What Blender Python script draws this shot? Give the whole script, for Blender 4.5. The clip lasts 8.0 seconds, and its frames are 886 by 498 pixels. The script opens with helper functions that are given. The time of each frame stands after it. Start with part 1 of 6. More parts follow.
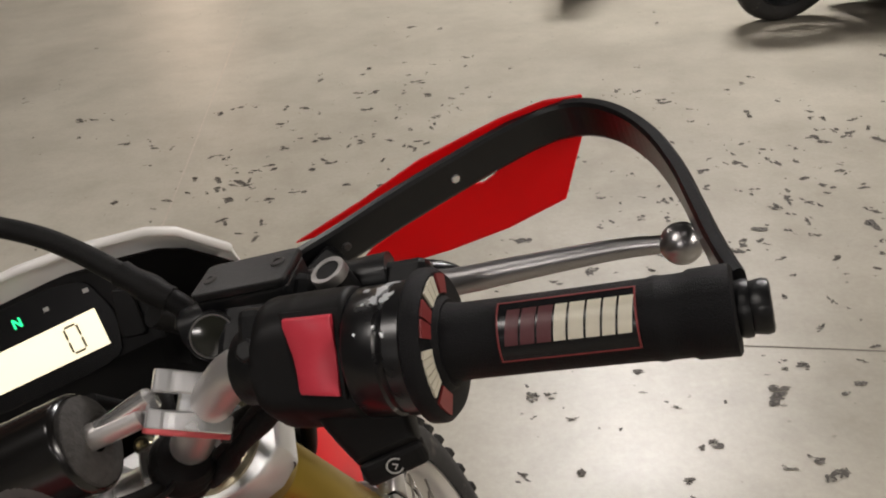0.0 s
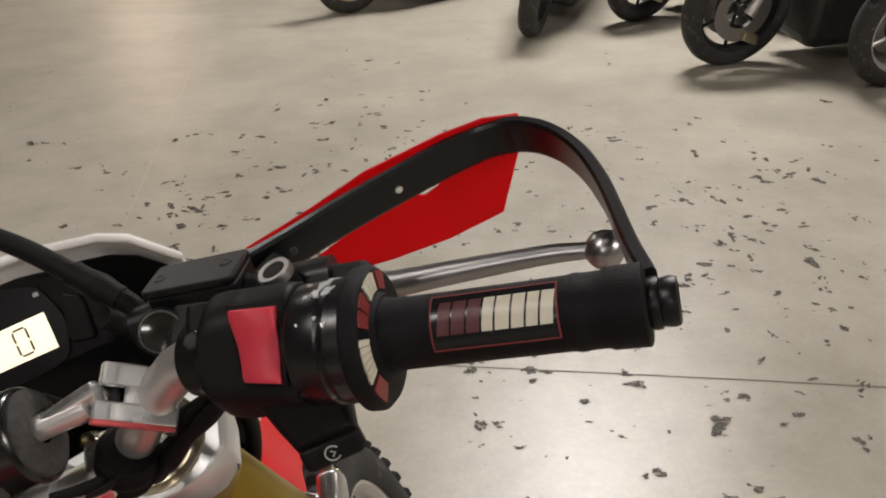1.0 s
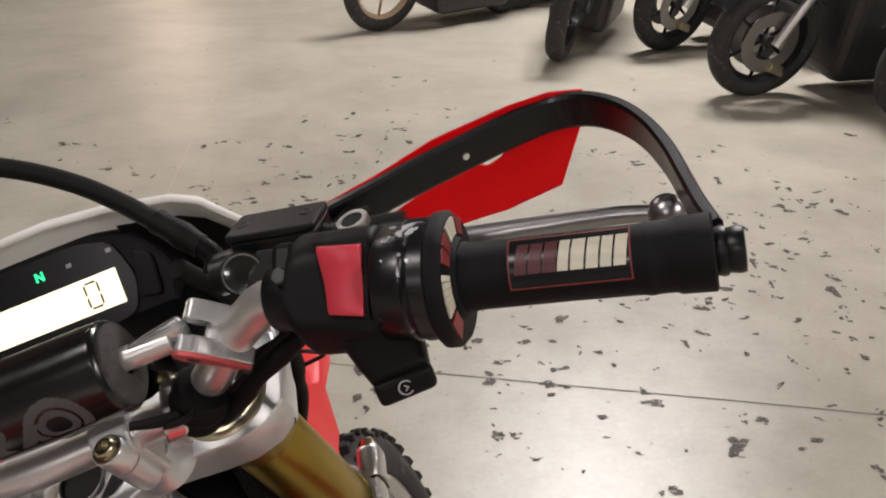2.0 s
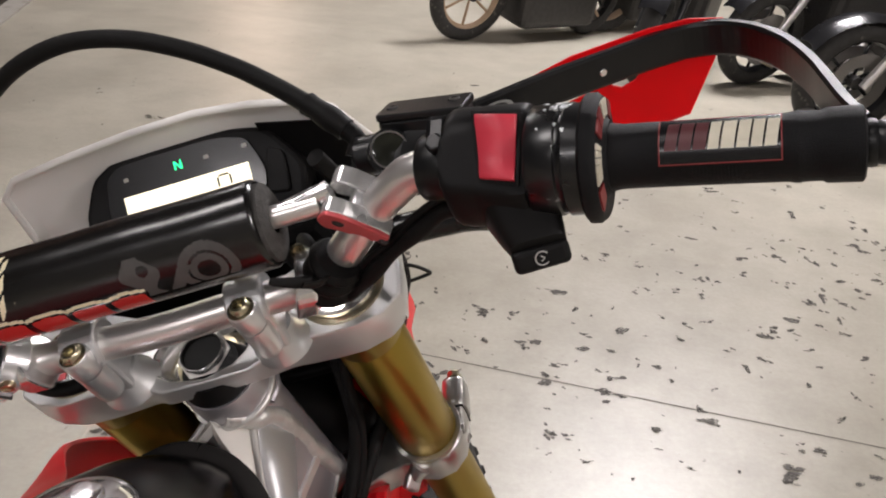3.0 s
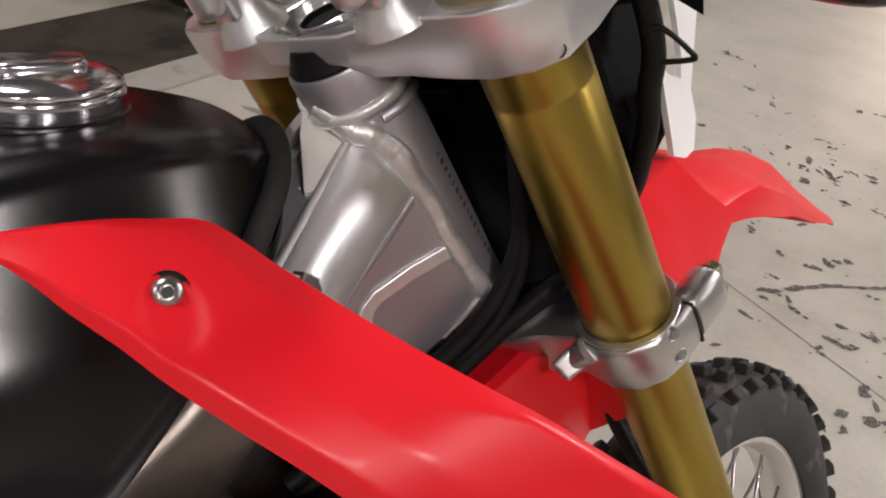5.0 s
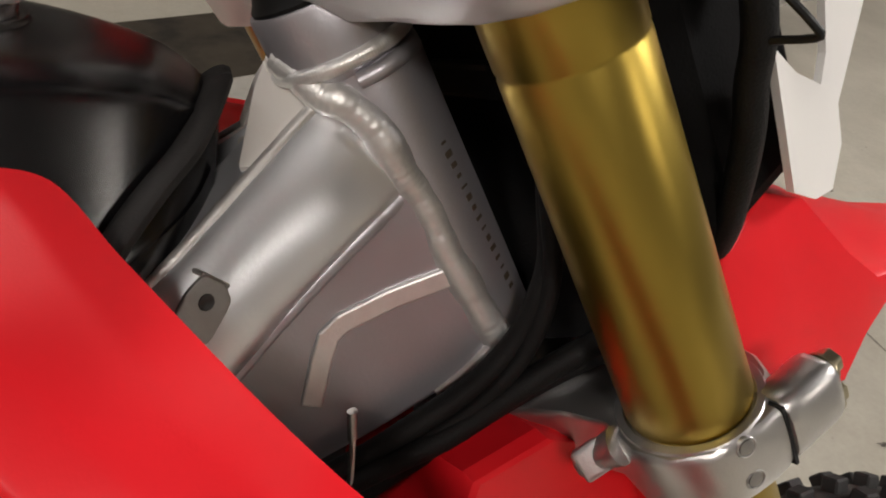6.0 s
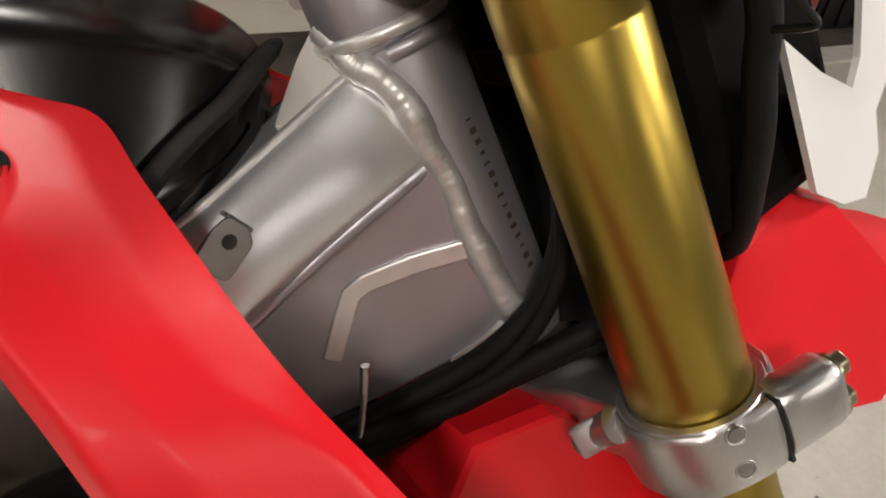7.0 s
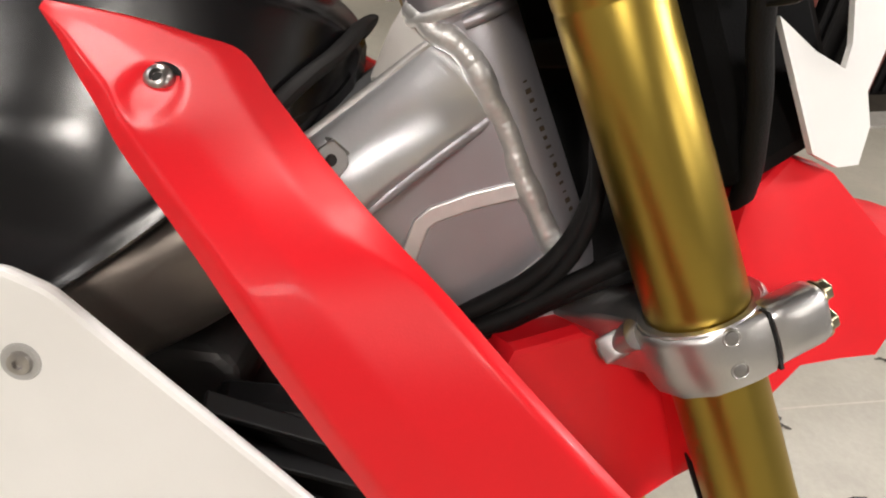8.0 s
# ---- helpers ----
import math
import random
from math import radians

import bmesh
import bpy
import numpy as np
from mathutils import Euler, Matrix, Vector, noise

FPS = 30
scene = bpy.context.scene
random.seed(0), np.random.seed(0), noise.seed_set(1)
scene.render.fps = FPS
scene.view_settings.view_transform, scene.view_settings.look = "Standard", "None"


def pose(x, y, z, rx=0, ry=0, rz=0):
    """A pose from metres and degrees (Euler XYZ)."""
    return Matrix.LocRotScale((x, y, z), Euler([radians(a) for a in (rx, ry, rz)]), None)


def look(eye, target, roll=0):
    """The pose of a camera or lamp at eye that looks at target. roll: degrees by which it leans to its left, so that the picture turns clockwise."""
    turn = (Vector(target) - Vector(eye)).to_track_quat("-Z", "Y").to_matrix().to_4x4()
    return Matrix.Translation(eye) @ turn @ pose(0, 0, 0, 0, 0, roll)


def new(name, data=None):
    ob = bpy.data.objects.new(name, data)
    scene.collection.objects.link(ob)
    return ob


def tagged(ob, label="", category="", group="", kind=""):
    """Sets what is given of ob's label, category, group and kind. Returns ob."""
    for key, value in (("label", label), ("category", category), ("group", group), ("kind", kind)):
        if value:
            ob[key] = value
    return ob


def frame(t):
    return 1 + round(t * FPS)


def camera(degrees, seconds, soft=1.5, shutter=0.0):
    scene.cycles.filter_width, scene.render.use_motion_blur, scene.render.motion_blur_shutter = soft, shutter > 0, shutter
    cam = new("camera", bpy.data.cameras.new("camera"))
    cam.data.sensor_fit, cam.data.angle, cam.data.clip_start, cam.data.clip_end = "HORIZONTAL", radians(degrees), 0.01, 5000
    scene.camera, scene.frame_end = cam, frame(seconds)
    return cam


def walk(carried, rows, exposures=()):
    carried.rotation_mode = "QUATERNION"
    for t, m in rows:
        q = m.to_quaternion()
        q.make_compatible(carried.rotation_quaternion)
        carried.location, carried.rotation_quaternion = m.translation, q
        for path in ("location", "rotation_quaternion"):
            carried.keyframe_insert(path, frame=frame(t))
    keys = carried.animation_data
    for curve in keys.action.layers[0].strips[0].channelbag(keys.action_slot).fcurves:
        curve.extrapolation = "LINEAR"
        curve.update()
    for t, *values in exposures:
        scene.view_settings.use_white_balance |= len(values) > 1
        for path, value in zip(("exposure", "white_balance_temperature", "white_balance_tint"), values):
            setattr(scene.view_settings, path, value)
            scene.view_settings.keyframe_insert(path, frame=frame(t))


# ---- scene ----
cam = camera(54.88, 8.0, 2.0)
PATH = [
    (0, (0.0598, 0.0212, 1.4179), (0.0566, 0.8820, 0.9091), -3.82),
    (0.5, (0.0773, 0.0023, 1.4256), (0.1206, 0.8710, 0.9322), -2.44),
    (1, (0.0660, -0.0091, 1.4171), (0.1178, 0.8690, 0.9416), -1.00),
    (1.2, (0.0605, -0.0116, 1.4154), (0.1137, 0.8687, 0.9441), -0.45),
    (2.5, (0.0129, -0.0761, 1.3735), (0.0245, 0.8222, 0.9342), 2.61),
    (3, (-0.0066, -0.0995, 1.3399), (-0.0338, 0.8010, 0.9058), 5.20),
    (3.5, (-0.0079, -0.1062, 1.3006), (-0.1269, 0.7818, 0.8566), 7.26),
    (4, (0.0606, -0.0656, 1.2590), (-0.2629, 0.7606, 0.7977), 8.52),
    (4.5, (0.1676, 0.0059, 1.1985), (-0.3308, 0.7193, 0.7059), 9.78),
    (4.7, (0.1800, 0.0526, 1.1799), (-0.3480, 0.7301, 0.6677), 10.30),
    (5.8, (0.1370, 0.2462, 1.1004), (-0.5222, 0.7576, 0.5490), 11.89),
    (6, (0.1427, 0.2640, 1.0956), (-0.5491, 0.7370, 0.5500), 11.90),
    (6.5, (0.1622, 0.2882, 1.0882), (-0.5774, 0.6785, 0.5399), 11.69),
    (7, (0.1892, 0.2922, 1.0937), (-0.5738, 0.6444, 0.5517), 11.52),
    (7.5, (0.2300, 0.2951, 1.0982), (-0.5559, 0.6180, 0.5708), 11.79),
    (8, (0.2893, 0.2613, 1.0857), (-0.5250, 0.5554, 0.5851), 12.19),
]
# frame of the steering (x to the right bar end, z up along the fork) and of the leaning chassis
STEER = Matrix(((0.92695, -0.23412, -0.29316, -0.19153), (0.08580, 0.89298, -0.44185, 0.34231), (0.36523, 0.38442, 0.84784, 1.05183), (0, 0, 0, 1)))
CHASSIS = Matrix(((0.94022, 0.29846, -0.16405, -0.18038), (-0.29402, 0.95442, 0.05130, 0.37779), (0.17188, -0.00000, 0.98512, 1.01521), (0, 0, 0, 1)))
walk(cam, [(t, look(eye, target, roll)) for t, eye, target, roll in PATH], [(0.0, -0.31, 6560, 12), (1.0, -0.28, 6580, 12), (2.5, -0.06, 6380, 15), (3.0, 0.04, 6335, 15), (3.5, 0.34, 6300, 16), (4.7, 0.25, 6220, 18), (5.8, 0.0, 6500, 12), (7.0, 0.14, 6550, 11), (8.0, 0.46, 6450, 11)])

# ---- world and lamps ----
world = bpy.data.worlds.new("hall_air")
scene.world = world
world.use_nodes = True
world.node_tree.nodes["Background"].inputs["Color"].default_value = (1.0, 0.94, 0.86, 1)
world.node_tree.nodes["Background"].inputs["Strength"].default_value = 0.02
# place and power of each lamp
LAMPS = [(1.9, 6.7, 580.0), (-4.6, 6.9, 90.0), (8.0, 6.9, 230.0), (-3.2, -0.6, 80.0), (3.6, -6.4, 110.0), (-3.2, -6.4, 140.0), (5.6, -2.2, 330.0), (-6.2, 22.5, 230.0)]
LAMP_Z, LAMP_COLOUR, WARM_WHITE, WARM = 5.2, (1.0, 0.965, 0.945), (1.0, 0.93, 0.86), (1.0, 0.74, 0.53)
for lx, ly, power in LAMPS:
    light = bpy.data.lights.new("high_bay_light", "AREA")
    light.shape, light.size, light.size_y = "RECTANGLE", 2.0, 1.0
    light.energy, light.color = power, WARM if ly > 20 else WARM_WHITE if lx > 5 else LAMP_COLOUR
    new("high_bay_light", light).matrix_world = pose(lx, ly, LAMP_Z - 0.06)


# ---- materials ----
def material(name, colour, rough=0.5, metal=0.0, vary=0.15, scale=40.0, bump=0.0, bump_scale=300.0, coat=0.0, rough_vary=0.1, second=None, second_amount=0.0, second_scale=6.0, spec=0.5, emit=0.0, aniso=0.0):
    """A procedural surface: base colour varied at two scales, uneven gloss and fine relief."""
    m = bpy.data.materials.new(name)
    m.use_nodes = True
    nt = m.node_tree
    nodes, links = nt.nodes, nt.links
    b = nodes["Principled BSDF"]
    tc = nodes.new("ShaderNodeTexCoord")
    n1 = nodes.new("ShaderNodeTexNoise")
    n1.inputs["Scale"].default_value, n1.inputs["Detail"].default_value = scale, 5
    links.new(tc.outputs["Object"], n1.inputs["Vector"])
    n2 = nodes.new("ShaderNodeTexNoise")
    n2.inputs["Scale"].default_value, n2.inputs["Detail"].default_value = second_scale, 6
    links.new(tc.outputs["Object"], n2.inputs["Vector"])
    mix = nodes.new("ShaderNodeMix")
    mix.data_type = "RGBA"
    dark = [c * (1 - vary) for c in colour]
    light = [min(1, c * (1 + vary)) for c in colour]
    mix.inputs["A"].default_value, mix.inputs["B"].default_value = (*dark, 1), (*light, 1)
    links.new(n1.outputs["Fac"], mix.inputs["Factor"])
    out = mix.outputs["Result"]
    if second:
        ramp = nodes.new("ShaderNodeValToRGB")
        ramp.color_ramp.elements[0].position, ramp.color_ramp.elements[1].position = 0.62 - second_amount, 0.72 - second_amount * 0.6
        links.new(n2.outputs["Fac"], ramp.inputs["Fac"])
        mix2 = nodes.new("ShaderNodeMix")
        mix2.data_type = "RGBA"
        mix2.inputs["B"].default_value = (*second, 1)
        links.new(out, mix2.inputs["A"])
        links.new(ramp.outputs["Color"], mix2.inputs["Factor"])
        out = mix2.outputs["Result"]
    links.new(out, b.inputs["Base Color"])
    mr = nodes.new("ShaderNodeMapRange")
    mr.inputs["To Min"].default_value, mr.inputs["To Max"].default_value = max(0.02, rough - rough_vary), min(1, rough + rough_vary)
    links.new(n2.outputs["Fac"], mr.inputs["Value"])
    links.new(mr.outputs["Result"], b.inputs["Roughness"])
    b.inputs["Metallic"].default_value = metal
    b.inputs["Specular IOR Level"].default_value = spec
    b.inputs["Coat Weight"].default_value = coat
    b.inputs["Coat Roughness"].default_value = 0.06
    b.inputs["Anisotropic"].default_value = aniso
    if bump:
        n3 = nodes.new("ShaderNodeTexNoise")
        n3.inputs["Scale"].default_value, n3.inputs["Detail"].default_value = bump_scale, 4
        links.new(tc.outputs["Object"], n3.inputs["Vector"])
        bp = nodes.new("ShaderNodeBump")
        bp.inputs["Strength"].default_value, bp.inputs["Distance"].default_value = bump, 0.001
        links.new(n3.outputs["Fac"], bp.inputs["Height"])
        links.new(bp.outputs["Normal"], b.inputs["Normal"])
    if emit:
        b.inputs["Emission Color"].default_value, b.inputs["Emission Strength"].default_value = (*colour, 1), emit
    return m


ALU_CAST = material("cast_aluminium", (0.74, 0.745, 0.75), 0.36, 0.8, 0.08, 60, 0.10, 900)
ALU_CLAMP = material("bright_machined_aluminium", (0.90, 0.90, 0.91), 0.26, 0.72, 0.04, 40, 0.05, 500)
ALU_LOWER = material("worn_cast_aluminium", (0.56, 0.552, 0.54), 0.34, 0.94, 0.12, 60, 0.14, 900)
ALU_BAR = material("satin_aluminium", (0.80, 0.775, 0.755), 0.32, 0.82, 0.05, 50, 0.08, 900)
ALU_FRAME = material("brushed_frame_aluminium", (0.47, 0.46, 0.49), 0.42, 0.80, 0.08, 30, 0.12, 500)
ALU_SPAR = material("bright_frame_aluminium", (0.82, 0.84, 0.87), 0.33, 0.78, 0.05, 30, 0.08, 500)
ALU_RIB = material("scraped_aluminium", (0.90, 0.89, 0.88), 0.48, 1.0, 0.12, 90, 0.15, 500)
ALU_LEVER = material("buffed_lever_aluminium", (0.40, 0.39, 0.39), 0.34, 1.0, 0.08, 60, 0.06, 500)
STEEL_DULL = material("dull_steel", (0.36, 0.35, 0.34), 0.4, 1.0, 0.2, 120, 0.2)
# near black that stands in for the shade inside holes, slits and wells
HOLE_SHADE = material("hole_shade_black", (0.008, 0.008, 0.008), 0.8)
ALU_POLISHED = material("polished_aluminium", (0.84, 0.84, 0.84), 0.20, 0.90, 0.05, 40, 0.05, 400)
WELD = material("weld_metal", (0.70, 0.69, 0.67), 0.42, 0.72, 0.12, 250, 0.25, 420)
CHROME = material("chrome", (0.80, 0.79, 0.82), 0.15, 0.95, 0.05, 40, rough_vary=0.05)
ZINC = material("zinc_plated_steel", (0.58, 0.52, 0.36), 0.28, 1.0, 0.2, 120, 0.1)
STEEL = material("bare_steel", (0.50, 0.48, 0.46), 0.3, 1.0, 0.2, 150, 0.1)
GOLD = material("gold_anodised_fork", (0.40, 0.285, 0.056), 0.35, 1.0, 0.10, 14, 0.02, 500, rough_vary=0.02)
RED_ANO = material("red_anodised_aluminium", (0.76, 0.13, 0.14), 0.42, 0.3, 0.1, 60)
RED = material("red_moulded_plastic", (0.80, 0.011, 0.019), 0.40, 0.0, 0.05, 30, 0.06, 900, coat=0.05, spec=0.32)
RED_SWITCH = material("red_switch_plastic", (0.66, 0.045, 0.075), 0.42, 0.0, 0.08, 60, 0.1, 900)
WHITE = material("white_moulded_plastic", (0.88, 0.87, 0.84), 0.35, 0.0, 0.04, 20, 0.05, 700, coat=0.1)
BLACK_PLASTIC = material("black_moulded_plastic", (0.0050, 0.0048, 0.0050), 0.48, 0.0, 0.3, 80, 0.10, 1400, spec=0.20)
MATT_BLACK = material("dusty_matt_black_plastic", (0.0032, 0.0030, 0.0030), 0.8, 0.0, 0.3, 60, 0.2, 700, spec=0.10)
BLACK_GLOSS = material("gloss_black_paint", (0.007, 0.007, 0.008), 0.26, 0.0, 0.3, 40, coat=0.1, rough_vary=0.08, spec=0.4)
BLACK_TANK = material("black_tank_plastic", (0.0045, 0.0042, 0.0050), 0.26, 0.0, 0.3, 20, 0.05, 600, rough_vary=0.05, spec=0.6)
BLACK_METAL = material("black_painted_aluminium", (0.006, 0.0063, 0.007), 0.36, 0.0, 0.3, 60, 0.15, 900, coat=0.06, spec=0.35)
BLACK_BAR = material("black_anodised_bar", (0.006, 0.0063, 0.007), 0.36, 0.10, 0.3, 60, 0.12, 900, coat=0.05, spec=0.4)
CHIP_BARE = material("bare_chipped_metal", (0.70, 0.72, 0.74), 0.45, 0.6, 0.15, 200, 0.4, 700)
CHIPPED = material("chipped_black_paint", (0.007, 0.007, 0.008), 0.30, 0.0, 0.3, 80, coat=0.1, second=(0.62, 0.61, 0.60), second_amount=-0.03, second_scale=75)
RUBBER = material("black_rubber", (0.006, 0.0057, 0.0057), 0.58, 0.0, 0.3, 60, 0.4, 900, spec=0.2)
GRIP = material("grip_rubber", (0.0055, 0.0055, 0.0065), 0.55, 0.0, 0.25, 90, 0.5, 1500, spec=0.2)
STRAP = material("grey_black_rubber_strap", (0.020, 0.0185, 0.018), 0.7, 0.0, 0.25, 60, 0.2, 900, spec=0.25)
TYRE = material("tyre_rubber", (0.025, 0.024, 0.023), 0.75, 0.0, 0.4, 30, 0.5, 300, second=(0.10, 0.09, 0.08), second_amount=0.02, second_scale=25)
FOAM = material("worn_black_foam", (0.070, 0.067, 0.064), 0.95, 0.0, 0.5, 200, 1.0, 500, spec=0.28)
VINYL = material("black_vinyl", (0.007, 0.0065, 0.0062), 0.22, 0.0, 0.2, 30, 0.08, 150, spec=0.55)
VINYL_CREAM = material("cream_print_on_vinyl", (0.86, 0.77, 0.54), 0.25, 0.0, 0.08, 30, 0.08, 150, coat=0.2)
VINYL_RED = material("red_print_on_vinyl", (0.56, 0.030, 0.026), 0.25, 0.0, 0.2, 30, coat=0.2)
VINYL_GREY = material("grey_worn_print", (0.075, 0.072, 0.07), 0.5, 0.0, 0.3, 120, 0.3, 400)
BADGE_DARK = material("maroon_badge_print", (0.10, 0.022, 0.026), 0.45, 0.0, 0.2, 100)
BADGE_PALE = material("pale_badge_print", (0.72, 0.68, 0.55), 0.4, 0.0, 0.1, 100)
BADGE_RED = material("red_badge_print", (0.25, 0.035, 0.035), 0.45, 0.0, 0.2, 100)
LCD = material("lit_lcd", (1.0, 0.92, 0.68), 0.3, 0.0, 0.02, 20, emit=1.15)
LCD_INK = material("lcd_segment", (0.16, 0.14, 0.10), 0.4)
LED_GREEN = material("green_indicator", (0.02, 1.0, 0.35), 0.4, emit=1.6)
MARK_GREY = material("grey_printed_mark", (0.45, 0.44, 0.42), 0.6)
SEAT_RED = material("red_seat_vinyl", (0.50, 0.02, 0.03), 0.5, 0.0, 0.15, 60, 0.3, 500)
TAN = material("tan_painted_rim", (0.42, 0.30, 0.20), 0.5, 0.0, 0.2, 40)
STAMP = material("stamped_mark", (0.13, 0.10, 0.07), 0.5, 0.6)
# frame aluminium with the shade under the tank put into its colour
SPAR_SHADE = material("shaded_frame_metal", (0.17, 0.145, 0.125), 0.34, 0.85, 0.2, 30, 0.1, 500)
DARK = material("dark_grey_metal", (0.05, 0.048, 0.047), 0.5, 0.5, 0.3, 40, 0.2)
# orange and white rack paint, both darkened for the shade under the shelves
RACK_ORANGE = material("shaded_orange_steel", (0.11, 0.018, 0.010), 0.7, 0.0, 0.2, 20, 0.1, 200)
RACK_WHITE = material("shaded_white_steel", (0.17, 0.165, 0.155), 0.7, 0.0, 0.15, 20)
WALL = material("painted_block_wall", (0.36, 0.35, 0.33), 0.8, 0.0, 0.1, 3, 0.3, 60)
# frame aluminium made paler, as a stand-in for reflected lamp light
HIGHLIT_SHEET = material("highlit_aluminium", (0.86, 0.83, 0.78), 0.45, 0.5, 0.05, 40, 0.1, 500)
CEILING = material("dark_metal_ceiling", (0.07, 0.068, 0.066), 0.7, 0.0, 0.2, 2)
LAMP_GLOW = material("lamp_diffuser", (1.0, 0.90, 0.77), 0.4, emit=6.0)
GLASS = bpy.data.materials.new("sight_glass")
GLASS.use_nodes = True
GLASS.node_tree.nodes["Principled BSDF"].inputs["Base Color"].default_value = (0.020, 0.021, 0.016, 1)
GLASS.node_tree.nodes["Principled BSDF"].inputs["Roughness"].default_value = 0.14
GLASS.node_tree.nodes["Principled BSDF"].inputs["Coat Weight"].default_value = 0.3


def floor_material():
    m = bpy.data.materials.new("worn_concrete")
    m.use_nodes = True
    nt = m.node_tree
    nodes, links = nt.nodes, nt.links
    b = nodes["Principled BSDF"]
    tc = nodes.new("ShaderNodeTexCoord")

    def noise_node(scale, detail, rough=0.6):
        n = nodes.new("ShaderNodeTexNoise")
        n.inputs["Scale"].default_value, n.inputs["Detail"].default_value, n.inputs["Roughness"].default_value = scale, detail, rough
        links.new(tc.outputs["Object"], n.inputs["Vector"])
        return n.outputs["Fac"]

    def ramp(fac, stops):
        r = nodes.new("ShaderNodeValToRGB")
        r.color_ramp.elements[0].position, r.color_ramp.elements[0].color = stops[0][0], (*stops[0][1], 1)
        r.color_ramp.elements[1].position, r.color_ramp.elements[1].color = stops[-1][0], (*stops[-1][1], 1)
        for p, c in stops[1:-1]:
            r.color_ramp.elements.new(p).color = (*c, 1)
        links.new(fac, r.inputs["Fac"])
        return r.outputs["Color"]

    def mixed(a, bb, fac, kind="MULTIPLY"):
        x = nodes.new("ShaderNodeMix")
        x.data_type, x.blend_type = "RGBA", kind
        links.new(a, x.inputs["A"]), links.new(bb, x.inputs["B"])
        x.inputs["Factor"].default_value = fac
        return x.outputs["Result"]

    base = ramp(noise_node(0.9, 8), [(0.3, (0.346, 0.322, 0.264)), (0.7, (0.438, 0.413, 0.343))])
    fine = ramp(noise_node(60, 6, 0.7), [(0.3, (0.82, 0.82, 0.82)), (0.7, (1, 1, 1))])
    blot = ramp(noise_node(7, 6, 0.65), [(0.30, (0.70, 0.67, 0.63)), (0.56, (1, 1, 1))])
    wash = ramp(noise_node(2.2, 7, 0.6), [(0.34, (0.78, 0.765, 0.745)), (0.6, (1.06, 1.05, 1.04))])
    col = mixed(mixed(mixed(base, fine, 0.7), blot, 0.38), wash, 0.6)
    speck = ramp(noise_node(34, 3, 0.5), [(0.24, (0.35, 0.33, 0.30)), (0.29, (1, 1, 1))])
    col = mixed(col, speck, 0.8)
    links.new(col, b.inputs["Base Color"])
    mr = nodes.new("ShaderNodeMapRange")
    mr.inputs["To Min"].default_value, mr.inputs["To Max"].default_value = 0.26, 0.44
    links.new(noise_node(3.5, 6), mr.inputs["Value"])
    links.new(mr.outputs["Result"], b.inputs["Roughness"])
    bp = nodes.new("ShaderNodeBump")
    bp.inputs["Strength"].default_value, bp.inputs["Distance"].default_value = 0.05, 0.002
    links.new(noise_node(90, 5), bp.inputs["Height"])
    links.new(bp.outputs["Normal"], b.inputs["Normal"])
    return m


CONCRETE = floor_material()


def thin_plastic():
    """Thin red plastic: part of the light that falls on its far side comes through."""
    m = RED.copy()
    m.name = "thin_red_plastic"
    nodes, links = m.node_tree.nodes, m.node_tree.links
    t, mix = nodes.new("ShaderNodeBsdfTranslucent"), nodes.new("ShaderNodeMixShader")
    t.inputs["Color"].default_value = (0.90, 0.030, 0.030, 1)
    mix.inputs["Fac"].default_value = 0.55
    links.new(nodes["Principled BSDF"].outputs["BSDF"], mix.inputs[1])
    links.new(t.outputs["BSDF"], mix.inputs[2])
    links.new(mix.outputs["Shader"], nodes["Material Output"].inputs["Surface"])
    return m


RED_THIN = thin_plastic()


def scuff_material():
    """Rubber rubbed into the floor: broken up by noise, so that the concrete shows through."""
    m = bpy.data.materials.new("dark_scuff")
    m.use_nodes = True
    nodes, links = m.node_tree.nodes, m.node_tree.links
    b = nodes["Principled BSDF"]
    b.inputs["Base Color"].default_value, b.inputs["Roughness"].default_value = (0.062, 0.053, 0.042, 1), 0.65
    tc, n, r = nodes.new("ShaderNodeTexCoord"), nodes.new("ShaderNodeTexNoise"), nodes.new("ShaderNodeMapRange")
    n.inputs["Scale"].default_value, n.inputs["Detail"].default_value = 95, 5
    r.inputs["From Min"].default_value, r.inputs["From Max"].default_value = 0.36, 0.52
    r.inputs["To Min"].default_value, r.inputs["To Max"].default_value = 0.30, 0.97
    links.new(tc.outputs["Object"], n.inputs["Vector"])
    links.new(n.outputs["Fac"], r.inputs["Value"])
    links.new(r.outputs["Result"], b.inputs["Alpha"])
    return m


SCUFF = scuff_material()
WORN = material("worn_grey_streak", (0.190, 0.168, 0.142), 0.75, 0.0, 0.25, 25, 0.1, 300)
# brown dirt, with the shade of the rack put into the colour too
SHADED_DIRT = material("shaded_dirty_brown_floor", (0.040, 0.033, 0.024), 0.9, 0.0, 0.3, 14, 0.3, 120, spec=0.15, second=(0.020, 0.017, 0.014), second_amount=0.12, second_scale=5)
KERB = material("white_painted_kerb", (0.28, 0.262, 0.23), 0.7, 0.0, 0.16, 20, 0.3, 160, second=(0.22, 0.20, 0.17), second_amount=0.05, second_scale=9)
JOINT_PALE = material("pale_joint_filler", (0.45, 0.40, 0.34), 0.7, 0.0, 0.2, 30)
JOINT = material("joint_filler", (0.13, 0.115, 0.095), 0.8, 0.0, 0.3, 30)


# ---- building helpers ----
V = Vector
WORLD = {}


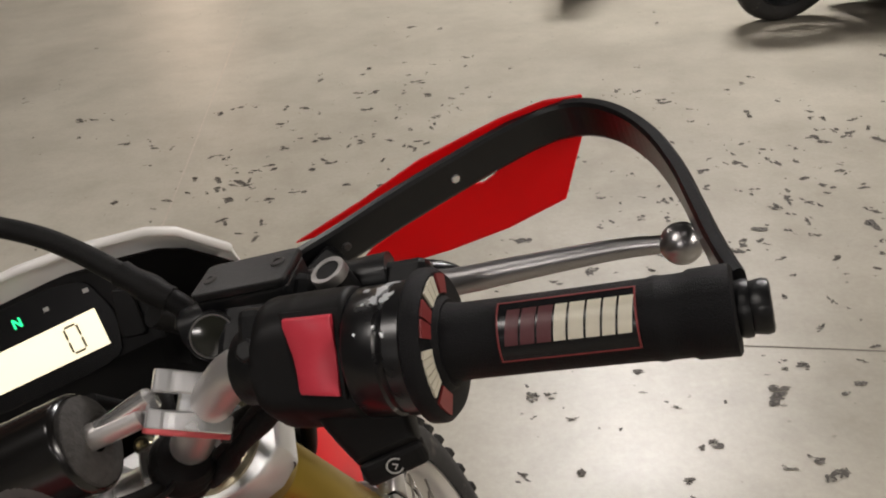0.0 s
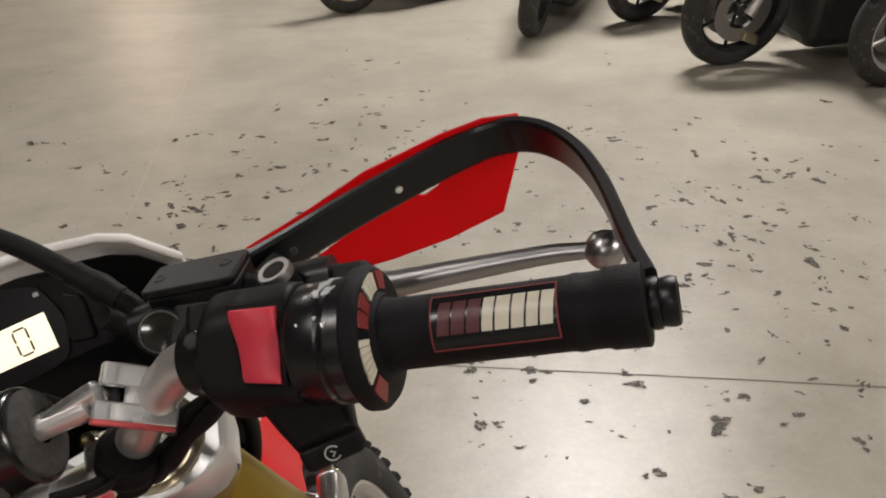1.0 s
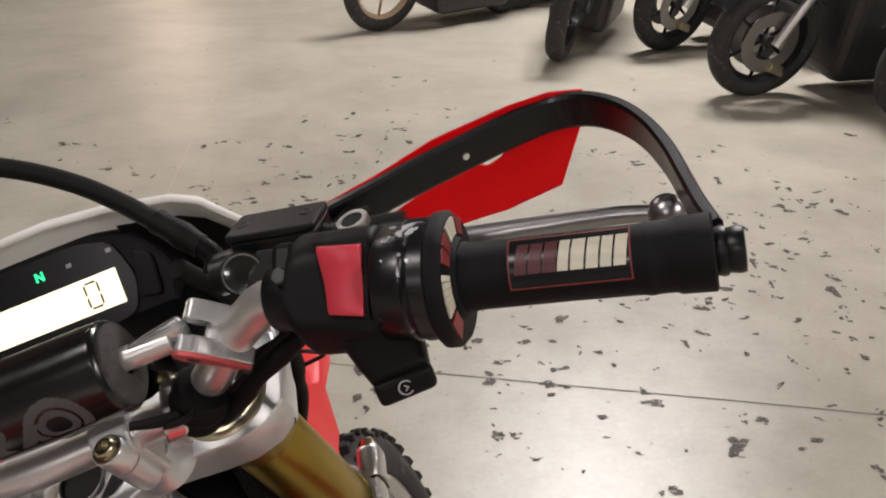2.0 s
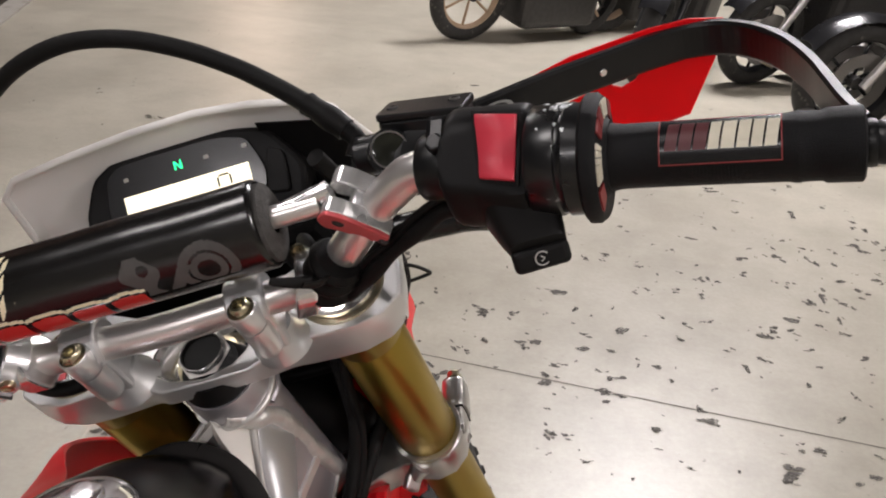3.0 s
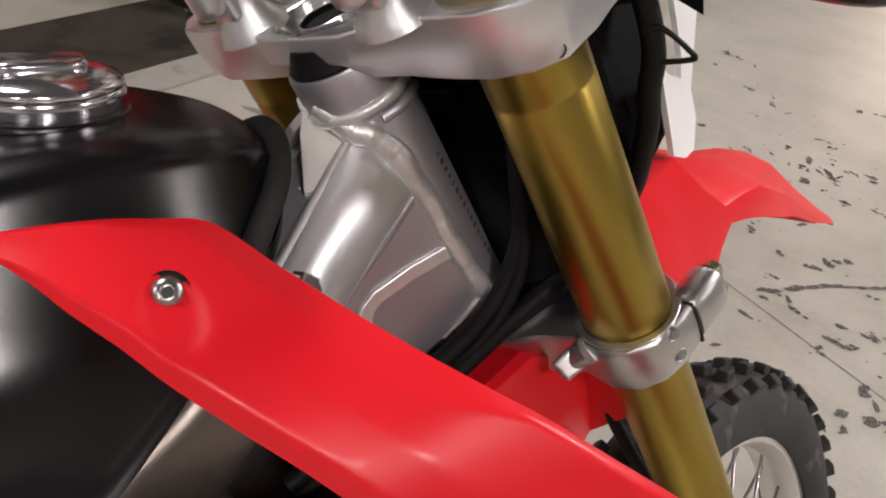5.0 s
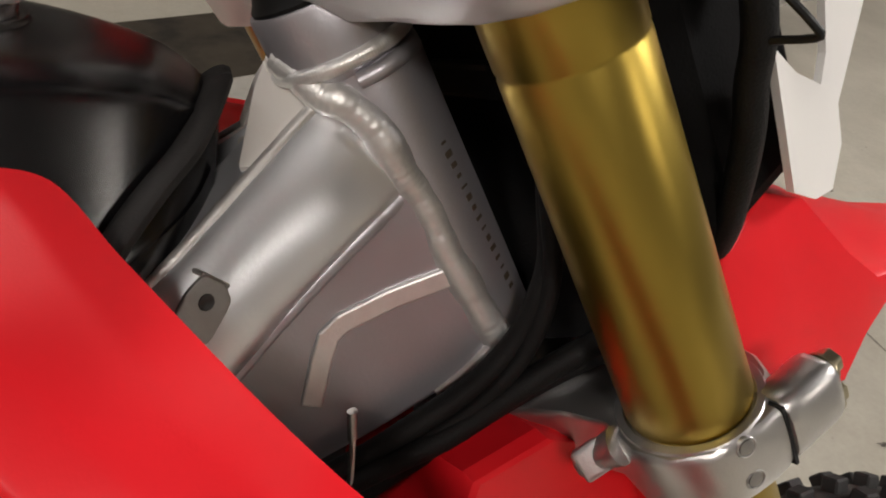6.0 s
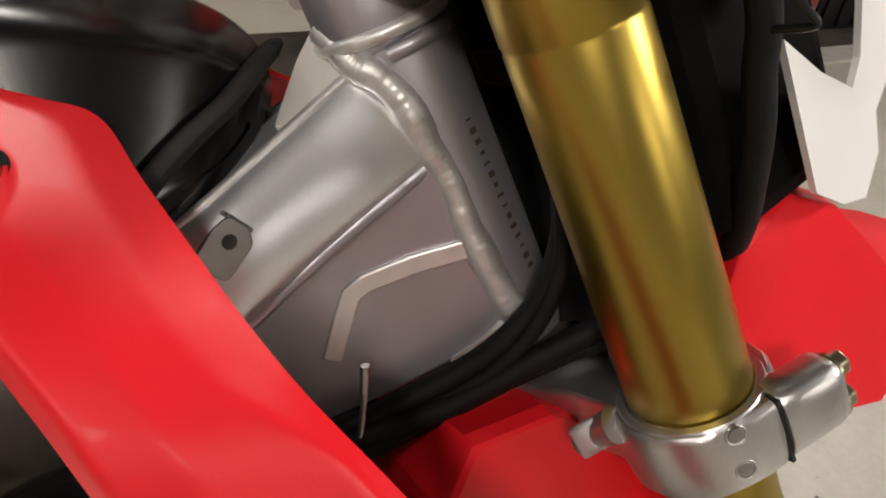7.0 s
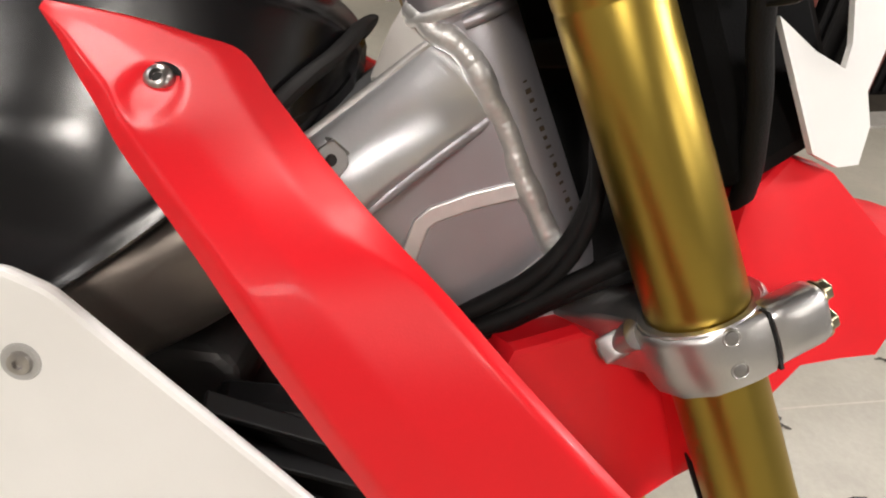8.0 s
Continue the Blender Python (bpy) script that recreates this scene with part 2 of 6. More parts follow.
def curve_points(pts, n):
    """A smooth line through the points, n steps between each pair."""
    p = [V(q) for q in pts]
    if n <= 1:
        return p
    p = [2 * p[0] - p[1]] + p + [2 * p[-1] - p[-2]]
    out = []
    for a, b, c, d in zip(p, p[1:], p[2:], p[3:]):
        for k in range(n):
            u = k / n
            out.append(0.5 * (2 * b + (c - a) * u + (2 * a - 5 * b + 4 * c - d) * u * u + (3 * b - a - 3 * c + d) * u ** 3))
    return out + [p[-2]]


def turned(path):
    """Frames carried along a path without twist: (place, side, up) for each point."""
    frames, side = [], None
    for i, p in enumerate(path):
        t = (path[min(i + 1, len(path) - 1)] - path[max(i - 1, 0)]).normalized()
        if side is None:
            side = t.orthogonal().normalized()
        side = (side - t * side.dot(t)).normalized()
        frames.append((p, side, t.cross(side)))
    return frames


def rings(bm, rows, closed=False, caps=True, mat=0):
    """Skin a list of equal rings of points."""
    vs = [[bm.verts.new(p) for p in row] for row in rows]
    n = len(vs[0])
    pairs = list(zip(vs, vs[1:])) + ([(vs[-1], vs[0])] if closed else [])
    for a, b in pairs:
        for k in range(n):
            f = bm.faces.new((a[k], a[(k + 1) % n], b[(k + 1) % n], b[k]))
            f.smooth, f.material_index = True, mat
    if caps and not closed:
        for row, flip in ((vs[0], True), (vs[-1], False)):
            f = bm.faces.new(row[::-1] if flip else row)
            f.material_index = mat
    return bm


def tube(pts, r, seg=14, n=6, bm=None, squash=1.0, caps=True):
    bm = bm or bmesh.new()
    path = curve_points(pts, n)
    m = len(path) - 1
    rows = []
    for i, (p, s, u) in enumerate(turned(path)):
        rr = r if not callable(r) else r(i / m)
        rows.append([p + s * (rr * math.cos(a)) + u * (rr * squash * math.sin(a)) for a in [2 * math.pi * k / seg for k in range(seg)]])
    return rings(bm, rows, caps=caps)


def aim(p, d, x=(0, 0, 1)):
    """A frame at p with z along d and x towards the given way."""
    z = V(d).normalized()
    xx = V(x) if abs(V(x).normalized().dot(z)) < 0.999 else V((1, 0, 0))
    xx = (xx - z * xx.dot(z)).normalized()
    y = z.cross(xx)
    return Matrix(((xx.x, y.x, z.x, p[0]), (xx.y, y.y, z.y, p[1]), (xx.z, y.z, z.z, p[2]), (0, 0, 0, 1)))


def lathe(profile, m=None, seg=32, bm=None, squash=1.0):
    """Turn (radius, height) pairs round z."""
    bm = bm or bmesh.new()
    m = m or Matrix()
    rows = [[m @ V((max(r, 1e-5) * math.cos(a), squash * max(r, 1e-5) * math.sin(a), z)) for a in [2 * math.pi * k / seg for k in range(seg)]] for r, z in profile]
    return rings(bm, rows, closed=min(profile[0][0], profile[-1][0]) > 1e-4)


def prism(poly, z0, z1, m=None, bevel=0.0, bm=None, seg=2, smooth=False):
    """A plate of the outline poly from z0 to z1, with rounded edges."""
    mine = bmesh.new()
    m = m or Matrix()
    lo = [mine.verts.new((x, y, z0)) for x, y in poly]
    hi = [mine.verts.new((x, y, z1)) for x, y in poly]
    mine.faces.new(lo[::-1])
    mine.faces.new(hi)
    k = len(poly)
    for i in range(k):
        mine.faces.new((lo[i], lo[(i + 1) % k], hi[(i + 1) % k], hi[i]))
    if bevel:
        bmesh.ops.recalc_face_normals(mine, faces=mine.faces)
        edges = [e for e in mine.edges if len(e.link_faces) == 2 and e.calc_face_angle(0) > 0.5]
        bmesh.ops.bevel(mine, geom=edges, offset=bevel, segments=seg, affect="EDGES", profile=0.5, clamp_overlap=True)
    bmesh.ops.transform(mine, matrix=m, verts=mine.verts)
    for f in mine.faces:
        f.smooth = smooth
    return joined(mine, bm)


def joined(mine, bm):
    if bm is None:
        return mine
    copied = {v: bm.verts.new(v.co) for v in mine.verts}
    for f in mine.faces:
        g = bm.faces.new([copied[v] for v in f.verts])
        g.smooth, g.material_index = f.smooth, f.material_index
    mine.free()
    return bm


def block(size, m=None, bevel=0.002, bm=None, seg=2):
    x, y, z = (s / 2 for s in size)
    return prism([(-x, -y), (x, -y), (x, y), (-x, y)], -z, z, m, bevel, bm, seg)


def rounded(points, r=0.25, n=4):
    """Cut the corners of an outline into arcs."""
    out = []
    k = len(points)
    for i in range(k):
        a, b, c = V(points[i - 1]), V(points[i]), V(points[(i + 1) % k])
        p, q = b.lerp(a, r), b.lerp(c, r)
        for j in range(n + 1):
            u = j / n
            out.append(tuple((1 - u) ** 2 * p + 2 * u * (1 - u) * b + u * u * q))
    return out


def sheet(grid, thick, bm=None):
    """A shell of the given thickness through a grid of points; its back lies against the normals."""
    bm = bm or bmesh.new()
    g = [[V(p) for p in row] for row in grid]
    R, C = len(g), len(g[0])
    back = []
    for i in range(R):
        row = []
        for j in range(C):
            du = g[min(i + 1, R - 1)][j] - g[max(i - 1, 0)][j]
            dv = g[i][min(j + 1, C - 1)] - g[i][max(j - 1, 0)]
            n = du.cross(dv)
            row.append(g[i][j] - (n.normalized() if n.length > 1e-12 else V((0, 0, 1))) * thick)
        back.append(row)
    f1 = [[bm.verts.new(p) for p in row] for row in g]
    f2 = [[bm.verts.new(p) for p in row] for row in back]

    def face(*vs):
        f = bm.faces.new(vs)
        f.smooth = True

    for i in range(R - 1):
        for j in range(C - 1):
            face(f1[i][j], f1[i + 1][j], f1[i + 1][j + 1], f1[i][j + 1])
            face(f2[i][j], f2[i][j + 1], f2[i + 1][j + 1], f2[i + 1][j])
    for i in range(R - 1):
        for j in (0, C - 1):
            face(f1[i][j], f2[i][j], f2[i + 1][j], f1[i + 1][j])
    for j in range(C - 1):
        for i in (0, R - 1):
            face(f1[i][j], f1[i][j + 1], f2[i][j + 1], f2[i][j])
    return bm


def mirrored(bm):
    bmesh.ops.transform(bm, matrix=Matrix.Diagonal((-1, 1, 1, 1)), verts=bm.verts)
    bmesh.ops.reverse_faces(bm, faces=bm.faces)
    return bm


def hexagon(r):
    return [(r * math.cos(math.pi / 3 * k), r * math.sin(math.pi / 3 * k)) for k in range(6)]


def thing(name, label, category, place=(0, 0, 0), group="", kind=""):
    ob = new(name)
    ob.location = place
    WORLD[ob] = Matrix.Translation(place)
    return tagged(ob, label, category, group, kind)


def part(name, bm, mats, parent, label="", frame_of=None, soft=0.0, normals=True):
    """Link a bmesh, written in the frame frame_of, as one mesh under a thing or a part."""
    mats = mats if isinstance(mats, (list, tuple)) else [mats]
    if normals:
        bmesh.ops.recalc_face_normals(bm, faces=bm.faces)
    for e in bm.edges:
        if len(e.link_faces) == 2 and e.calc_face_angle(0) > 0.75:
            e.smooth = False
    me = bpy.data.meshes.new(name)
    bm.to_mesh(me)
    bm.free()
    for m in mats:
        me.materials.append(m)
    ob = new(name, me)
    at = frame_of if frame_of is not None else WORLD[parent]
    WORLD[ob] = at
    ob.parent = parent
    ob.matrix_basis = WORLD[parent].inverted() @ at
    if soft:
        b = ob.modifiers.new("edge", "BEVEL")
        b.width, b.segments, b.limit_method, b.angle_limit = soft, 2, "ANGLE", radians(35)
        b.harden_normals = False
    if label:
        tagged(ob, label)
    return ob


def single(name, bm, mats, label, category, group="", kind="", place=None):
    """A thing of one mesh."""
    mats = mats if isinstance(mats, (list, tuple)) else [mats]
    bmesh.ops.recalc_face_normals(bm, faces=bm.faces)
    me = bpy.data.meshes.new(name)
    bm.to_mesh(me)
    bm.free()
    for m in mats:
        me.materials.append(m)
    ob = new(name, me)
    if place is not None:
        ob.matrix_basis = place
    return tagged(ob, label, category, group, kind)


# ---- the hall ----
def hall():
    bm = bmesh.new()
    n = 24
    xs = [-14 + 28 * i / n for i in range(n + 1)]
    ys = [-10 + 38 * i / n for i in range(n + 1)]
    vs = [[bm.verts.new((x, y, 0)) for y in ys] for x in xs]
    for i in range(n):
        for j in range(n):
            bm.faces.new((vs[i][j], vs[i + 1][j], vs[i + 1][j + 1], vs[i][j + 1]))
    single("floor", bm, CONCRETE, "worn pale concrete workshop floor with dark scuffs", "floor", kind="structure")
    for name, size, at in (("wall_north", (28.4, 0.2, 6), (0, 28.1, 3)), ("wall_south", (28.4, 0.2, 6), (0, -10.1, 3)), ("wall_east", (0.2, 38, 6), (14.1, 9, 3)), ("wall_west", (0.2, 38, 6), (-14.1, 9, 3))):
        single(name, block(size, bevel=0), WALL, "plain painted block wall of a large hall", "wall", kind="structure", place=pose(*at))
    single("ceiling", block((28.4, 38.4, 0.2), bevel=0), CEILING, "dark sheet metal hall ceiling", "ceiling", kind="structure", place=pose(0, 9, 6.1))
    for lx, ly, _ in LAMPS:
        lamp = thing("high_bay_lamp", "rectangular hanging hall lamp with a glowing diffuser", "ceiling lamp", (lx, ly, LAMP_Z), "hall lamps")
        part("housing", block((2.1, 1.1, 0.10), pose(0, 0, 0.06), 0.01), DARK, lamp)
        part("diffuser", block((2.0, 1.0, 0.02), pose(0, 0, -0.02), 0.004), LAMP_GLOW, lamp)
        for sx in (-0.9, 0.9):
            part("hanger", tube([(sx, 0, 0.1), (sx, 0, 0.8)], 0.006, 6, 1), STEEL, lamp)


def joint(a, b, w):
    a, b = V((*a, 0.001)), V((*b, 0.001))
    t = (b - a).normalized()
    s = V((-t.y, t.x, 0))
    bm = bmesh.new()
    n = 60
    rows = []
    for i in range(n + 1):
        p = a.lerp(b, i / n)
        wob = 0.004 * noise.noise(p * 3.0)
        ww = w * (0.7 + 0.6 * abs(noise.noise(p * 9.0)))
        rows.append((p + s * (wob + ww / 2), p + s * (wob - ww / 2)))
    vs = [[bm.verts.new(q) for q in r] for r in rows]
    for r, q in zip(vs, vs[1:]):
        bm.faces.new((r[0], r[1], q[1], q[0]))
    return bm


def floor_joints():
    for a, b, w in (((-3.9, 2.62), (9.0, 0.42), 0.006), ((-0.50, -4.0), (-1.55, 12.0), 0.0065)):
        single("floor_joint", joint(a, b, w), JOINT if w < 0.0062 else JOINT_PALE, "dark sawn joint in the concrete floor" if w < 0.0062 else "pale filled joint in the concrete floor", "floor joint", kind="structure")


# scuffed spots on the floor, x then y, patch by patch
MARKS_A = [0.16, 3.65, 0.12, 3.78, 1.33, 4.76, 0.9, 3.74, 1.05, 3.56, 1.36, 3.67, 1.37, 3.37, 1.65, 3.26, 1.52, 3.1, 1.57, 3.05, 1.66, 3.1, 1.77, 3.02, 0.76, 2.87, 0.77, 2.68, 0.62, 2.7, 0.62, 2.53, 1.04, 2.86, 0.8, 2.53, 0.86, 2.67, 1.18, 2.9, 1.53, 2.66, 1.25, 2.6, 1.5, 2.49, 1.44, 2.41, 1.07, 2.41, 1.08, 2.32, 1.24, 2.36, 0.33, 2.45, 1.32, 2.9, 1.49, 2.78, 1.06, 3.59, 2.1, 3.22, 2.24, 3.98]
MARKS_B = [0.44, 1.88, 0.24, 1.89, 0.05, 2.28, 0.21, 2.1, 0.16, 2.26, 0.49, 2.21, 0.84, 1.59, 0.55, 1.73, 0.88, 1.35, 1.1, 1.72, 0.86, 1.63, 1.01, 1.6]
MARKS_C = [-1.98, 4.11, -1.61, 3.82, -1.55, 3.81, -1.45, 3.79, -1.31, 3.49, -1.17, 3.44, -1.54, 3.6, -0.94, 3.77, -0.88, 3.84, -0.64, 3.6, -0.56, 3.79, -0.42, 3.4, -0.26, 3.33, -0.38, 3.15, -0.26, 3.71, -0.24, 3.94, -0.27, 4.3, -0.08, 5.0, -0.07, 4.81, -0.07, 4.15, -0.03, 4.04, 0.03, 3.85, -0.11, 3.7, -0.12, 3.59, 0.04, 3.46, -0.04, 3.24, -0.15, 3.34, -0.17, 3.14, -0.09, 3.91]
MARKS_D = [-0.87, 3.29, -0.72, 3.01, -0.81, 3.07, -0.69, 3.11, -0.6, 3.13, -0.64, 3.16, -0.48, 2.91, -0.54, 2.34, -0.45, 2.36, -0.42, 2.42, -0.41, 2.48, -0.36, 2.11, -0.27, 2.15, -0.2, 2.19, -0.24, 2.07, -0.41, 2.14, -0.11, 1.84, -0.04, 1.88, -0.1, 1.94, -0.09, 2.36]

STREAKS = [((-1.921, 1.466), (-1.83, 1.50), 0.014), ((-1.79, 1.50), (-1.659, 1.511), 0.012), ((-1.659, 1.511), (-1.288, 1.459), 0.013), ((-1.612, 1.533), (-1.333, 1.666), 0.013), ((-1.554, 1.415), (-1.381, 1.408), 0.007)]


def scuffs():
    rng = random.Random(5)
    bm = bmesh.new()

    def fleck(x, y, long, thin, turn, ink=0):
        """One ragged fleck."""
        k = 16
        seed_ = rng.uniform(0, 50)
        c = V((x, y, 0.0012 + 0.00012 * (len(bm.faces) % 12)))
        ring = []
        for i in range(k):
            a = 2 * math.pi * i / k
            r = 0.85 + 0.75 * noise.noise(V((1.7 * math.cos(a), 1.7 * math.sin(a), seed_)))
            q = V((long * r * math.cos(a), thin * r * math.sin(a), 0))
            q.rotate(Euler((0, 0, turn)))
            ring.append(bm.verts.new(c + q))
        bm.faces.new(ring).material_index = ink

    def scuff(x, y, size, turn):
        """A rubbed mark: a few flecks strung along a short stroke, with crumbs round it."""
        d = V((math.cos(turn), math.sin(turn)))
        for _ in range(rng.randint(2, 4)):
            o = rng.uniform(-0.9, 0.9) * size
            w = rng.gauss(0, 0.22) * size
            fleck(x + d.x * o - d.y * w, y + d.y * o + d.x * w, size * rng.uniform(0.35, 0.75), size * rng.uniform(0.20, 0.45), turn + rng.gauss(0, 0.35))
        for _ in range(rng.randint(0, 1)):
            fleck(x + rng.gauss(0, 2.2) * size, y + rng.gauss(0, 2.2) * size, rng.uniform(0.003, 0.009), rng.uniform(0.002, 0.005), turn)

    ways = (-0.25, 0.15, 0.9, 1.5, 2.2)
    for flat in (MARKS_A, MARKS_B, MARKS_C, MARKS_D):
        for x, y in zip(flat[::2], flat[1::2]):
            turn = rng.choice(ways) + rng.gauss(0, 0.25)
            scuff(x, y, rng.choice((0.018, 0.026, 0.030, 0.038)), turn)
            for _ in range(rng.randint(0, 1)):
                scuff(x + rng.gauss(0, 0.10), y + rng.gauss(0, 0.10), rng.uniform(0.006, 0.014), turn + rng.gauss(0, 0.4))
    for cx, cy, sx, sy, n in ((1.35, 2.75, 0.45, 0.55, 90), (0.0, 3.7, 0.35, 0.55, 50), (0.7, 2.2, 0.5, 0.45, 62), (-0.5, 2.7, 0.35, 0.55, 60), (0.2, 1.7, 0.6, 0.35, 46)):
        for _ in range(n):
            scuff(rng.gauss(cx, sx), rng.gauss(cy, sy), rng.uniform(0.009, 0.027), rng.choice(ways) + rng.gauss(0, 0.5))
    for _ in range(120):
        scuff(rng.uniform(-3.2, 3.2), rng.uniform(0.9, 5.8), rng.choice((0.004, 0.005, 0.007, 0.012)), rng.choice(ways) + rng.gauss(0, 0.3))
    # worn streaks
    for (ax_, ay_), (bx_, by_), w in STREAKS:
        n, turn = 12, math.atan2(by_ - ay_, bx_ - ax_)
        for k in range(n):
            u = k / (n - 1)
            fleck(ax_ + (bx_ - ax_) * u + rng.gauss(0, 0.006), ay_ + (by_ - ay_) * u + rng.gauss(0, 0.006), 0.030, w * rng.uniform(0.5, 1.0), turn + rng.gauss(0, 0.12), 1)
    # one long skid
    for k in range(9):
        u = k / 8
        fleck(-0.46 + 0.24 * u + rng.gauss(0, 0.005), 2.13 + 0.44 * u + 0.02 * math.sin(5 * u), 0.045, 0.014 - 0.008 * u, 1.07)
    single("floor_scuffs", bm, [SCUFF, WORN], "dark rubber scuffs scattered over the concrete", "scuffs", kind="stuff")


# ---- the motorcycle ----
FX, FY = 0.0994, 0.0466
GRIP_AT, GRIP_WAY = V((0.351, -0.0565, 0.0742)), V((0.937, -0.347, 0.046)).normalized()


def along(s, x=0.0, y=0.0):
    """A place by its distance along the right grip; x up from the bar, y to the rider's back."""
    return aim(GRIP_AT, GRIP_WAY) @ V((x, y, s))


def grip_frame(s=0.0):
    return aim(GRIP_AT + GRIP_WAY * s, GRIP_WAY)


def motorcycle():
    bike = thing("motorcycle", "red, white and black off-road trail motorcycle with gold forks, leaning", "motorcycle", (-0.25, 0.45, 0.0))
    steering(bike)
    controls(bike)
    hand_guards(bike)
    crossbar(bike)
    display(bike)
    front_end(bike)
    wheel_parts(bike)
    chassis(bike)
    tank(bike)
    shrouds(bike)
    cables(bike)
    rear_end(bike)
    return bike


def steering(bike):
    S = STEER
    half = [(0, 0.010, -0.014), (0.05, 0.012, -0.014), (0.084, 0.012, -0.014), (0.100, 0.010, -0.010), (0.116, 0.010, 0.001), (0.134, 0.009, 0.018), (0.152, 0.009, 0.036), (0.172, 0.006, 0.0545), (0.190, 0.003, 0.0650), tuple(along(-0.13)), tuple(along(-0.05)), tuple(along(0.043))]
    whole = [(-x, y, z) for x, y, z in half[:0:-1]] + half
    part("handlebar", tube(whole, 0.0111, 20, 5), ALU_BAR, bike, "satin silver handlebar", S)
    # upper clamp
    edge = [(0, -0.004), (0.032, -0.003), (0.052, 0.007), (0.072, 0.010), (0.088, 0.009), (0.110, 0.009), (0.129, 0.015), (0.142, 0.027), (0.144, 0.052), (0.141, 0.080), (0.128, 0.094), (0.108, 0.092), (0.085, 0.082), (0.05, 0.066), (0, 0.058)]
    poly = edge + [(-x, y) for x, y in edge[-2:0:-1]]
    c, bowl = V((0, 0.035)), V((-0.004, 0.024))
    rows = []
    for z, k, rear in ((-0.0975, 0.90, 0.020), (-0.094, 0.955, 0.014), (-0.078, 1.0, 0.0), (-0.066, 1.0, 0.0), (-0.0625, 0.985, 0.0)):
        row = []
        for x, y in poly:
            yy = c.y + (y - c.y) * k
            if abs(x) < 0.06 and y < 0.02:
                yy += rear * (1 - (abs(x) / 0.06) ** 2)
            row.append((x * (0.5 + 0.5 * k), yy, z))
        rows.append(row)
    # the polished bowl is sunk into the middle of the plate
    for z, k in ((-0.0625, 1.0), (-0.0640, 0.955), (-0.074, 0.86), (-0.080, 0.76), (-0.0815, 0.60)):
        row = []
        for x, y in poly:
            a = math.atan2((y - bowl.y) * 1.5, x - bowl.x)
            row.append((bowl.x + 0.0370 * k * math.cos(a), bowl.y + 0.0245 * k * math.sin(a), z))
        rows.append(row)
    bm = rings(bmesh.new(), rows)
    for f in bm.faces:
        q = f.calc_center_median()
        if q.z < -0.0626 and math.hypot((q.x - bowl.x) / 0.0375, (q.y - bowl.y) / 0.025) < 1.0 and max(v.co.z for v in f.verts) < -0.0624 and min(v.co.z for v in f.verts) > -0.0820:
            f.material_index = 1
    clamp = part("upper_fork_clamp", bm, [ALU_CAST, ALU_POLISHED], bike, "cast silver upper fork clamp with a polished bowl", S, soft=0.0012)
    stem = aim((-0.005, 0.0250, 0), (0, 0, 1))
    nut = part("stem_nut", prism(hexagon(0.0205), -0.0820, -0.0695, stem, 0.0015), ALU_BAR, clamp, "", S)
    part("nut_collar", lathe([(0.0150, -0.0720), (0.0150, -0.0652), (0.0154, -0.0645), (0.0160, -0.0648), (0.0164, -0.0665), (0.0166, -0.0720)], stem, 40), ALU_POLISHED, nut, "", S)
    part("nut_ring", lathe([(0.0182, -0.0760), (0.0232, -0.0765), (0.0240, -0.0800), (0.0182, -0.0815)], stem, 36), ZINC, clamp, "yellowed steel ring", S)
    part("stem_hole", lathe([(0.0, -0.0720), (0.0149, -0.0720), (0.01495, -0.0652), (0.0146, -0.0652), (0.0144, -0.0684), (0.0, -0.0682)], stem, 28), HOLE_SHADE, clamp, "stem hole, coloured black for its inner shade", S)
    for side in (-1, 1):
        x = side * FX
        m = aim((x, FY, 0), (0, 0, 1))
        part("fork_collar", lathe([(0.0285, -0.0640), (0.0325, -0.0640), (0.0325, -0.0605), (0.0300, -0.0590), (0.0285, -0.0600)], m, 40), ZINC, clamp, "", S)
        cap = part("fork_cap", lathe([(0.0, -0.0585), (0.010, -0.0585), (0.011, -0.0565), (0.0250, -0.0560), (0.0278, -0.0575), (0.0285, -0.0620)], m, 40), ALU_POLISHED, bike, "silver fork cap", S)
        part("adjuster", prism(hexagon(0.0085), -0.0590, -0.0490, m, 0.001), ALU_BAR, cap, "", S)
        part("mark", block((0.013, 0.007, 0.0008), aim((x - 0.010, FY - 0.017, -0.0562), (0, 0, 1)), 0), RED_ANO, cap, "faded red mark", S)
        # outer tubes
        part("fork_tube", lathe([(0.026, -0.062), (0.0277, -0.062), (0.0277, -0.1205), (0.0272, -0.1215), (0.0272, -0.1235), (0.0276, -0.1245), (0.0275, -0.285), (0.0262, -0.290), (0.0255, -0.330), (0.0250, -0.60), (0.0265, -0.602), (0.0265, -0.625), (0.0225, -0.628)], m, 48), GOLD, bike, "gold anodised fork tube", S)
        part("fork_slider", lathe([(0.0215, -0.62), (0.0215, -0.83), (0.027, -0.835), (0.030, -0.90), (0.024, -0.925), (0.0, -0.925)], m, 24), STEEL, bike, "", S)
        # pinch lug with two bolts
        for z in (-0.069, -0.090):
            hole = aim((side * 0.1335, 0.0245, z), (side * 0.45, -0.9, 0))
            part("bolt_hole", lathe([(0.0, 0.0002), (0.0034, 0.0002), (0.0042, 0.0012), (0.0048, 0.0008), (0.005, -0.001)], hole, 16), DARK, clamp, "", S)
        part("pinch_lug", block((0.017, 0.046, 0.030), aim((side * 0.1325, 0.070, -0.080), (0, 0, 1), (1, 0, 0)), 0.005), ALU_CAST, clamp, "", S)
        # bar mounts
        xb = side * 0.056
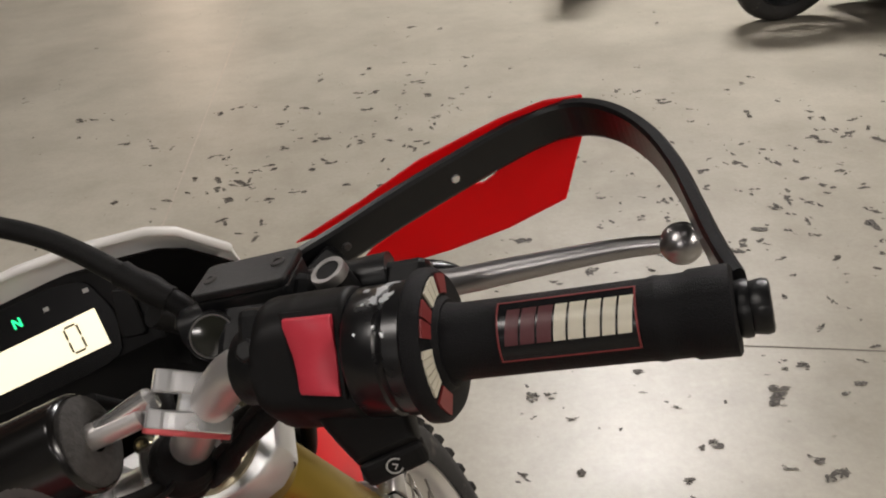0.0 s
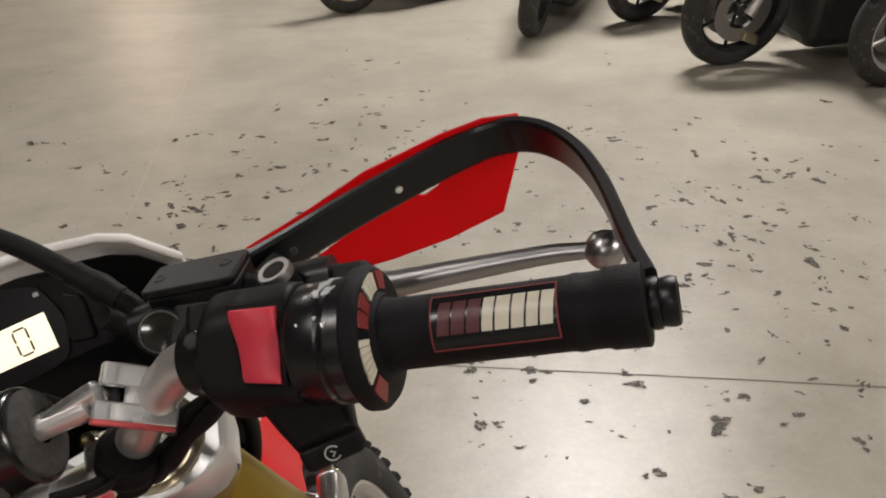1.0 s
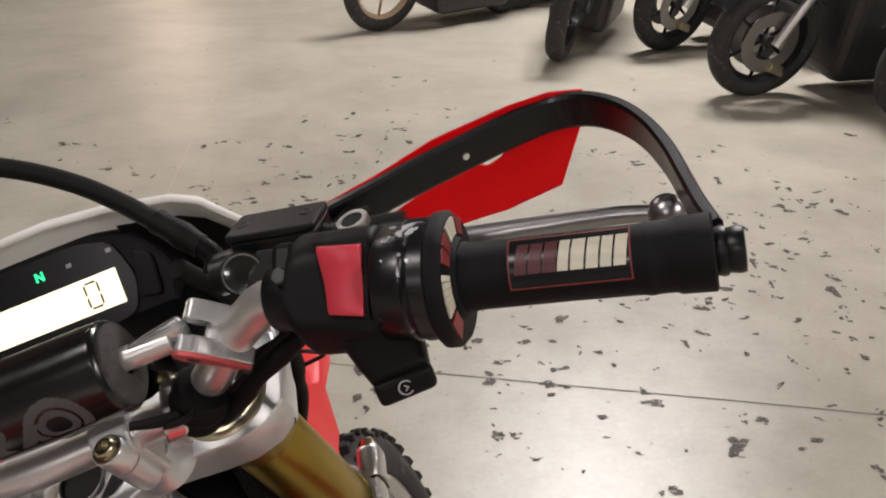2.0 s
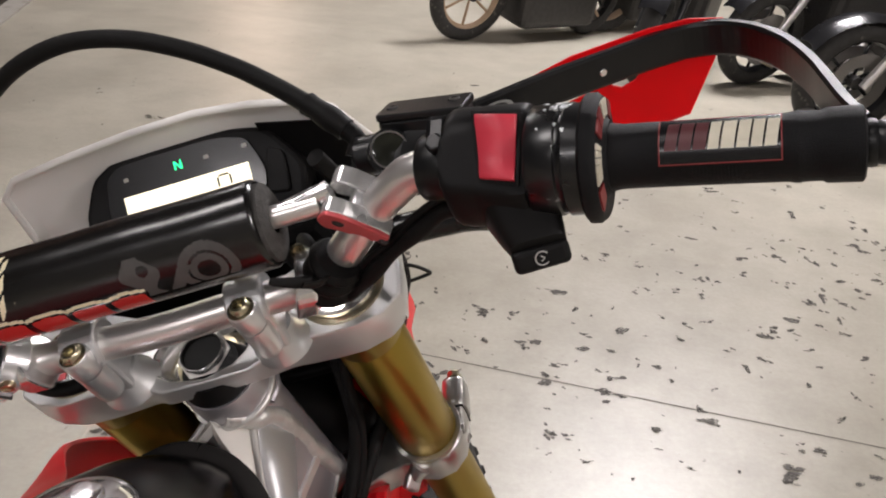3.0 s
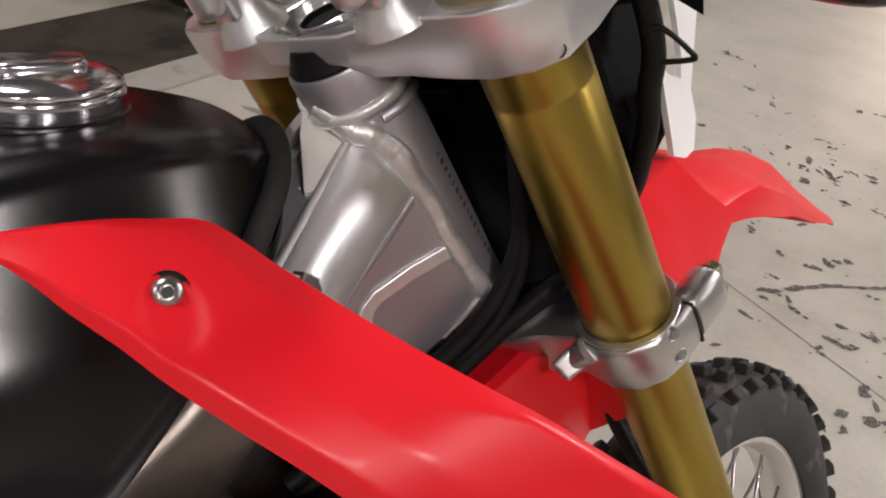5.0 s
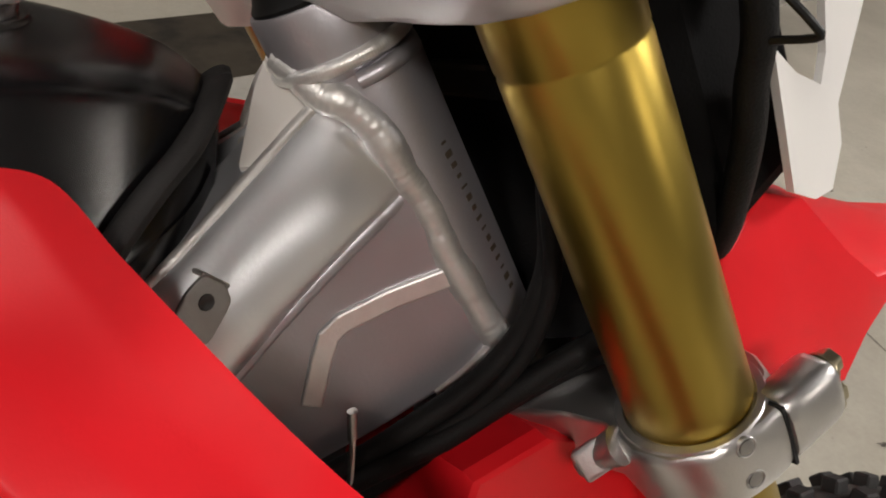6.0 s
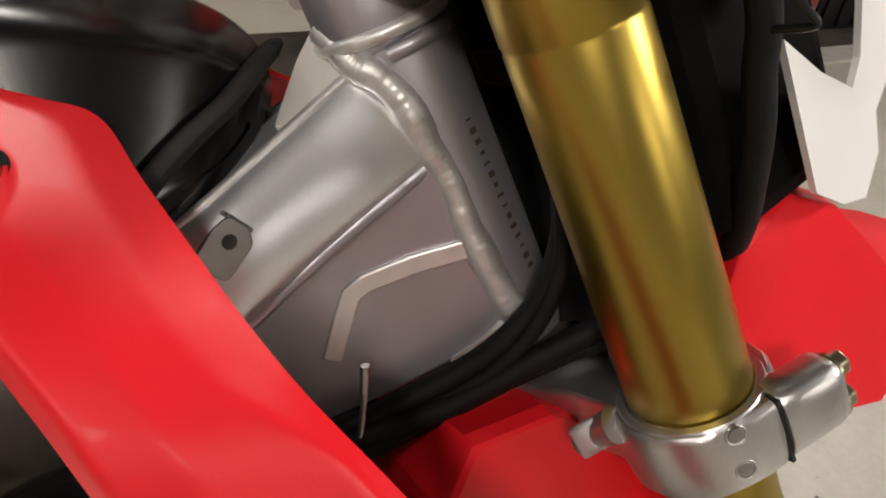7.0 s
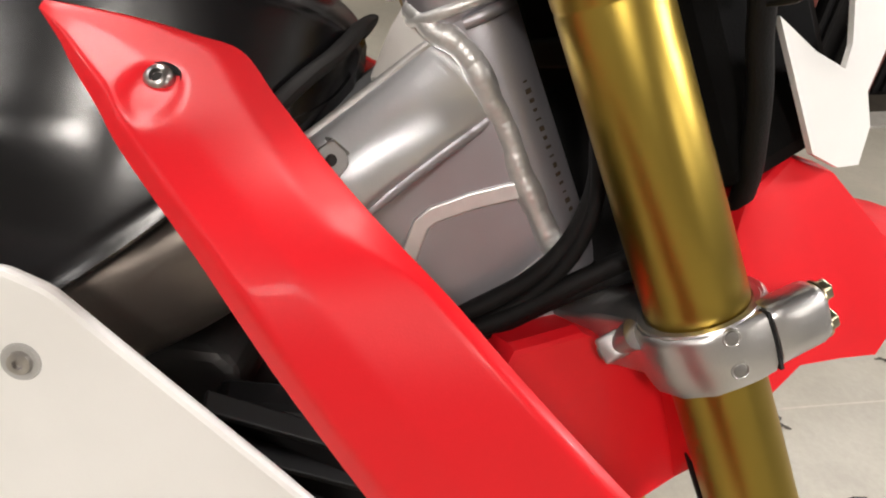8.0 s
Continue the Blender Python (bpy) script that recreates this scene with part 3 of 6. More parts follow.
        pillars = (-0.0035, 0.0285)
        riser = part("bar_riser", block((0.0225, 0.030, 0.036), pose(xb, 0.0145, -0.0350), 0.003), ALU_CAST, bike, "cast silver bar mount with two round posts", S)
        part("foot", lathe([(0.0, -0.066), (0.0215, -0.066), (0.0195, -0.0600), (0.0150, -0.0540), (0.0140, -0.044), (0.0, -0.044)], aim((xb, 0.0150, 0), (0, 0, 1)), 28), ALU_CAST, riser, "", S)
        arch = [(0.0125 + 0.0172 * math.cos(math.pi * k / 12), -0.0150 + 0.0185 * math.sin(math.pi * k / 12)) for k in range(13)]
        cover = part("bar_clamp", prism(arch, -0.0125, 0.0125, Matrix(((0, 0, 1, xb), (1, 0, 0, 0), (0, 1, 0, 0), (0, 0, 0, 1))), 0.0018), ALU_CAST, bike, "cast silver handlebar clamp", S)
        for y in pillars:
            part("post", lathe([(0.0, -0.0470), (0.0060, -0.0465), (0.0085, -0.0440), (0.0094, -0.0400), (0.0096, -0.0165), (0.0, -0.0165)], aim((xb, y, 0), (0, 0, 1)), 28), ALU_CAST, riser, "", S)
            part("boss", lathe([(0.0, -0.0155), (0.0096, -0.0155), (0.0098, -0.0145), (0.0098, 0.0008), (0.0090, 0.0018), (0.0066, 0.0018), (0.0062, -0.0010), (0.0, -0.0010)], aim((xb, y, 0), (0, 0, 1)), 28), ALU_CAST, cover, "", S)
        for y in pillars:
            bolt = aim((xb, y, 0), (0, 0, 1))
            b = part("bolt", lathe([(0.0, 0.0026), (0.0030, 0.0026), (0.0033, 0.0062), (0.0050, 0.0062), (0.0062, 0.0050), (0.0066, 0.0030), (0.0076, 0.0026), (0.0078, 0.0010), (0.0078, -0.001)], bolt, 24), ZINC, riser, "yellow zinc clamp bolt", S)
            part("washer", lathe([(0.0078, 0.0012), (0.0086, 0.0012), (0.0086, 0.0022), (0.0078, 0.0022)], bolt, 24), ZINC, b, "", S)
        # clamps that hold the guards, beside the bends
        g = [(-0.011, -0.026), (0.020, -0.030), (0.032, -0.020), (0.034, 0.004), (0.022, 0.014), (0.0, 0.012), (-0.012, -0.002)]
        cl = part("guard_clamp", prism([(0.010 + (y - 0.010) * 0.84, -0.008 + (z + 0.008) * 0.84) for y, z in rounded(g, 0.3, 3)], -0.0078, 0.0078, Matrix(((0.94, 0, 0.34 * side, side * 0.098), (0, 1, 0, 0), (0, 0, 1, 0), (0, 0, 0, 1))) @ Matrix(((0, 0, 1, 0), (1, 0, 0, 0), (0, 1, 0, 0), (0, 0, 0, 1))), 0.002), ALU_POLISHED, bike, "silver clamp on the bar", S)
        for y, z in ((0.0015, -0.003), (0.0235, 0.007)):
            part("screw", lathe([(0.0, 0.001), (0.0026, 0.001), (0.0028, 0.0035), (0.0048, 0.0034), (0.0052, -0.004)], aim((side * 0.097, y, z), (0, -0.45, 1)), 18), ZINC, cl, "", S)


def controls(bike):
    S = STEER
    # right grip
    G = grip_frame()
    prof = [(0.0130, -0.0735), (0.0172, -0.0700), (0.0164, -0.0660), (0.0160, -0.062), (0.0158, -0.02), (0.0160, 0.012), (0.0166, 0.0145), (0.0166, 0.0165), (0.0162, 0.018), (0.0162, 0.026), (0.0172, 0.028), (0.0174, 0.0425), (0.0160, 0.0435), (0.0, 0.0435)]
    for side in (1, -1):
        flip = (lambda b: b) if side > 0 else mirrored
        grip = part("grip", flip(lathe(prof, G, 48)), GRIP, bike, "black rubber grip", S)
        part("flange", flip(lathe([(0.0155, -0.0812), (0.0305, -0.0812), (0.0325, -0.0795), (0.0325, -0.0750), (0.0300, -0.0722), (0.0200, -0.0715), (0.0182, -0.0690), (0.0160, -0.069)], G, 56)), GRIP, grip, "", S)
        if side > 0:
            # fine ribs over the middle
            bm = bmesh.new()
            for k in range(46):
                s = -0.064 + k * 0.0016
                rows = [[G @ V((r * math.cos(a), r * math.sin(a), s + z)) for a in [2 * math.pi * j / 40 for j in range(40)]] for r, z in ((0.0157, 0), (0.01597, 0.0004), (0.0157, 0.0008))]
                rings(bm, rows, caps=False)
            part("ribs", bm, GRIP, grip, "", S)
            badge(grip, G)
        weight = part("bar_end", flip(lathe([(0.0, 0.0482), (0.0108, 0.0482), (0.0112, 0.0460), (0.0105, 0.0435)], G, 32)), BLACK_METAL, bike, "", S)
        part("end_cap", flip(lathe([(0.0090, 0.0470), (0.0098, 0.0480), (0.0106, 0.0530), (0.0100, 0.0552), (0.0086, 0.0558), (0.0076, 0.0544), (0.0, 0.0544)], G, 32)), BLACK_METAL, weight, "", S)
    # throttle collar with chipped paint
    collar = part("throttle_collar", lathe([(0.016, -0.108), (0.0270, -0.108), (0.0282, -0.1065), (0.0282, -0.0935), (0.0272, -0.0925), (0.0272, -0.0905), (0.0285, -0.0890), (0.0280, -0.0816), (0.016, -0.0816)], G, 48), CHIPPED, bike, "black throttle collar with paint chipped to metal", S)
    for s, a, ds, da in ((-0.0925, -0.62, 0.0040, 0.17), (-0.0890, -0.40, 0.0030, 0.12), (-0.0945, -0.36, 0.0022, 0.10), (-0.0900, -0.86, 0.0034, 0.10), (-0.0925, 0.10, 0.0010, 0.030), (-0.0990, -0.30, 0.0010, 0.035), (-0.0885, 0.22, 0.0012, 0.04), (-0.1010, 0.18, 0.0008, 0.03), (-0.1000, -0.66, 0.0016, 0.06)):
        bm = bmesh.new()
        ring = []
        for k in range(18):
            w = 2 * math.pi * k / 18
            q = 0.8 + 0.9 * noise.noise(V((2 * math.cos(w), 2 * math.sin(w), s * 900)))
            aa, ss = a + da * q * math.cos(w), s + ds * q * math.sin(w)
            ring.append(bm.verts.new(G @ V((0.0287 * math.cos(aa), 0.0287 * math.sin(aa), ss))))
        low = [bm.verts.new(v.co + (G @ V((0, 0, s)) - v.co).normalized() * 0.0012) for v in ring]
        bm.faces.new(ring)
        for k in range(18):
            bm.faces.new((ring[k], ring[(k + 1) % 18], low[(k + 1) % 18], low[k]))
        part("paint_chip", bm, CHIP_BARE, collar, "", S)
    tl, tr, br, bl = V((0.2265, -0.006, 0.1005)), V((0.2465, -0.0125, 0.0985)), V((0.2365, -0.0405, 0.0825)), V((0.2205, -0.0325, 0.0825))
    n = (tr - tl).cross(bl - tl).normalized()
    n = n if n.z > 0 else -n
    # switch housing: lofted rounded box round the bar
    bm = bmesh.new()
    rows = []
    for s, k in ((-0.1525, 0.86), (-0.1512, 0.94), (-0.149, 0.985), (-0.1455, 1.0), (-0.136, 1.0), (-0.1345, 0.985), (-0.133, 1.0), (-0.128, 1.0), (-0.120, 1.0), (-0.112, 1.0), (-0.1095, 0.985), (-0.1085, 0.95), (-0.1082, 0.90)):
        ring = []
        for j in range(40):
            a = 2 * math.pi * j / 40
            ca, sa = math.cos(a), math.sin(a)
            e = 0.80
            x = 0.0285 * math.copysign(abs(ca) ** e, ca)
            y = 0.0278 * math.copysign(abs(sa) ** e, sa)
            if ca < 0:
                x *= 1.18
            q = G @ V((x * k, y * k, s))
            over = (q - tl).dot(n) + 0.0024
            ring.append(q - n * over if over > 0 else q)
        rows.append(ring)
    rings(bm, rows)
    house = part("switch_housing", bm, BLACK_PLASTIC, bike, "black switch housing", S)
    # red rocker
    bm = bmesh.new()
    rows = []
    for v, h in ((0, 0.000), (0.02, 0.0022), (0.10, 0.0030), (0.30, 0.0012), (0.5, -0.0006), (0.72, -0.0002), (0.92, 0.0016), (0.985, 0.0010), (1, -0.001)):
        a, b = tl.lerp(bl, v), tr.lerp(br, v)
        row = [a.lerp(b, u) + n * (h + hh) for u, hh in ((0.0, -0.001), (0.06, 0.0), (0.5, 0.0002), (0.94, 0.0), (1.0, -0.001))]
        row += [b - n * 0.012, a - n * 0.012]
        rows.append(row)
    rings(bm, rows)
    part("rocker_switch", bm, RED_SWITCH, house, "faded red rocker switch", S)
    bm = bmesh.new()
    pts = [tl.lerp(tr, -0.10) - (bl - tl) * 0.06, tr.lerp(tl, -0.10) - (br - tr) * 0.06, br.lerp(bl, -0.10) + (br - tr) * 0.05, bl.lerp(br, -0.10) + (bl - tl) * 0.05]
    rows = [[p - n * 0.012 for p in pts], [p - n * 0.0022 for p in pts]]
    rings(bm, rows)
    part("switch_well", bm, BLACK_PLASTIC, house, "", S)
    # starter housing under it
    bm = bmesh.new()
    rows = []
    for y, x0, x1, z0, z1 in ((0.012, 0.214, 0.254, 0.030, 0.074), (-0.012, 0.213, 0.256, 0.030, 0.084), (-0.032, 0.216, 0.256, 0.032, 0.076), (-0.046, 0.221, 0.255, 0.036, 0.062), (-0.055, 0.225, 0.254, 0.038, 0.053)):
        ring = []
        cx, cz, hx, hz = (x0 + x1) / 2, (z0 + z1) / 2, (x1 - x0) / 2, (z1 - z0) / 2
        for j in range(24):
            a = 2 * math.pi * j / 24
            ring.append((cx + hx * math.copysign(abs(math.cos(a)) ** 0.5, math.cos(a)), y, cz + hz * math.copysign(abs(math.sin(a)) ** 0.5, math.sin(a))))
        rows.append(ring)
    rings(bm, rows)
    part("starter_housing", bm, BLACK_PLASTIC, house, "", S)
    sm = aim((0.2395, -0.0565, 0.0405), (0.05, -0.80, 0.60), (1, 0, 0))
    button = part("starter_button", block((0.030, 0.013, 0.010), sm, 0.0035, seg=3), BLACK_PLASTIC, house, "", S)
    bm = bmesh.new()
    arc = [sm @ V((0.0036 * math.cos(a), 0.0036 * math.sin(a), 0.0052)) for a in [0.6 + 4.9 * k / 14 for k in range(15)]]
    tube(arc, 0.0004, 6, 1, bm)
    tube([sm @ V((-0.0006, 0.0014, 0.0052)), sm @ V((0.0012, 0.0, 0.0052)), sm @ V((-0.0006, -0.0016, 0.0052))], 0.0004, 6, 1, bm)
    part("start_mark", bm, MARK_GREY, button, "pale circular arrow", S)
    # mount clamp of the brake cylinder
    part("perch_clamp", lathe([(0.0112, -0.1695), (0.0165, -0.1695), (0.0178, -0.1680), (0.0180, -0.1545), (0.0175, -0.1525), (0.0112, -0.1525)], G, 32), BLACK_METAL, bike, "", S)
    perch = part("clamp_lug", block((0.014, 0.026, 0.014), aim(along(-0.1590, 0.0115, -0.008), GRIP_WAY, (0, -0.4, 1)), 0.004), BLACK_METAL, bike, "", S)
    for s, x, y in ((-0.1565, 0.0185, 0.0020), (-0.1560, 0.0120, -0.0160)):
        part("clamp_bolt", prism(hexagon(0.0056), -0.006, 0.0045, aim(along(s, x, y), along(s, 1, 0.25) - along(s, 0, 0)), 0.0014), BLACK_METAL, perch, "", S)
    reservoir(bike)
    levers(bike)


def badge(grip, G):
    """The raised plate on the grip: a rounded field with slanted plain bars."""
    S = STEER

    def on(s, a, r):
        return G @ V((r * math.cos(a), r * math.sin(a), s))

    a0, ah = BADGE_TURN, 0.74

    def patch(outline, r0, r1):
        bm = bmesh.new()
        lo = [bm.verts.new(on(s, a0 + a, r0)) for s, a in outline]
        hi = [bm.verts.new(on(s, a0 + a, r1)) for s, a in outline]
        k = len(outline)
        for i in range(k):
            bm.faces.new((lo[i], lo[(i + 1) % k], hi[(i + 1) % k], hi[i]))
        return bm, lo, hi

    def strip(s0, s1, slant, b0, b1, r0, r1, n=8):
        bm = bmesh.new()
        rows = []
        for i in range(n + 1):
            b = b0 + (b1 - b0) * i / n
            sh = slant * (b - b0)
            rows.append([on(s0 + sh, a0 + b, r0), on(s1 + sh, a0 + b, r0), on(s1 + sh, a0 + b, r1), on(s0 + sh, a0 + b, r1)])
        rings(bm, rows)
        return bm

    part("badge_field", strip(-0.0445, 0.0085, 0.0, -ah, ah, 0.0150, 0.0166, 14), BLACK_GLOSS, grip, "glossy black badge", S)
    bm = bmesh.new()
    for s0, s1, b0, b1 in ((-0.0451, -0.0445, -ah - 0.035, ah + 0.035), (0.0085, 0.0091, -ah - 0.035, ah + 0.035), (-0.0451, 0.0088, ah, ah + 0.035), (-0.0451, 0.0088, -ah - 0.035, -ah)):
        joined(strip(s0, s1, 0.0, b0, b1, 0.0150, 0.0168), bm)
    part("badge_rim", bm, BADGE_RED, grip, "thin red badge outline", S)
    at = -0.0405
    for w, mat in ((0.0062, BADGE_DARK), (0.0066, BADGE_DARK), (0.0066, BADGE_DARK), (0.0056, BADGE_PALE), (0.0068, BADGE_PALE), (0.0062, BADGE_PALE), (0.0058, BADGE_PALE), (0.0062, BADGE_PALE)):
        part("badge_bar", strip(at, at + w - 0.0010, -0.0022, -0.50, 0.36, 0.0160, 0.0170), mat, grip, "", S)
        at += w
    # stickers round the flange
    for b0, b1, mat, n in ((-1.25, -0.86, BADGE_RED, 1), (-0.80, -0.30, BADGE_PALE, 3), (-0.22, 0.38, BADGE_RED, 2), (0.52, 1.25, BADGE_PALE, 6), (1.35, 1.9, BADGE_RED, 1)):
        for k in range(n):
            u0, u1 = b0 + (b1 - b0) * k / n, b0 + (b1 - b0) * (k + 0.86) / n
            bm = bmesh.new()
            rows = []
            for i in range(6):
                a = u0 + (u1 - u0) * i / 5
                wob = 0.0008 * noise.noise(V((a * 9, k, 1)))
                rows.append([on(-0.0722, a, 0.0212 + wob), on(-0.0728, a, 0.0292 + wob), on(-0.0712, a, 0.0294 + wob), on(-0.0706, a, 0.0211 + wob)])
            rings(bm, rows)
            part("flange_mark", bm, mat, grip, "", S)


BADGE_TURN = 0.32


def reservoir(bike):
    S = STEER
    ex = V((0.95, -0.30, 0.04)).normalized()
    ey = V((0.31, 0.82, -0.40))
    ey = (ey - ex * ey.dot(ex)).normalized()
    ez = ex.cross(ey)
    o = V((0.1977, 0.0550, 0.0648))
    M = Matrix(((ex.x, ey.x, ez.x, o.x), (ex.y, ey.y, ez.y, o.y), (ex.z, ey.z, ez.z, o.z), (0, 0, 0, 1)))
    out = rounded([(-0.0265, -0.0130), (0.0265, -0.0135), (0.0275, 0.0140), (-0.0255, 0.0130)], 0.09, 3)
    body = part("brake_reservoir", prism([(x * 0.97, y * 0.97) for x, y in out], -0.030, -0.0045, M, 0.002), BLACK_METAL, bike, "black brake fluid reservoir", S)
    lid = part("lid", prism(out, -0.0045, 0.0, M, 0.0012), BLACK_METAL, body, "", S)
    for x, y in ((0.018, 0.003), (-0.019, -0.001)):
        part("lid_screw", lathe([(0.0, 0.0004), (0.0016, 0.0004), (0.0018, 0.001), (0.0034, 0.0009), (0.0038, 0.0)], M @ Matrix.Translation((x, y, 0)), 18), DARK, lid, "", S)
    w = aim((0.1731, 0.0318, 0.0590), (0.22, -0.62, 0.75), (0, 0, 1))
    rim = part("sight_rim", lathe([(0.0104, -0.012), (0.0124, -0.012), (0.0124, 0.0008), (0.0116, 0.0014), (0.0106, 0.0010)], w, 32), BLACK_METAL, body, "", S)
    part("sight_glass", lathe([(0.0108, 0.0002), (0.0070, 0.0012), (0.0, 0.0014)], w, 28), GLASS, rim, "greenish round sight glass", S)
    part("sight_ring", lathe([(0.0100, 0.0008), (0.0106, 0.0018), (0.0112, 0.0008)], w, 32), ALU_BAR, rim, "", S)
    # cylinder and mirror boss
    part("brake_cylinder", tube([(0.150, 0.058, 0.036), (0.200, 0.050, 0.038), (0.262, 0.036, 0.036)], 0.0125, 18, 2), BLACK_METAL, bike, "", S)
    part("cylinder_web", block((0.050, 0.044, 0.026), aim((0.200, 0.030, 0.047), (0, 0, 1), (0.97, -0.25, 0)), 0.006), BLACK_METAL, bike, "", S)
    bm_ = aim((0.2385, 0.0360, 0.0615), (-0.05, 0.34, 1))
    boss = part("mirror_boss", lathe([(0.0062, -0.004), (0.0062, 0.0010), (0.0088, 0.0012), (0.0092, 0.0), (0.0092, -0.004)], bm_, 28), STEEL_DULL, bike, "bare threaded mirror boss", S)
    part("boss_body", lathe([(0.0, -0.003), (0.0088, -0.003), (0.0094, -0.026), (0.0, -0.026)], bm_, 24), BLACK_PLASTIC, boss, "", S)
    part("thread", lathe([(0.0, -0.003), (0.0062, -0.003), (0.0058, -0.002), (0.0062, -0.001), (0.0058, 0.0), (0.0064, 0.0006)], bm_, 24), HOLE_SHADE, boss, "", S)


def levers(bike):
    S = STEER
    for side in (1, -1):
        flip = (lambda b: b) if side > 0 else mirrored
        pts = [(0.262, 0.030, 0.034), (0.288, 0.021, 0.031), (0.316, 0.014, 0.030), (0.343, 0.007, 0.0295), (0.368, 0.0, 0.029), (0.386, -0.007, 0.029)]
        lever = part("brake_lever" if side > 0 else "clutch_lever", flip(tube(pts, lambda u: 0.0078 - 0.0034 * u, 16, 6, squash=0.8)), ALU_LEVER, bike, "polished lever", S)
        part("ball_end", flip(lathe([(0.0101 * math.sin(math.pi * k / 14), -0.0101 * math.cos(math.pi * k / 14)) for k in range(15)], aim((0.3935, -0.0105, 0.0290), (0, 0, 1)), 24)), ALU_LEVER, lever, "", S)
        part("lever_perch", flip(block((0.040, 0.020, 0.020), aim((0.262, 0.031, 0.034), (0, 0, 1), (0.95, -0.3, 0)), 0.005)), BLACK_METAL, bike, "", S)
        if side < 0:
            part("clutch_perch", mirrored(lathe([(0.0112, -0.150), (0.0190, -0.150), (0.0190, -0.120), (0.0112, -0.120)], grip_frame(), 24)), BLACK_METAL, bike, "", S)
            part("left_switch", mirrored(block((0.055, 0.050, 0.034), grip_frame(-0.104), 0.008)), BLACK_PLASTIC, bike, "black switch block", S)


def hand_guards(bike):
    S = STEER
    path = [(0.212, 0.071, 0.0275), (0.241, 0.076, 0.026), (0.272, 0.084, 0.023), (0.308, 0.092, 0.019), (0.342, 0.0975, 0.0165), (0.366, 0.098, 0.016), (0.385, 0.089, 0.0185), (0.398, 0.069, 0.025), (0.4045, 0.042, 0.034), (0.4050, 0.011, 0.044), (0.402, -0.016, 0.053), (0.399, -0.040, 0.061), (0.3975, -0.062, 0.069)]
    up = V((0.022, 0.32, 0.947))
    for side in (1, -1):
        flip = (lambda b: b) if side > 0 else mirrored
        fine = curve_points(path, 5)
        rows = []
        for i, p in enumerate(fine):
            t = (fine[min(i + 1, len(fine) - 1)] - fine[max(i - 1, 0)]).normalized()
            out = t.cross(up).normalized()
            u = out.cross(t)
            h, w = 0.0112, 0.0034
            ring = []
            for x, y in ((-1, -0.82), (-0.6, -1), (0.6, -1), (1, -0.82), (1, 0.82), (0.6, 1), (-0.6, 1), (-1, 0.82)):
                ring.append(p + out * (w * x) + u * (h * y))
            rows.append(ring)
        bm = rings(bmesh.new(), rows)
        for f in bm.faces:
            f.smooth = False
        bar = part("guard_bar", flip(bm), BLACK_BAR, bike, "black aluminium hand guard bar", S)
        for p in ((0.308, 0.0880, 0.0195), (0.241, 0.0720, 0.0265)):
            part("guard_hole", flip(lathe([(0.0, 0.0008), (0.0020, 0.0008), (0.0026, 0.0002), (0.0026, -0.002)], aim(p, (0.22, -0.93, 0.30)), 16)), ALU_POLISHED if p[0] > 0.3 else DARK, bar, "", S)
        # red shield: an outline in its own plane
        o = V((0.2934, 0.1099, 0.0205))
        nrm = V((0.1241, 0.9132, -0.3882)).normalized()
        ex = V((1, 0, 0))
        ex = (ex - nrm * ex.dot(nrm)).normalized()
        ey = nrm.cross(ex)
        ey = -ey if ey.z < 0 else ey
        pts = [(0.204, 0.113, -0.001), (0.252, 0.111, 0.010), (0.2915, 0.110, 0.021), (0.2945, 0.110, 0.0215), (0.342, 0.106, 0.028), (0.368, 0.103, 0.029), (0.388, 0.099, 0.025), (0.380, 0.091, 0.003), (0.359, 0.080, -0.029), (0.322, 0.082, -0.035), (0.285, 0.087, -0.037), (0.250, 0.092, -0.036), (0.220, 0.097, -0.033), (0.243, 0.099, -0.020), (0.270, 0.098, -0.010), (0.312, 0.097, 0.001), (0.315, 0.097, -0.002), (0.320, 0.096, -0.004), (0.329, 0.096, -0.001), (0.336, 0.097, 0.006), (0.318, 0.099, 0.006), (0.262, 0.103, -0.002)]
        poly = [((V(p) - o).dot(ex), (V(p) - o).dot(ey)) for p in pts]
        nn = ex.cross(ey)
        M = Matrix(((ex.x, ey.x, nn.x, o.x), (ex.y, ey.y, nn.y, o.y), (ex.z, ey.z, nn.z, o.z), (0, 0, 0, 1)))
        part("guard_shield", flip(prism(poly, -0.0015, 0.0015, M, 0.0006)), RED_THIN, bike, "red plastic hand shield", S)
        part("guard_mount", flip(block((0.030, 0.014, 0.012), aim((0.224, 0.060, 0.030), (0, 0, 1), (0.85, 0.5, 0)), 0.003)), BLACK_METAL, bike, "", S)


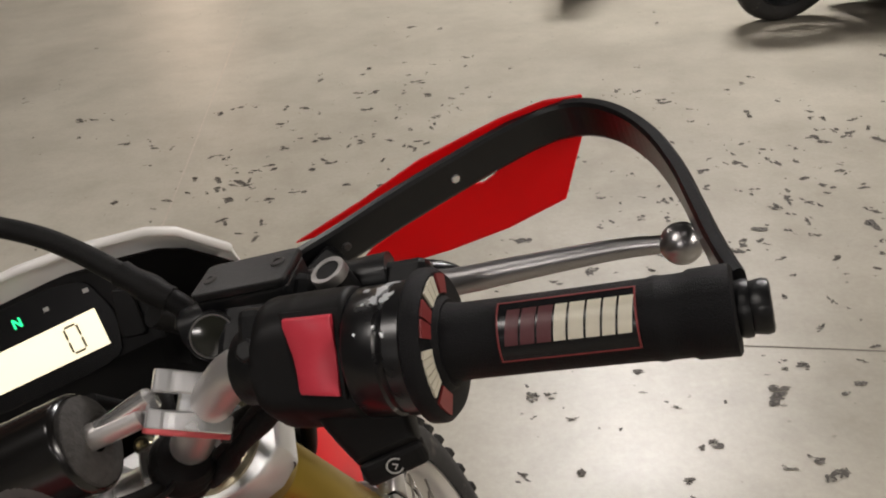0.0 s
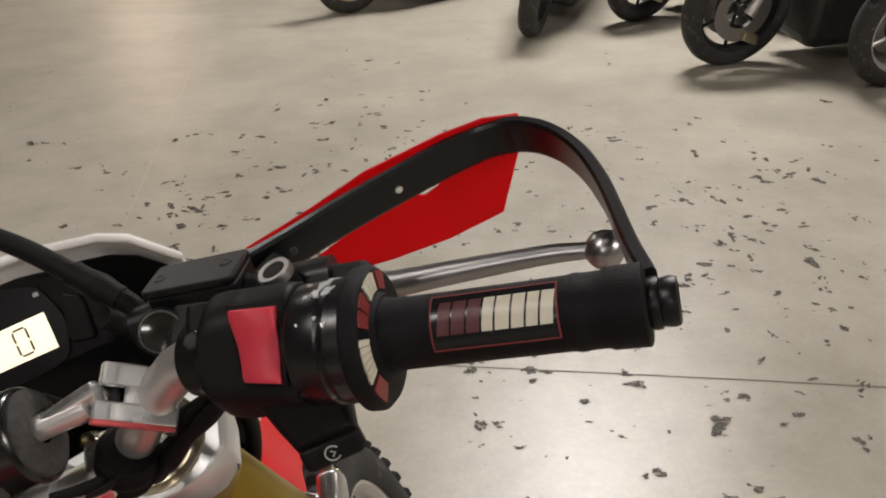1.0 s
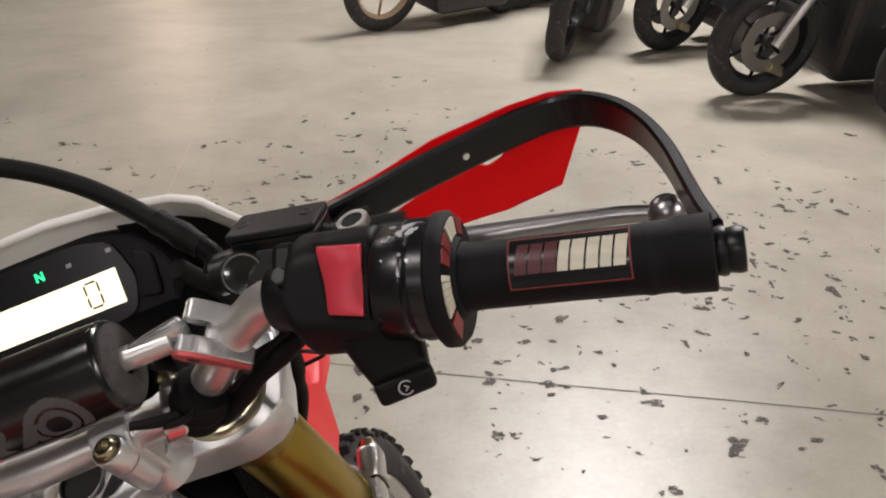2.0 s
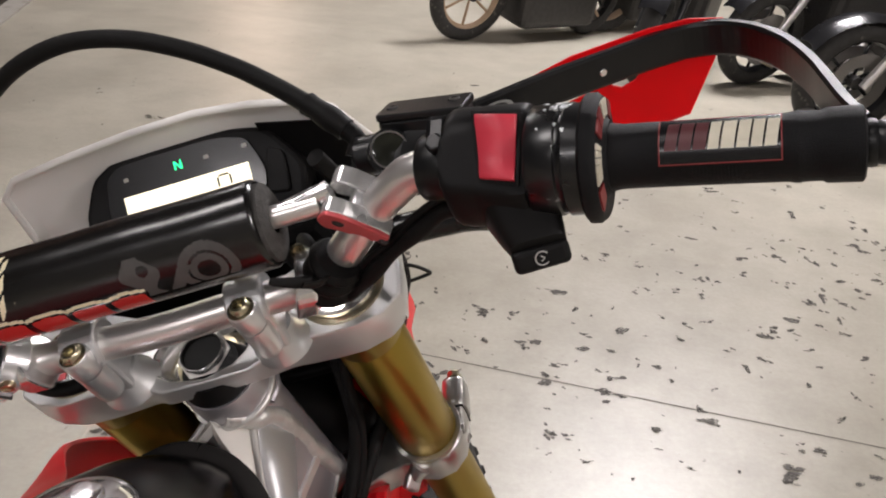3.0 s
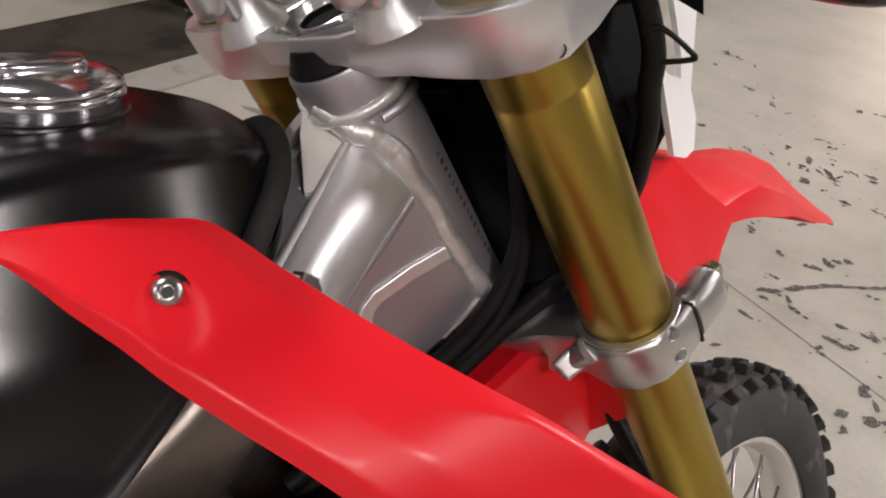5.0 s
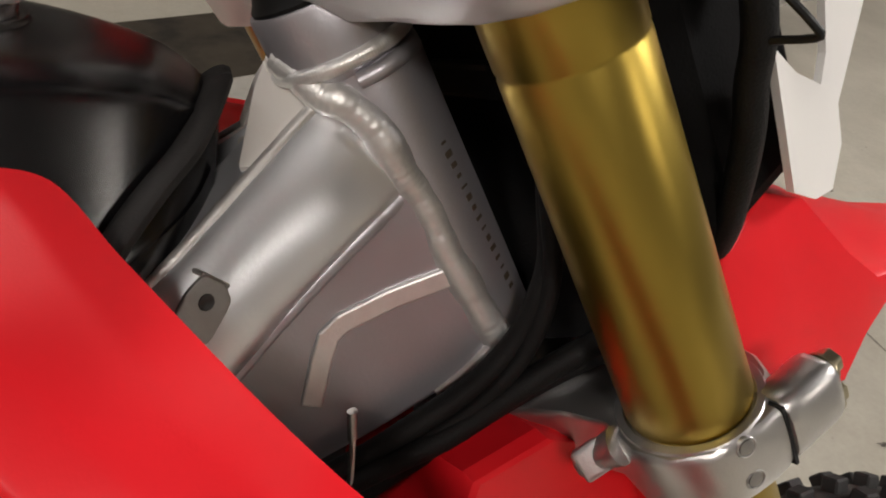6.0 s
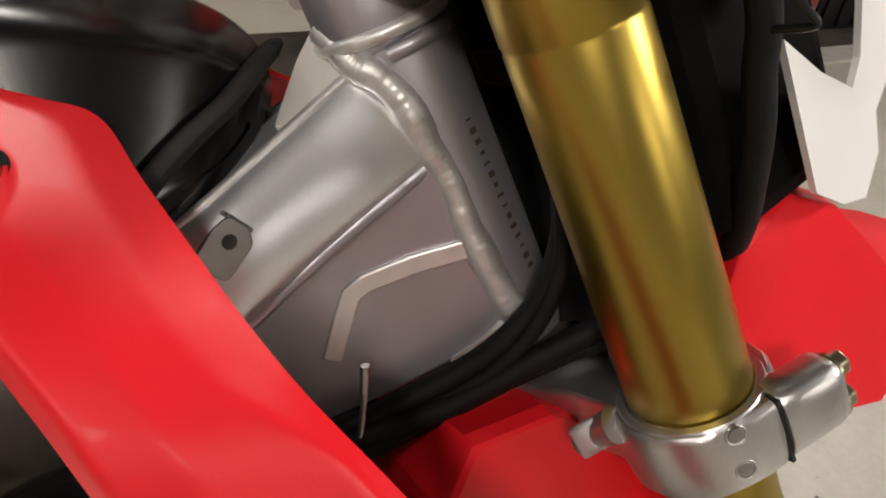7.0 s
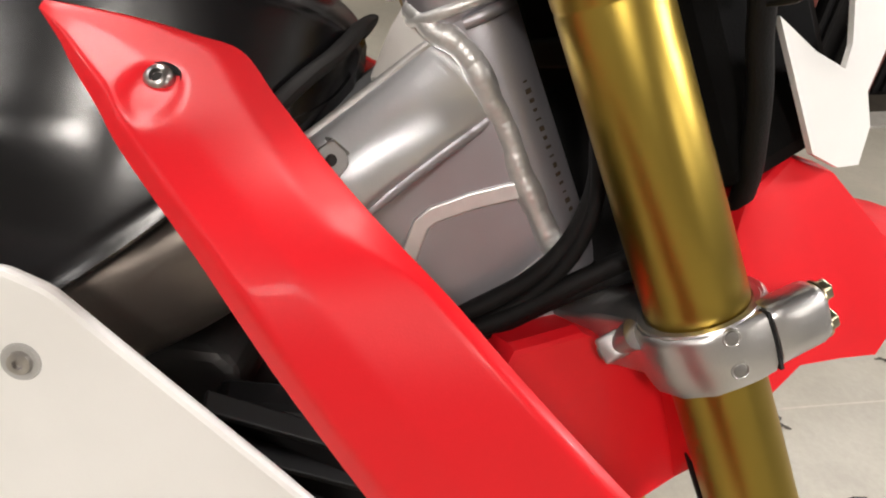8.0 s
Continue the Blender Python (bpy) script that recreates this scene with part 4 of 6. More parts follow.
def crossbar(bike):
    S = STEER
    Y, Z = 0.012, 0.050
    bar = part("crossbar", tube([(-0.128, Y - 0.001, Z + 0.004), (0.128, Y - 0.001, Z + 0.004)], 0.0068, 18, 1), ALU_BAR, bike, "slim silver crossbar", S)
    for side in (-1, 1):
        flip = (lambda b: b) if side > 0 else mirrored
        # clamp: two silver cheeks round the bar, red face to the rider
        out = rounded([(-0.0205, 0.003), (-0.012, 0.0065), (0.006, 0.0060), (0.0205, 0.004), (0.0215, -0.002), (0.0145, -0.0085), (-0.001, -0.0100), (-0.0125, -0.0145), (-0.0200, -0.008)], 0.25, 3)
        M = aim((0.145, -0.0015, 0.0440), (-0.45, -0.85, -0.27), (0.70, -0.16, -0.70))
        cl = part("crossbar_clamp", flip(prism([(x, y * 1.1) for x, y in out], -0.0085, 0.0010, M, 0.0018)), ALU_CLAMP, bike, "polished silver crossbar clamp", S)
        part("face", flip(prism([(x * 0.99, y * 1.32 - 0.0010) for x, y in out], 0.0006, 0.0034, M, 0.0008)), RED_ANO, cl, "faded red clamp face", S)
        part("clamp_hole", flip(lathe([(0.0, 0.0004), (0.0026, 0.0004), (0.0032, 0.0010), (0.0038, 0.0002)], M @ Matrix.Translation((-0.009, -0.003, 0.0031)), 18)), DARK, cl, "", S)
        part("rear_cheek", flip(prism([(x * 0.96, y * 1.05 + 0.0015) for x, y in out], -0.0275, -0.0165, M, 0.0022)), ALU_CLAMP, cl, "", S)
        part("web", flip(prism([(x * 0.60 + 0.006, y * 0.8) for x, y in out], -0.0170, -0.0080, M, 0.001)), ALU_CAST, cl, "", S)
        part("notch", flip(block((0.0050, 0.0050, 0.010), M @ Matrix.Translation((0.0195, -0.0030, 0.000)), 0.0008)), DARK, cl, "", S)
        part("fork_end", flip(lathe([(0.0, -0.001), (0.0066, 0.0), (0.0067, 0.010), (0.0069, 0.015), (0.0073, 0.020), (0.0072, 0.030), (0.0, 0.032)], aim((0.106, 0.012, 0.0545), (1, 0.10, 0.10)), 24, squash=0.72)), ALU_POLISHED, cl, "", S)
    # wrapped pad; printed cells are faces with their own ink
    x0, x1, R = -0.150, 0.0955, 0.0268
    NX, NA = 480, 190
    bm = bmesh.new()
    rng = random.Random(3)

    def ink(x, a):
        """Which print covers the wrap at x along the bar and angle a (0 up, growing to the rider)."""
        l = letter(x, a)
        if l >= 0:
            return l
        if x < -0.088:
            u, v = (x + 0.150) / 0.0185, (a + 0.25) / 0.62
            return 1 if (math.floor(u) + math.floor(v)) % 2 == 1 else 0
        if x < -0.050:
            # the checks break up into slanting shards
            k = (x + 0.088) / 0.038
            u = (x + 0.088 + 0.010 * (a - 0.6)) / (0.0105 - 0.004 * k)
            v = (a + 0.25 + 0.35 * math.floor(u)) / (0.52 - 0.22 * k)
            fu, fv = u - math.floor(u), v - math.floor(v)
            pick = noise.noise(V((math.floor(u) * 3.7, math.floor(v) * 5.1, 4.5)))
            gap = 0.04 + 0.30 * k
            return 1 if pick > -0.10 + 0.45 * k - (0.12 if (math.floor(u) + math.floor(v)) % 2 else 0) and gap < fu and fv > gap * 0.8 and -0.2 < a < 1.25 else 0
        # two faint grey figures, half worn off
        r = math.hypot(x - 0.062, (a - 1.42) * R)
        if 0.0065 < r < 0.0175 and not 0.0105 < r < 0.0122 and a < 1.75:
            return 3
        w = 0.0075 + 0.004 * math.sin(a * 7)
        if abs(x - 0.024 - 0.006 * (a - 1.2)) < w and 0.72 < a < 1.75 and math.hypot(x - 0.026, (a - 1.05) * R) > 0.0035:
            return 3
        if abs(x - 0.042 + 0.018 * (a - 1.6)) < 0.004 and 1.2 < a < 1.75:
            return 3
        return 0

    def letter(x, a):
        """Plain blocks in red with a cream edge along the lower front."""
        if not -0.100 < x < 0.022 or a > 2.5:
            return -1
        w = 0.0244
        k = (x + 0.100) / w
        n_, u = math.floor(k), k - math.floor(k)
        top = (1.04, 1.46, 1.50, 1.54, 1.56)[min(n_, 4)] + (0.9 if n_ == 0 else 0.30) * (u - 0.5) ** 2
        if a < top - 0.16:
            return -1
        if a < top - 0.06:
            return 1
        if a < top or u < 0.10 or u > 0.93:
            return 0
        return 2

    rows = []
    for i in range(NX + 1):
        x = x0 + (x1 - x0) * i / NX
        end = min(x - x0, x1 - x)
        r = R - 0.0022 * max(0, 1 - end / 0.003) ** 2
        row = []
        for j in range(NA):
            a = 2 * math.pi * j / NA
            e = 1.0 + 0.05 * math.cos(2 * a)
            rr = r * (1.0 + 0.012 * noise.noise(V((x * 30, math.cos(a), math.sin(a)))))
            row.append(bm.verts.new((x, Y - rr * math.sin(a) * 0.97, Z + rr * math.cos(a) * e)))
        rows.append(row)
    for i in range(NX):
        for j in range(NA):
            f = bm.faces.new((rows[i][j], rows[i][(j + 1) % NA], rows[i + 1][(j + 1) % NA], rows[i + 1][j]))
            f.smooth = True
            x, a = x0 + (x1 - x0) * (i + 0.5) / NX, 2 * math.pi * (j + 0.5) / NA
            f.material_index = ink(x, a if a < 3.4 else a - 2 * math.pi)
    pad = part("crossbar_pad", bm, [VINYL, VINYL_CREAM, VINYL_RED, VINYL_GREY], bike, "black vinyl crossbar pad with cream checks", S)
    for x, way in ((x1, 1), (x0, -1)):
        part("foam_end", lathe([(0.0070, 0.0035), (0.0130, 0.0050), (0.0195, 0.0045), (0.0232, 0.0020), (0.0240, -0.0060)], aim((x, Y, Z), (way, 0, 0)), 32), FOAM, pad, "worn grey foam", S)


def display(bike):
    S = STEER
    o = V((-0.004, 0.169, -0.0195))
    M = Matrix(((1, 0, 0, o.x), (0, 0.8, -0.6, o.y), (0, 0.6, 0.8, o.z), (0, 0, 0, 1)))
    out = rounded([(-0.088, -0.022), (-0.080, -0.060), (-0.05, -0.070), (0.06, -0.070), (0.086, -0.058), (0.093, -0.024), (0.070, 0.010), (0.035, 0.019), (-0.055, 0.019), (-0.075, 0.008)], 0.25, 3)
    case = part("instrument", prism(out, -0.036, -0.001, M, 0.004), BLACK_PLASTIC, bike, "black digital instrument", S)
    inner = rounded([(-0.066, -0.022), (-0.062, -0.052), (0.055, -0.052), (0.064, -0.022), (0.054, 0.006), (0.030, 0.013), (-0.050, 0.013), (-0.062, 0.004)], 0.25, 3)
    face = part("lens", prism(inner, -0.001, 0.0012, M, 0.0008), BLACK_GLOSS, case, "glossy black lens", S)
    part("lcd", block((0.102, 0.026, 0.0008), M @ Matrix.Translation((0.0, -0.0260, 0.0014)), 0), LCD, case, "lit cream display", S)
    # the figure 0 in segments
    bm = bmesh.new()
    for x, y, w, h in ((0.030, -0.0170, 0.008, 0.0015), (0.030, -0.0352, 0.008, 0.0015), (0.0250, -0.0216, 0.0015, 0.0072), (0.0350, -0.0216, 0.0015, 0.0072), (0.0250, -0.0306, 0.0015, 0.0072), (0.0350, -0.0306, 0.0015, 0.0072)):
        block((w, h, 0.0004), M @ Matrix.Translation((x, y, 0.0021)), 0, bm)
    part("digit", bm, LCD_INK, case, "", S)
    bm = bmesh.new()
    block((0.0012, 0.0065, 0.0006), M @ Matrix.Translation((-0.0055, 0, 0.0016)), 0, bm)
    block((0.0012, 0.0065, 0.0006), M @ Matrix.Translation((-0.0005, 0, 0.0016)), 0, bm)
    block((0.0012, 0.0075, 0.0006), M @ Matrix.Translation((-0.0030, 0, 0.0016)) @ pose(0, 0, 0, 0, 0, 38), 0, bm)
    part("neutral_light", bm, LED_GREEN, case, "glowing green letter N", S)
    for x in (-0.046, 0.020, 0.051):
        part("dim_light", block((0.004, 0.003, 0.0006), M @ Matrix.Translation((x, 0, 0.0016)), 0.0002), MARK_GREY, case, "", S)
    key = rounded([(0.060, -0.040), (0.078, -0.044), (0.080, -0.012), (0.067, -0.006)], 0.2, 3)
    part("button_panel", prism(key, -0.001, 0.0035, M, 0.0015), BLACK_PLASTIC, case, "", S)


def front_end(bike):
    S = STEER
    # white cowl behind the instrument: rim, inner wall, sides
    top = [(-0.156, -0.060), (-0.149, -0.010), (-0.132, 0.004), (-0.085, 0.010), (-0.03, 0.014), (0.02, 0.0145), (0.062, 0.008), (0.104, -0.005), (0.119, -0.017), (0.137, -0.055)]
    fine = [(x, 0.18, z) for x, z in top]
    grid = []
    for k, (dy, kz) in enumerate(((0.0, 0.0), (0.002, -0.012), (0.004, -0.035), (-0.004, -0.075), (-0.020, -0.12))):
        grid.append([(x * (1 - 0.02 * k), y + dy, z + kz * (1 if abs(x) < 0.13 else 0.8)) for x, y, z in fine])
    cowl = part("headlight_cowl", sheet(grid, 0.0035), WHITE, bike, "white headlight cowl", S)
    lined = []
    for dy, kz in ((-0.0045, -0.016), (-0.004, -0.026), (-0.004, -0.044), (-0.012, -0.080), (-0.028, -0.12)):
        lined.append([(x * 0.975, y + dy, z + kz * (1 if abs(x) < 0.13 else 0.8)) for x, y, z in fine if x > 0.05])
    part("cowl_liner", sheet(lined, 0.0015), BLACK_PLASTIC, cowl, "black inner liner", S)
    rim = [(x, y - 0.001, z) for x, y, z in fine]
    part("cowl_rim", tube(rim, 0.0030, 10, 1), WHITE, cowl, "", S)
    # lower white wing on the right and on the left
    pts = [(0.122, 0.117, -0.159), (0.104, 0.150, -0.188), (0.098, 0.172, -0.206), (0.096, 0.182, -0.196), (0.093, 0.192, -0.176), (0.090, 0.205, -0.130), (0.079, 0.256, -0.132), (0.084, 0.236, -0.192), (0.092, 0.190, -0.226), (0.093, 0.186, -0.245), (0.094, 0.172, -0.262), (0.097, 0.155, -0.256), (0.101, 0.137, -0.240)]
    for side in (1, -1):
        flip = (lambda b: b) if side > 0 else mirrored
        bm = bmesh.new()
        lo = [bm.verts.new(V(p) + V((-0.004, 0.0, 0.0))) for p in pts]
        hi = [bm.verts.new(V(p)) for p in pts]
        n = len(pts)
        for side_, turn in ((hi, 1), (lo, -1)):
            bm.faces.new([side_[0], side_[1], side_[n - 1]][::turn])
            bm.faces.new(side_[1:n][::turn])
        for i in range(n):
            j = (i + 1) % n
            bm.faces.new((lo[i], lo[j], hi[j], hi[i]))
        bmesh.ops.triangulate(bm, faces=[f for f in bm.faces if len(f.verts) > 4])
        bm.normal_update()
        for f in bm.faces:
            f.smooth = True
        for e in bm.edges:
            e.smooth = e.calc_face_angle(0) < 0.30
        part("cowl_wing", flip(bm), WHITE, cowl, "", S)
        stalk = part("indicator", flip(tube([(0.095, 0.125, -0.112), (0.150, 0.118, -0.104), (0.185, 0.115, -0.104)], lambda u: 0.014 - 0.002 * u, 16, 4)), BLACK_GLOSS, bike, "black turn indicator", S)
        part("indicator_body", flip(lathe([(0.0, -0.004), (0.0126, -0.003), (0.0129, 0.004), (0.0134, 0.012), (0.0148, 0.020), (0.0170, 0.028), (0.0193, 0.036), (0.0215, 0.044), (0.0233, 0.052), (0.0244, 0.060), (0.0246, 0.066), (0.0241, 0.072), (0.0224, 0.079), (0.0197, 0.086), (0.0162, 0.092), (0.0122, 0.097), (0.0085, 0.1005), (0.0045, 0.103), (0.0, 0.104)], aim((0.176, 0.1155, -0.1052), (1, -0.06, 0.055)), 36, squash=0.8)), BLACK_GLOSS, stalk, "", S)
    lamp = part("headlight_housing", prism(rounded([(-0.100, 0.080), (0.096, 0.086), (0.082, 0.19), (-0.085, 0.19)], 0.2, 3), -0.246, -0.050, None, 0.012), MATT_BLACK, bike, "black back of the headlight", S)
    for x, y, z, w, h in ((0.03, 0.086, -0.12, 0.05, 0.03), (-0.03, 0.086, -0.16, 0.06, 0.02), (0.055, 0.086, -0.18, 0.03, 0.04), (0.02, 0.086, -0.205, 0.07, 0.012)):
        part("connector", block((w, 0.016, h), pose(x, y, z), 0.003), BLACK_PLASTIC, lamp, "", S)
    part("loom", tube([(-0.05, 0.078, -0.20), (-0.01, 0.074, -0.235), (0.02, 0.072, -0.262), (0.03, 0.06, -0.285)], 0.030, 14, 4), RUBBER, lamp, "", S)
    for pts, r in (([(0.112, 0.100, 0.01), (0.124, 0.108, -0.05), (0.130, 0.106, -0.110), (0.128, 0.105, -0.143), (0.119, 0.105, -0.167), (0.112, 0.105, -0.190), (0.099, 0.105, -0.219), (0.086, 0.105, -0.243), (0.066, 0.102, -0.268), (0.03, 0.085, -0.30)], 0.0066), ([(0.060, 0.070, 0.0), (0.070, 0.080, -0.08), (0.078, 0.084, -0.18), (0.070, 0.086, -0.25), (0.04, 0.07, -0.31)], 0.0050)):
        part("brake_hose", tube(pts, r, 12, 6), RUBBER, bike, "", S)
    part("fork_hose", tube([(0.044, 0.062, -0.345), (0.050, 0.052, -0.377), (0.052, 0.046, -0.395), (0.055, 0.044, -0.439), (0.062, 0.045, -0.50), (0.075, 0.046, -0.62), (0.070, 0.050, -0.78)], 0.0052, 12, 5), RUBBER, bike, "black hose beside the fork", S)
    part("wire_hook", tube([(0.128, 0.100, -0.128), (0.138, 0.102, -0.128), (0.149, 0.105, -0.145), (0.148, 0.105, -0.149), (0.130, 0.103, -0.149)], 0.0016, 8, 3), BLACK_METAL, bike, "", S)
    lower_clamp(bike)
    fender(bike)


def lower_clamp(bike):
    S = STEER
    z0, z1 = -0.322, -0.288
    edge = [(0, -0.004), (0.030, -0.001), (0.055, 0.011), (0.075, 0.016), (0.098, 0.0095), (0.116, 0.0135), (0.1285, 0.026), (0.1330, 0.040), (0.1350, 0.0500), (0.1355, 0.0606), (0.1250, 0.0608), (0.1245, 0.068), (0.118, 0.078), (0.108, 0.084), (0.098, 0.0855), (0.078, 0.078), (0.05, 0.058), (0, 0.052)]
    poly = edge + [(-x, y) for x, y in edge[-2:0:-1]]
    rows = []
    for z, k in ((z0, 0.93), (z0 + 0.005, 0.985), (z0 + 0.016, 1.0), (z1 - 0.004, 0.99), (z1 - 0.0012, 0.965), (z1, 0.93)):
        row = []
        for x, y in poly:
            cx, cy = math.copysign(FX, x) if abs(x) > 0.06 else x, FY
            row.append((cx + (x - cx) * k, cy + (y - cy) * k, z))
        rows.append(row)
    clamp = part("lower_fork_clamp", rings(bmesh.new(), rows), ALU_LOWER, bike, "cast silver lower fork clamp", S)
    for side in (-1, 1):
        x = side
        part("collar_lip", lathe([(0.0278, -0.292), (0.0278, -0.2872), (0.0285, -0.2866), (0.0318, -0.2870), (0.0338, -0.2905), (0.0338, -0.294)], aim((side * FX, FY, 0), (0, 0, 1)), 48), ALU_LOWER, clamp, "", S)
        part("slit", block((0.0130, 0.0018, 0.0325), aim((side * 0.1292, 0.0615, -0.3050), (0, 0, 1), (1, 0.0, 0)), 0), HOLE_SHADE, clamp, "", S)
        # the bolted lug past the slit
        rows = []
        for y, k, dx in ((0.0624, 0.96, 0.0), (0.0634, 1.0, 0.0), (0.074, 0.97, 0.0015), (0.0885, 0.96, 0.003), (0.0925, 0.90, 0.003), (0.0940, 0.78, 0.003)):
            row = []
            for q in range(32):
                w = 2 * math.pi * q / 32
                c, s_ = math.cos(w), math.sin(w)
                row.append((side * (0.1265 + dx + 0.0118 * k * math.copysign(abs(c) ** 0.62, c)), y, -0.3038 + 0.0172 * k * math.copysign(abs(s_) ** 0.62, s_)))
            rows.append(row)
        part("pinch_lug", rings(bmesh.new(), rows), ALU_LOWER, clamp, "", S)
        for z, zb in ((-0.2925, -0.2955), (-0.3110, -0.3125)):
            hole = aim((side * 0.1330, 0.0395, z), (side * 0.96, -0.25, 0.05))
            ring_ = part("bolt_hole", lathe([(0.0040, -0.003), (0.0040, 0.0), (0.0044, 0.0002), (0.0048, -0.0004), (0.0048, -0.003)], hole, 22), ALU_LOWER, clamp, "threaded hole", S)
            part("bore", lathe([(0.0, 0.0003), (0.0026, 0.0003), (0.0034, 0.0001), (0.0036, -0.003), (0.0, -0.003)], hole, 18), STEEL_DULL, ring_, "", S)
            at = aim((side * 0.1312, 0.0930, zb), (0, 1, 0))
            part("pinch_bolt", prism(hexagon(0.0062), 0.001, 0.0078, at, 0.001), ZINC, clamp, "zinc bolt head", S)
            part("washer", lathe([(0.0, 0.0), (0.0078, 0.0), (0.0078, 0.0014), (0.0, 0.0014)], at, 22), ZINC, clamp, "", S)
        # a small cast horn beside the tube
        boss = aim((side * 0.0790, 0.0035, -0.2965), (side * -0.45, -0.86, -0.25))
        ear = part("ear", block((0.0150, 0.0075, 0.0150), boss @ Matrix.Rotation(0.6, 4, "Z"), 0.0022, seg=3), ALU_LOWER, clamp, "", S)
        part("ear_bore", lathe([(0.0, 0.0078), (0.0026, 0.0078), (0.0034, 0.0082), (0.0042, 0.0072)], boss, 18), STEEL_DULL, ear, "", S)
        part("ear_web", tube([(side * 0.0890, 0.012, -0.290), (side * 0.083, 0.0085, -0.294), (side * 0.079, 0.006, -0.298)], lambda u: 0.0090 - 0.003 * u, 14, 4, squash=0.8), ALU_LOWER, ear, "", S)


def fender(bike):
    S = STEER
    # y, half width, height of the ridge, of the shoulder and of the hanging edge
    rows = []
    prof = [(-0.090, 0.046, -0.470, -0.475, -0.530), (-0.082, 0.048, -0.360, -0.365, -0.470), (-0.066, 0.050, -0.306, -0.310, -0.440), (-0.040, 0.052, -0.283, -0.286, -0.424), (0.0, 0.055, -0.290, -0.294, -0.414), (0.034, 0.058, -0.322, -0.326, -0.412), (0.036, 0.070, -0.326, -0.330, -0.400), (0.07, 0.080, -0.300, -0.304, -0.380), (0.105, 0.086, -0.248, -0.252, -0.364), (0.140, 0.080, -0.240, -0.244, -0.380), (0.163, 0.082, -0.252, -0.262, -0.389), (0.186, 0.084, -0.275, -0.310, -0.372), (0.207, 0.084, -0.298, -0.342, -0.366), (0.232, 0.084, -0.318, -0.352, -0.383), (0.265, 0.083, -0.340, -0.370, -0.410), (0.310, 0.072, -0.378, -0.414, -0.452), (0.360, 0.060, -0.412, -0.463, -0.495), (0.410, 0.052, -0.455, -0.526, -0.548), (0.456, 0.044, -0.530, -0.572, -0.592), (0.500, 0.028, -0.595, -0.612, -0.632), (0.552, 0.012, -0.662, -0.668, -0.684)]
    for y, w, z, sh, low in prof:
        half = [(0.0, y, z), (w * 0.45, y, z * 0.8 + sh * 0.2), (w * 0.86, y, sh + 0.10 * (z - sh) + 0.003), (w * 0.98, y, sh), (w, y + 0.002, sh - 0.003), (w * (1.02 if y > 0.035 else 0.80), y + 0.004, (sh + low) / 2 - (0.0 if y > 0.035 else 0.008)), (w * (0.99 if y > 0.035 else 0.50), y + 0.006, low - (0.0 if y > 0.035 else 0.020))]
        rows.append([(-x, yy, zz) for x, yy, zz in half[:0:-1]] + half)
    bm = sheet(rows, -0.003)
    bm.normal_update()
    for e in bm.edges:
        e.smooth = e.calc_face_angle(0) < 0.42
    part("front_fender", bm, RED, bike, "red front fender", S)


def wheel_parts(bike):
    S = STEER
    C, R = V((0, 0.047, -0.886)), 0.345
    ax = aim(C, (1, 0, 0), (0, 0, 1))
    tyre = part("front_tyre", lathe([(0.268, -0.030), (0.285, -0.040), (0.310, -0.041), (0.326, -0.034), (0.334, -0.016), (0.3355, 0.0), (0.334, 0.016), (0.326, 0.034), (0.310, 0.041), (0.285, 0.040), (0.268, 0.030)], ax, 96), TYRE, bike, "knobbly black front tyre", S)
    knob = block((0.013, 0.018, 0.014), None, 0.0015, seg=1)
    me = bpy.data.meshes.new("knob")
    knob.to_mesh(me)
    knob.free()
    me.materials.append(TYRE)
    n = 44
    for k in range(n):
        for j, (w, r, tilt) in enumerate(((-0.034, 0.3290, -42), (-0.012, 0.3385, -6), (0.012, 0.3385, 6), (0.034, 0.3290, 42))):
            a = 2 * math.pi * (k + (0.5 if j in (1, 2) else 0.0)) / n
            ob = new("knob", me)
            ob.parent = tyre
            ob.matrix_basis = ax @ Matrix.Rotation(a, 4, "Z") @ Matrix.Translation((r, 0, w)) @ Matrix.Rotation(radians(-tilt), 4, "Y")
    part("rim", lathe([(0.262, -0.026), (0.282, -0.027), (0.284, -0.023), (0.272, -0.018), (0.262, -0.010), (0.2605, 0.010), (0.272, 0.018), (0.284, 0.023), (0.282, 0.027), (0.262, 0.026), (0.252, 0.012), (0.252, -0.012)], ax, 72), ALU_BAR, bike, "pale aluminium rim", S)
    hub = part("hub", lathe([(0.0, -0.055), (0.030, -0.055), (0.030, -0.035), (0.020, -0.030), (0.020, 0.030), (0.030, 0.035), (0.030, 0.055), (0.0, 0.055)], ax, 24), ALU_CAST, bike, "", S)
    for k in range(36):
        a = 2 * math.pi * k / 36
        w = 0.034 if k % 2 else -0.034
        b = a + (0.35 if (k // 2) % 2 else -0.35)
        p = ax @ V((0.028 * math.cos(b), 0.028 * math.sin(b), w))
        q = ax @ V((0.258 * math.cos(a), 0.258 * math.sin(a), w * 0.15))
        part("spoke", tube([p, q], 0.0019, 6, 1), STEEL, hub, "", S)
    part("brake_disc", lathe([(0.085, -0.060), (0.128, -0.060), (0.128, -0.0565), (0.085, -0.0565)], ax, 48), STEEL, bike, "", S)


HEAD = V((0.0, -0.509, 0.861)).normalized()


def at_head(s, turn, r):
    """A place on the head tube: s up its axis, turn from the right towards the front."""
    f = V((0, HEAD.z, -HEAD.y))
    return HEAD * s + V((1, 0, 0)) * (r * math.cos(turn)) + f * (r * math.sin(turn))


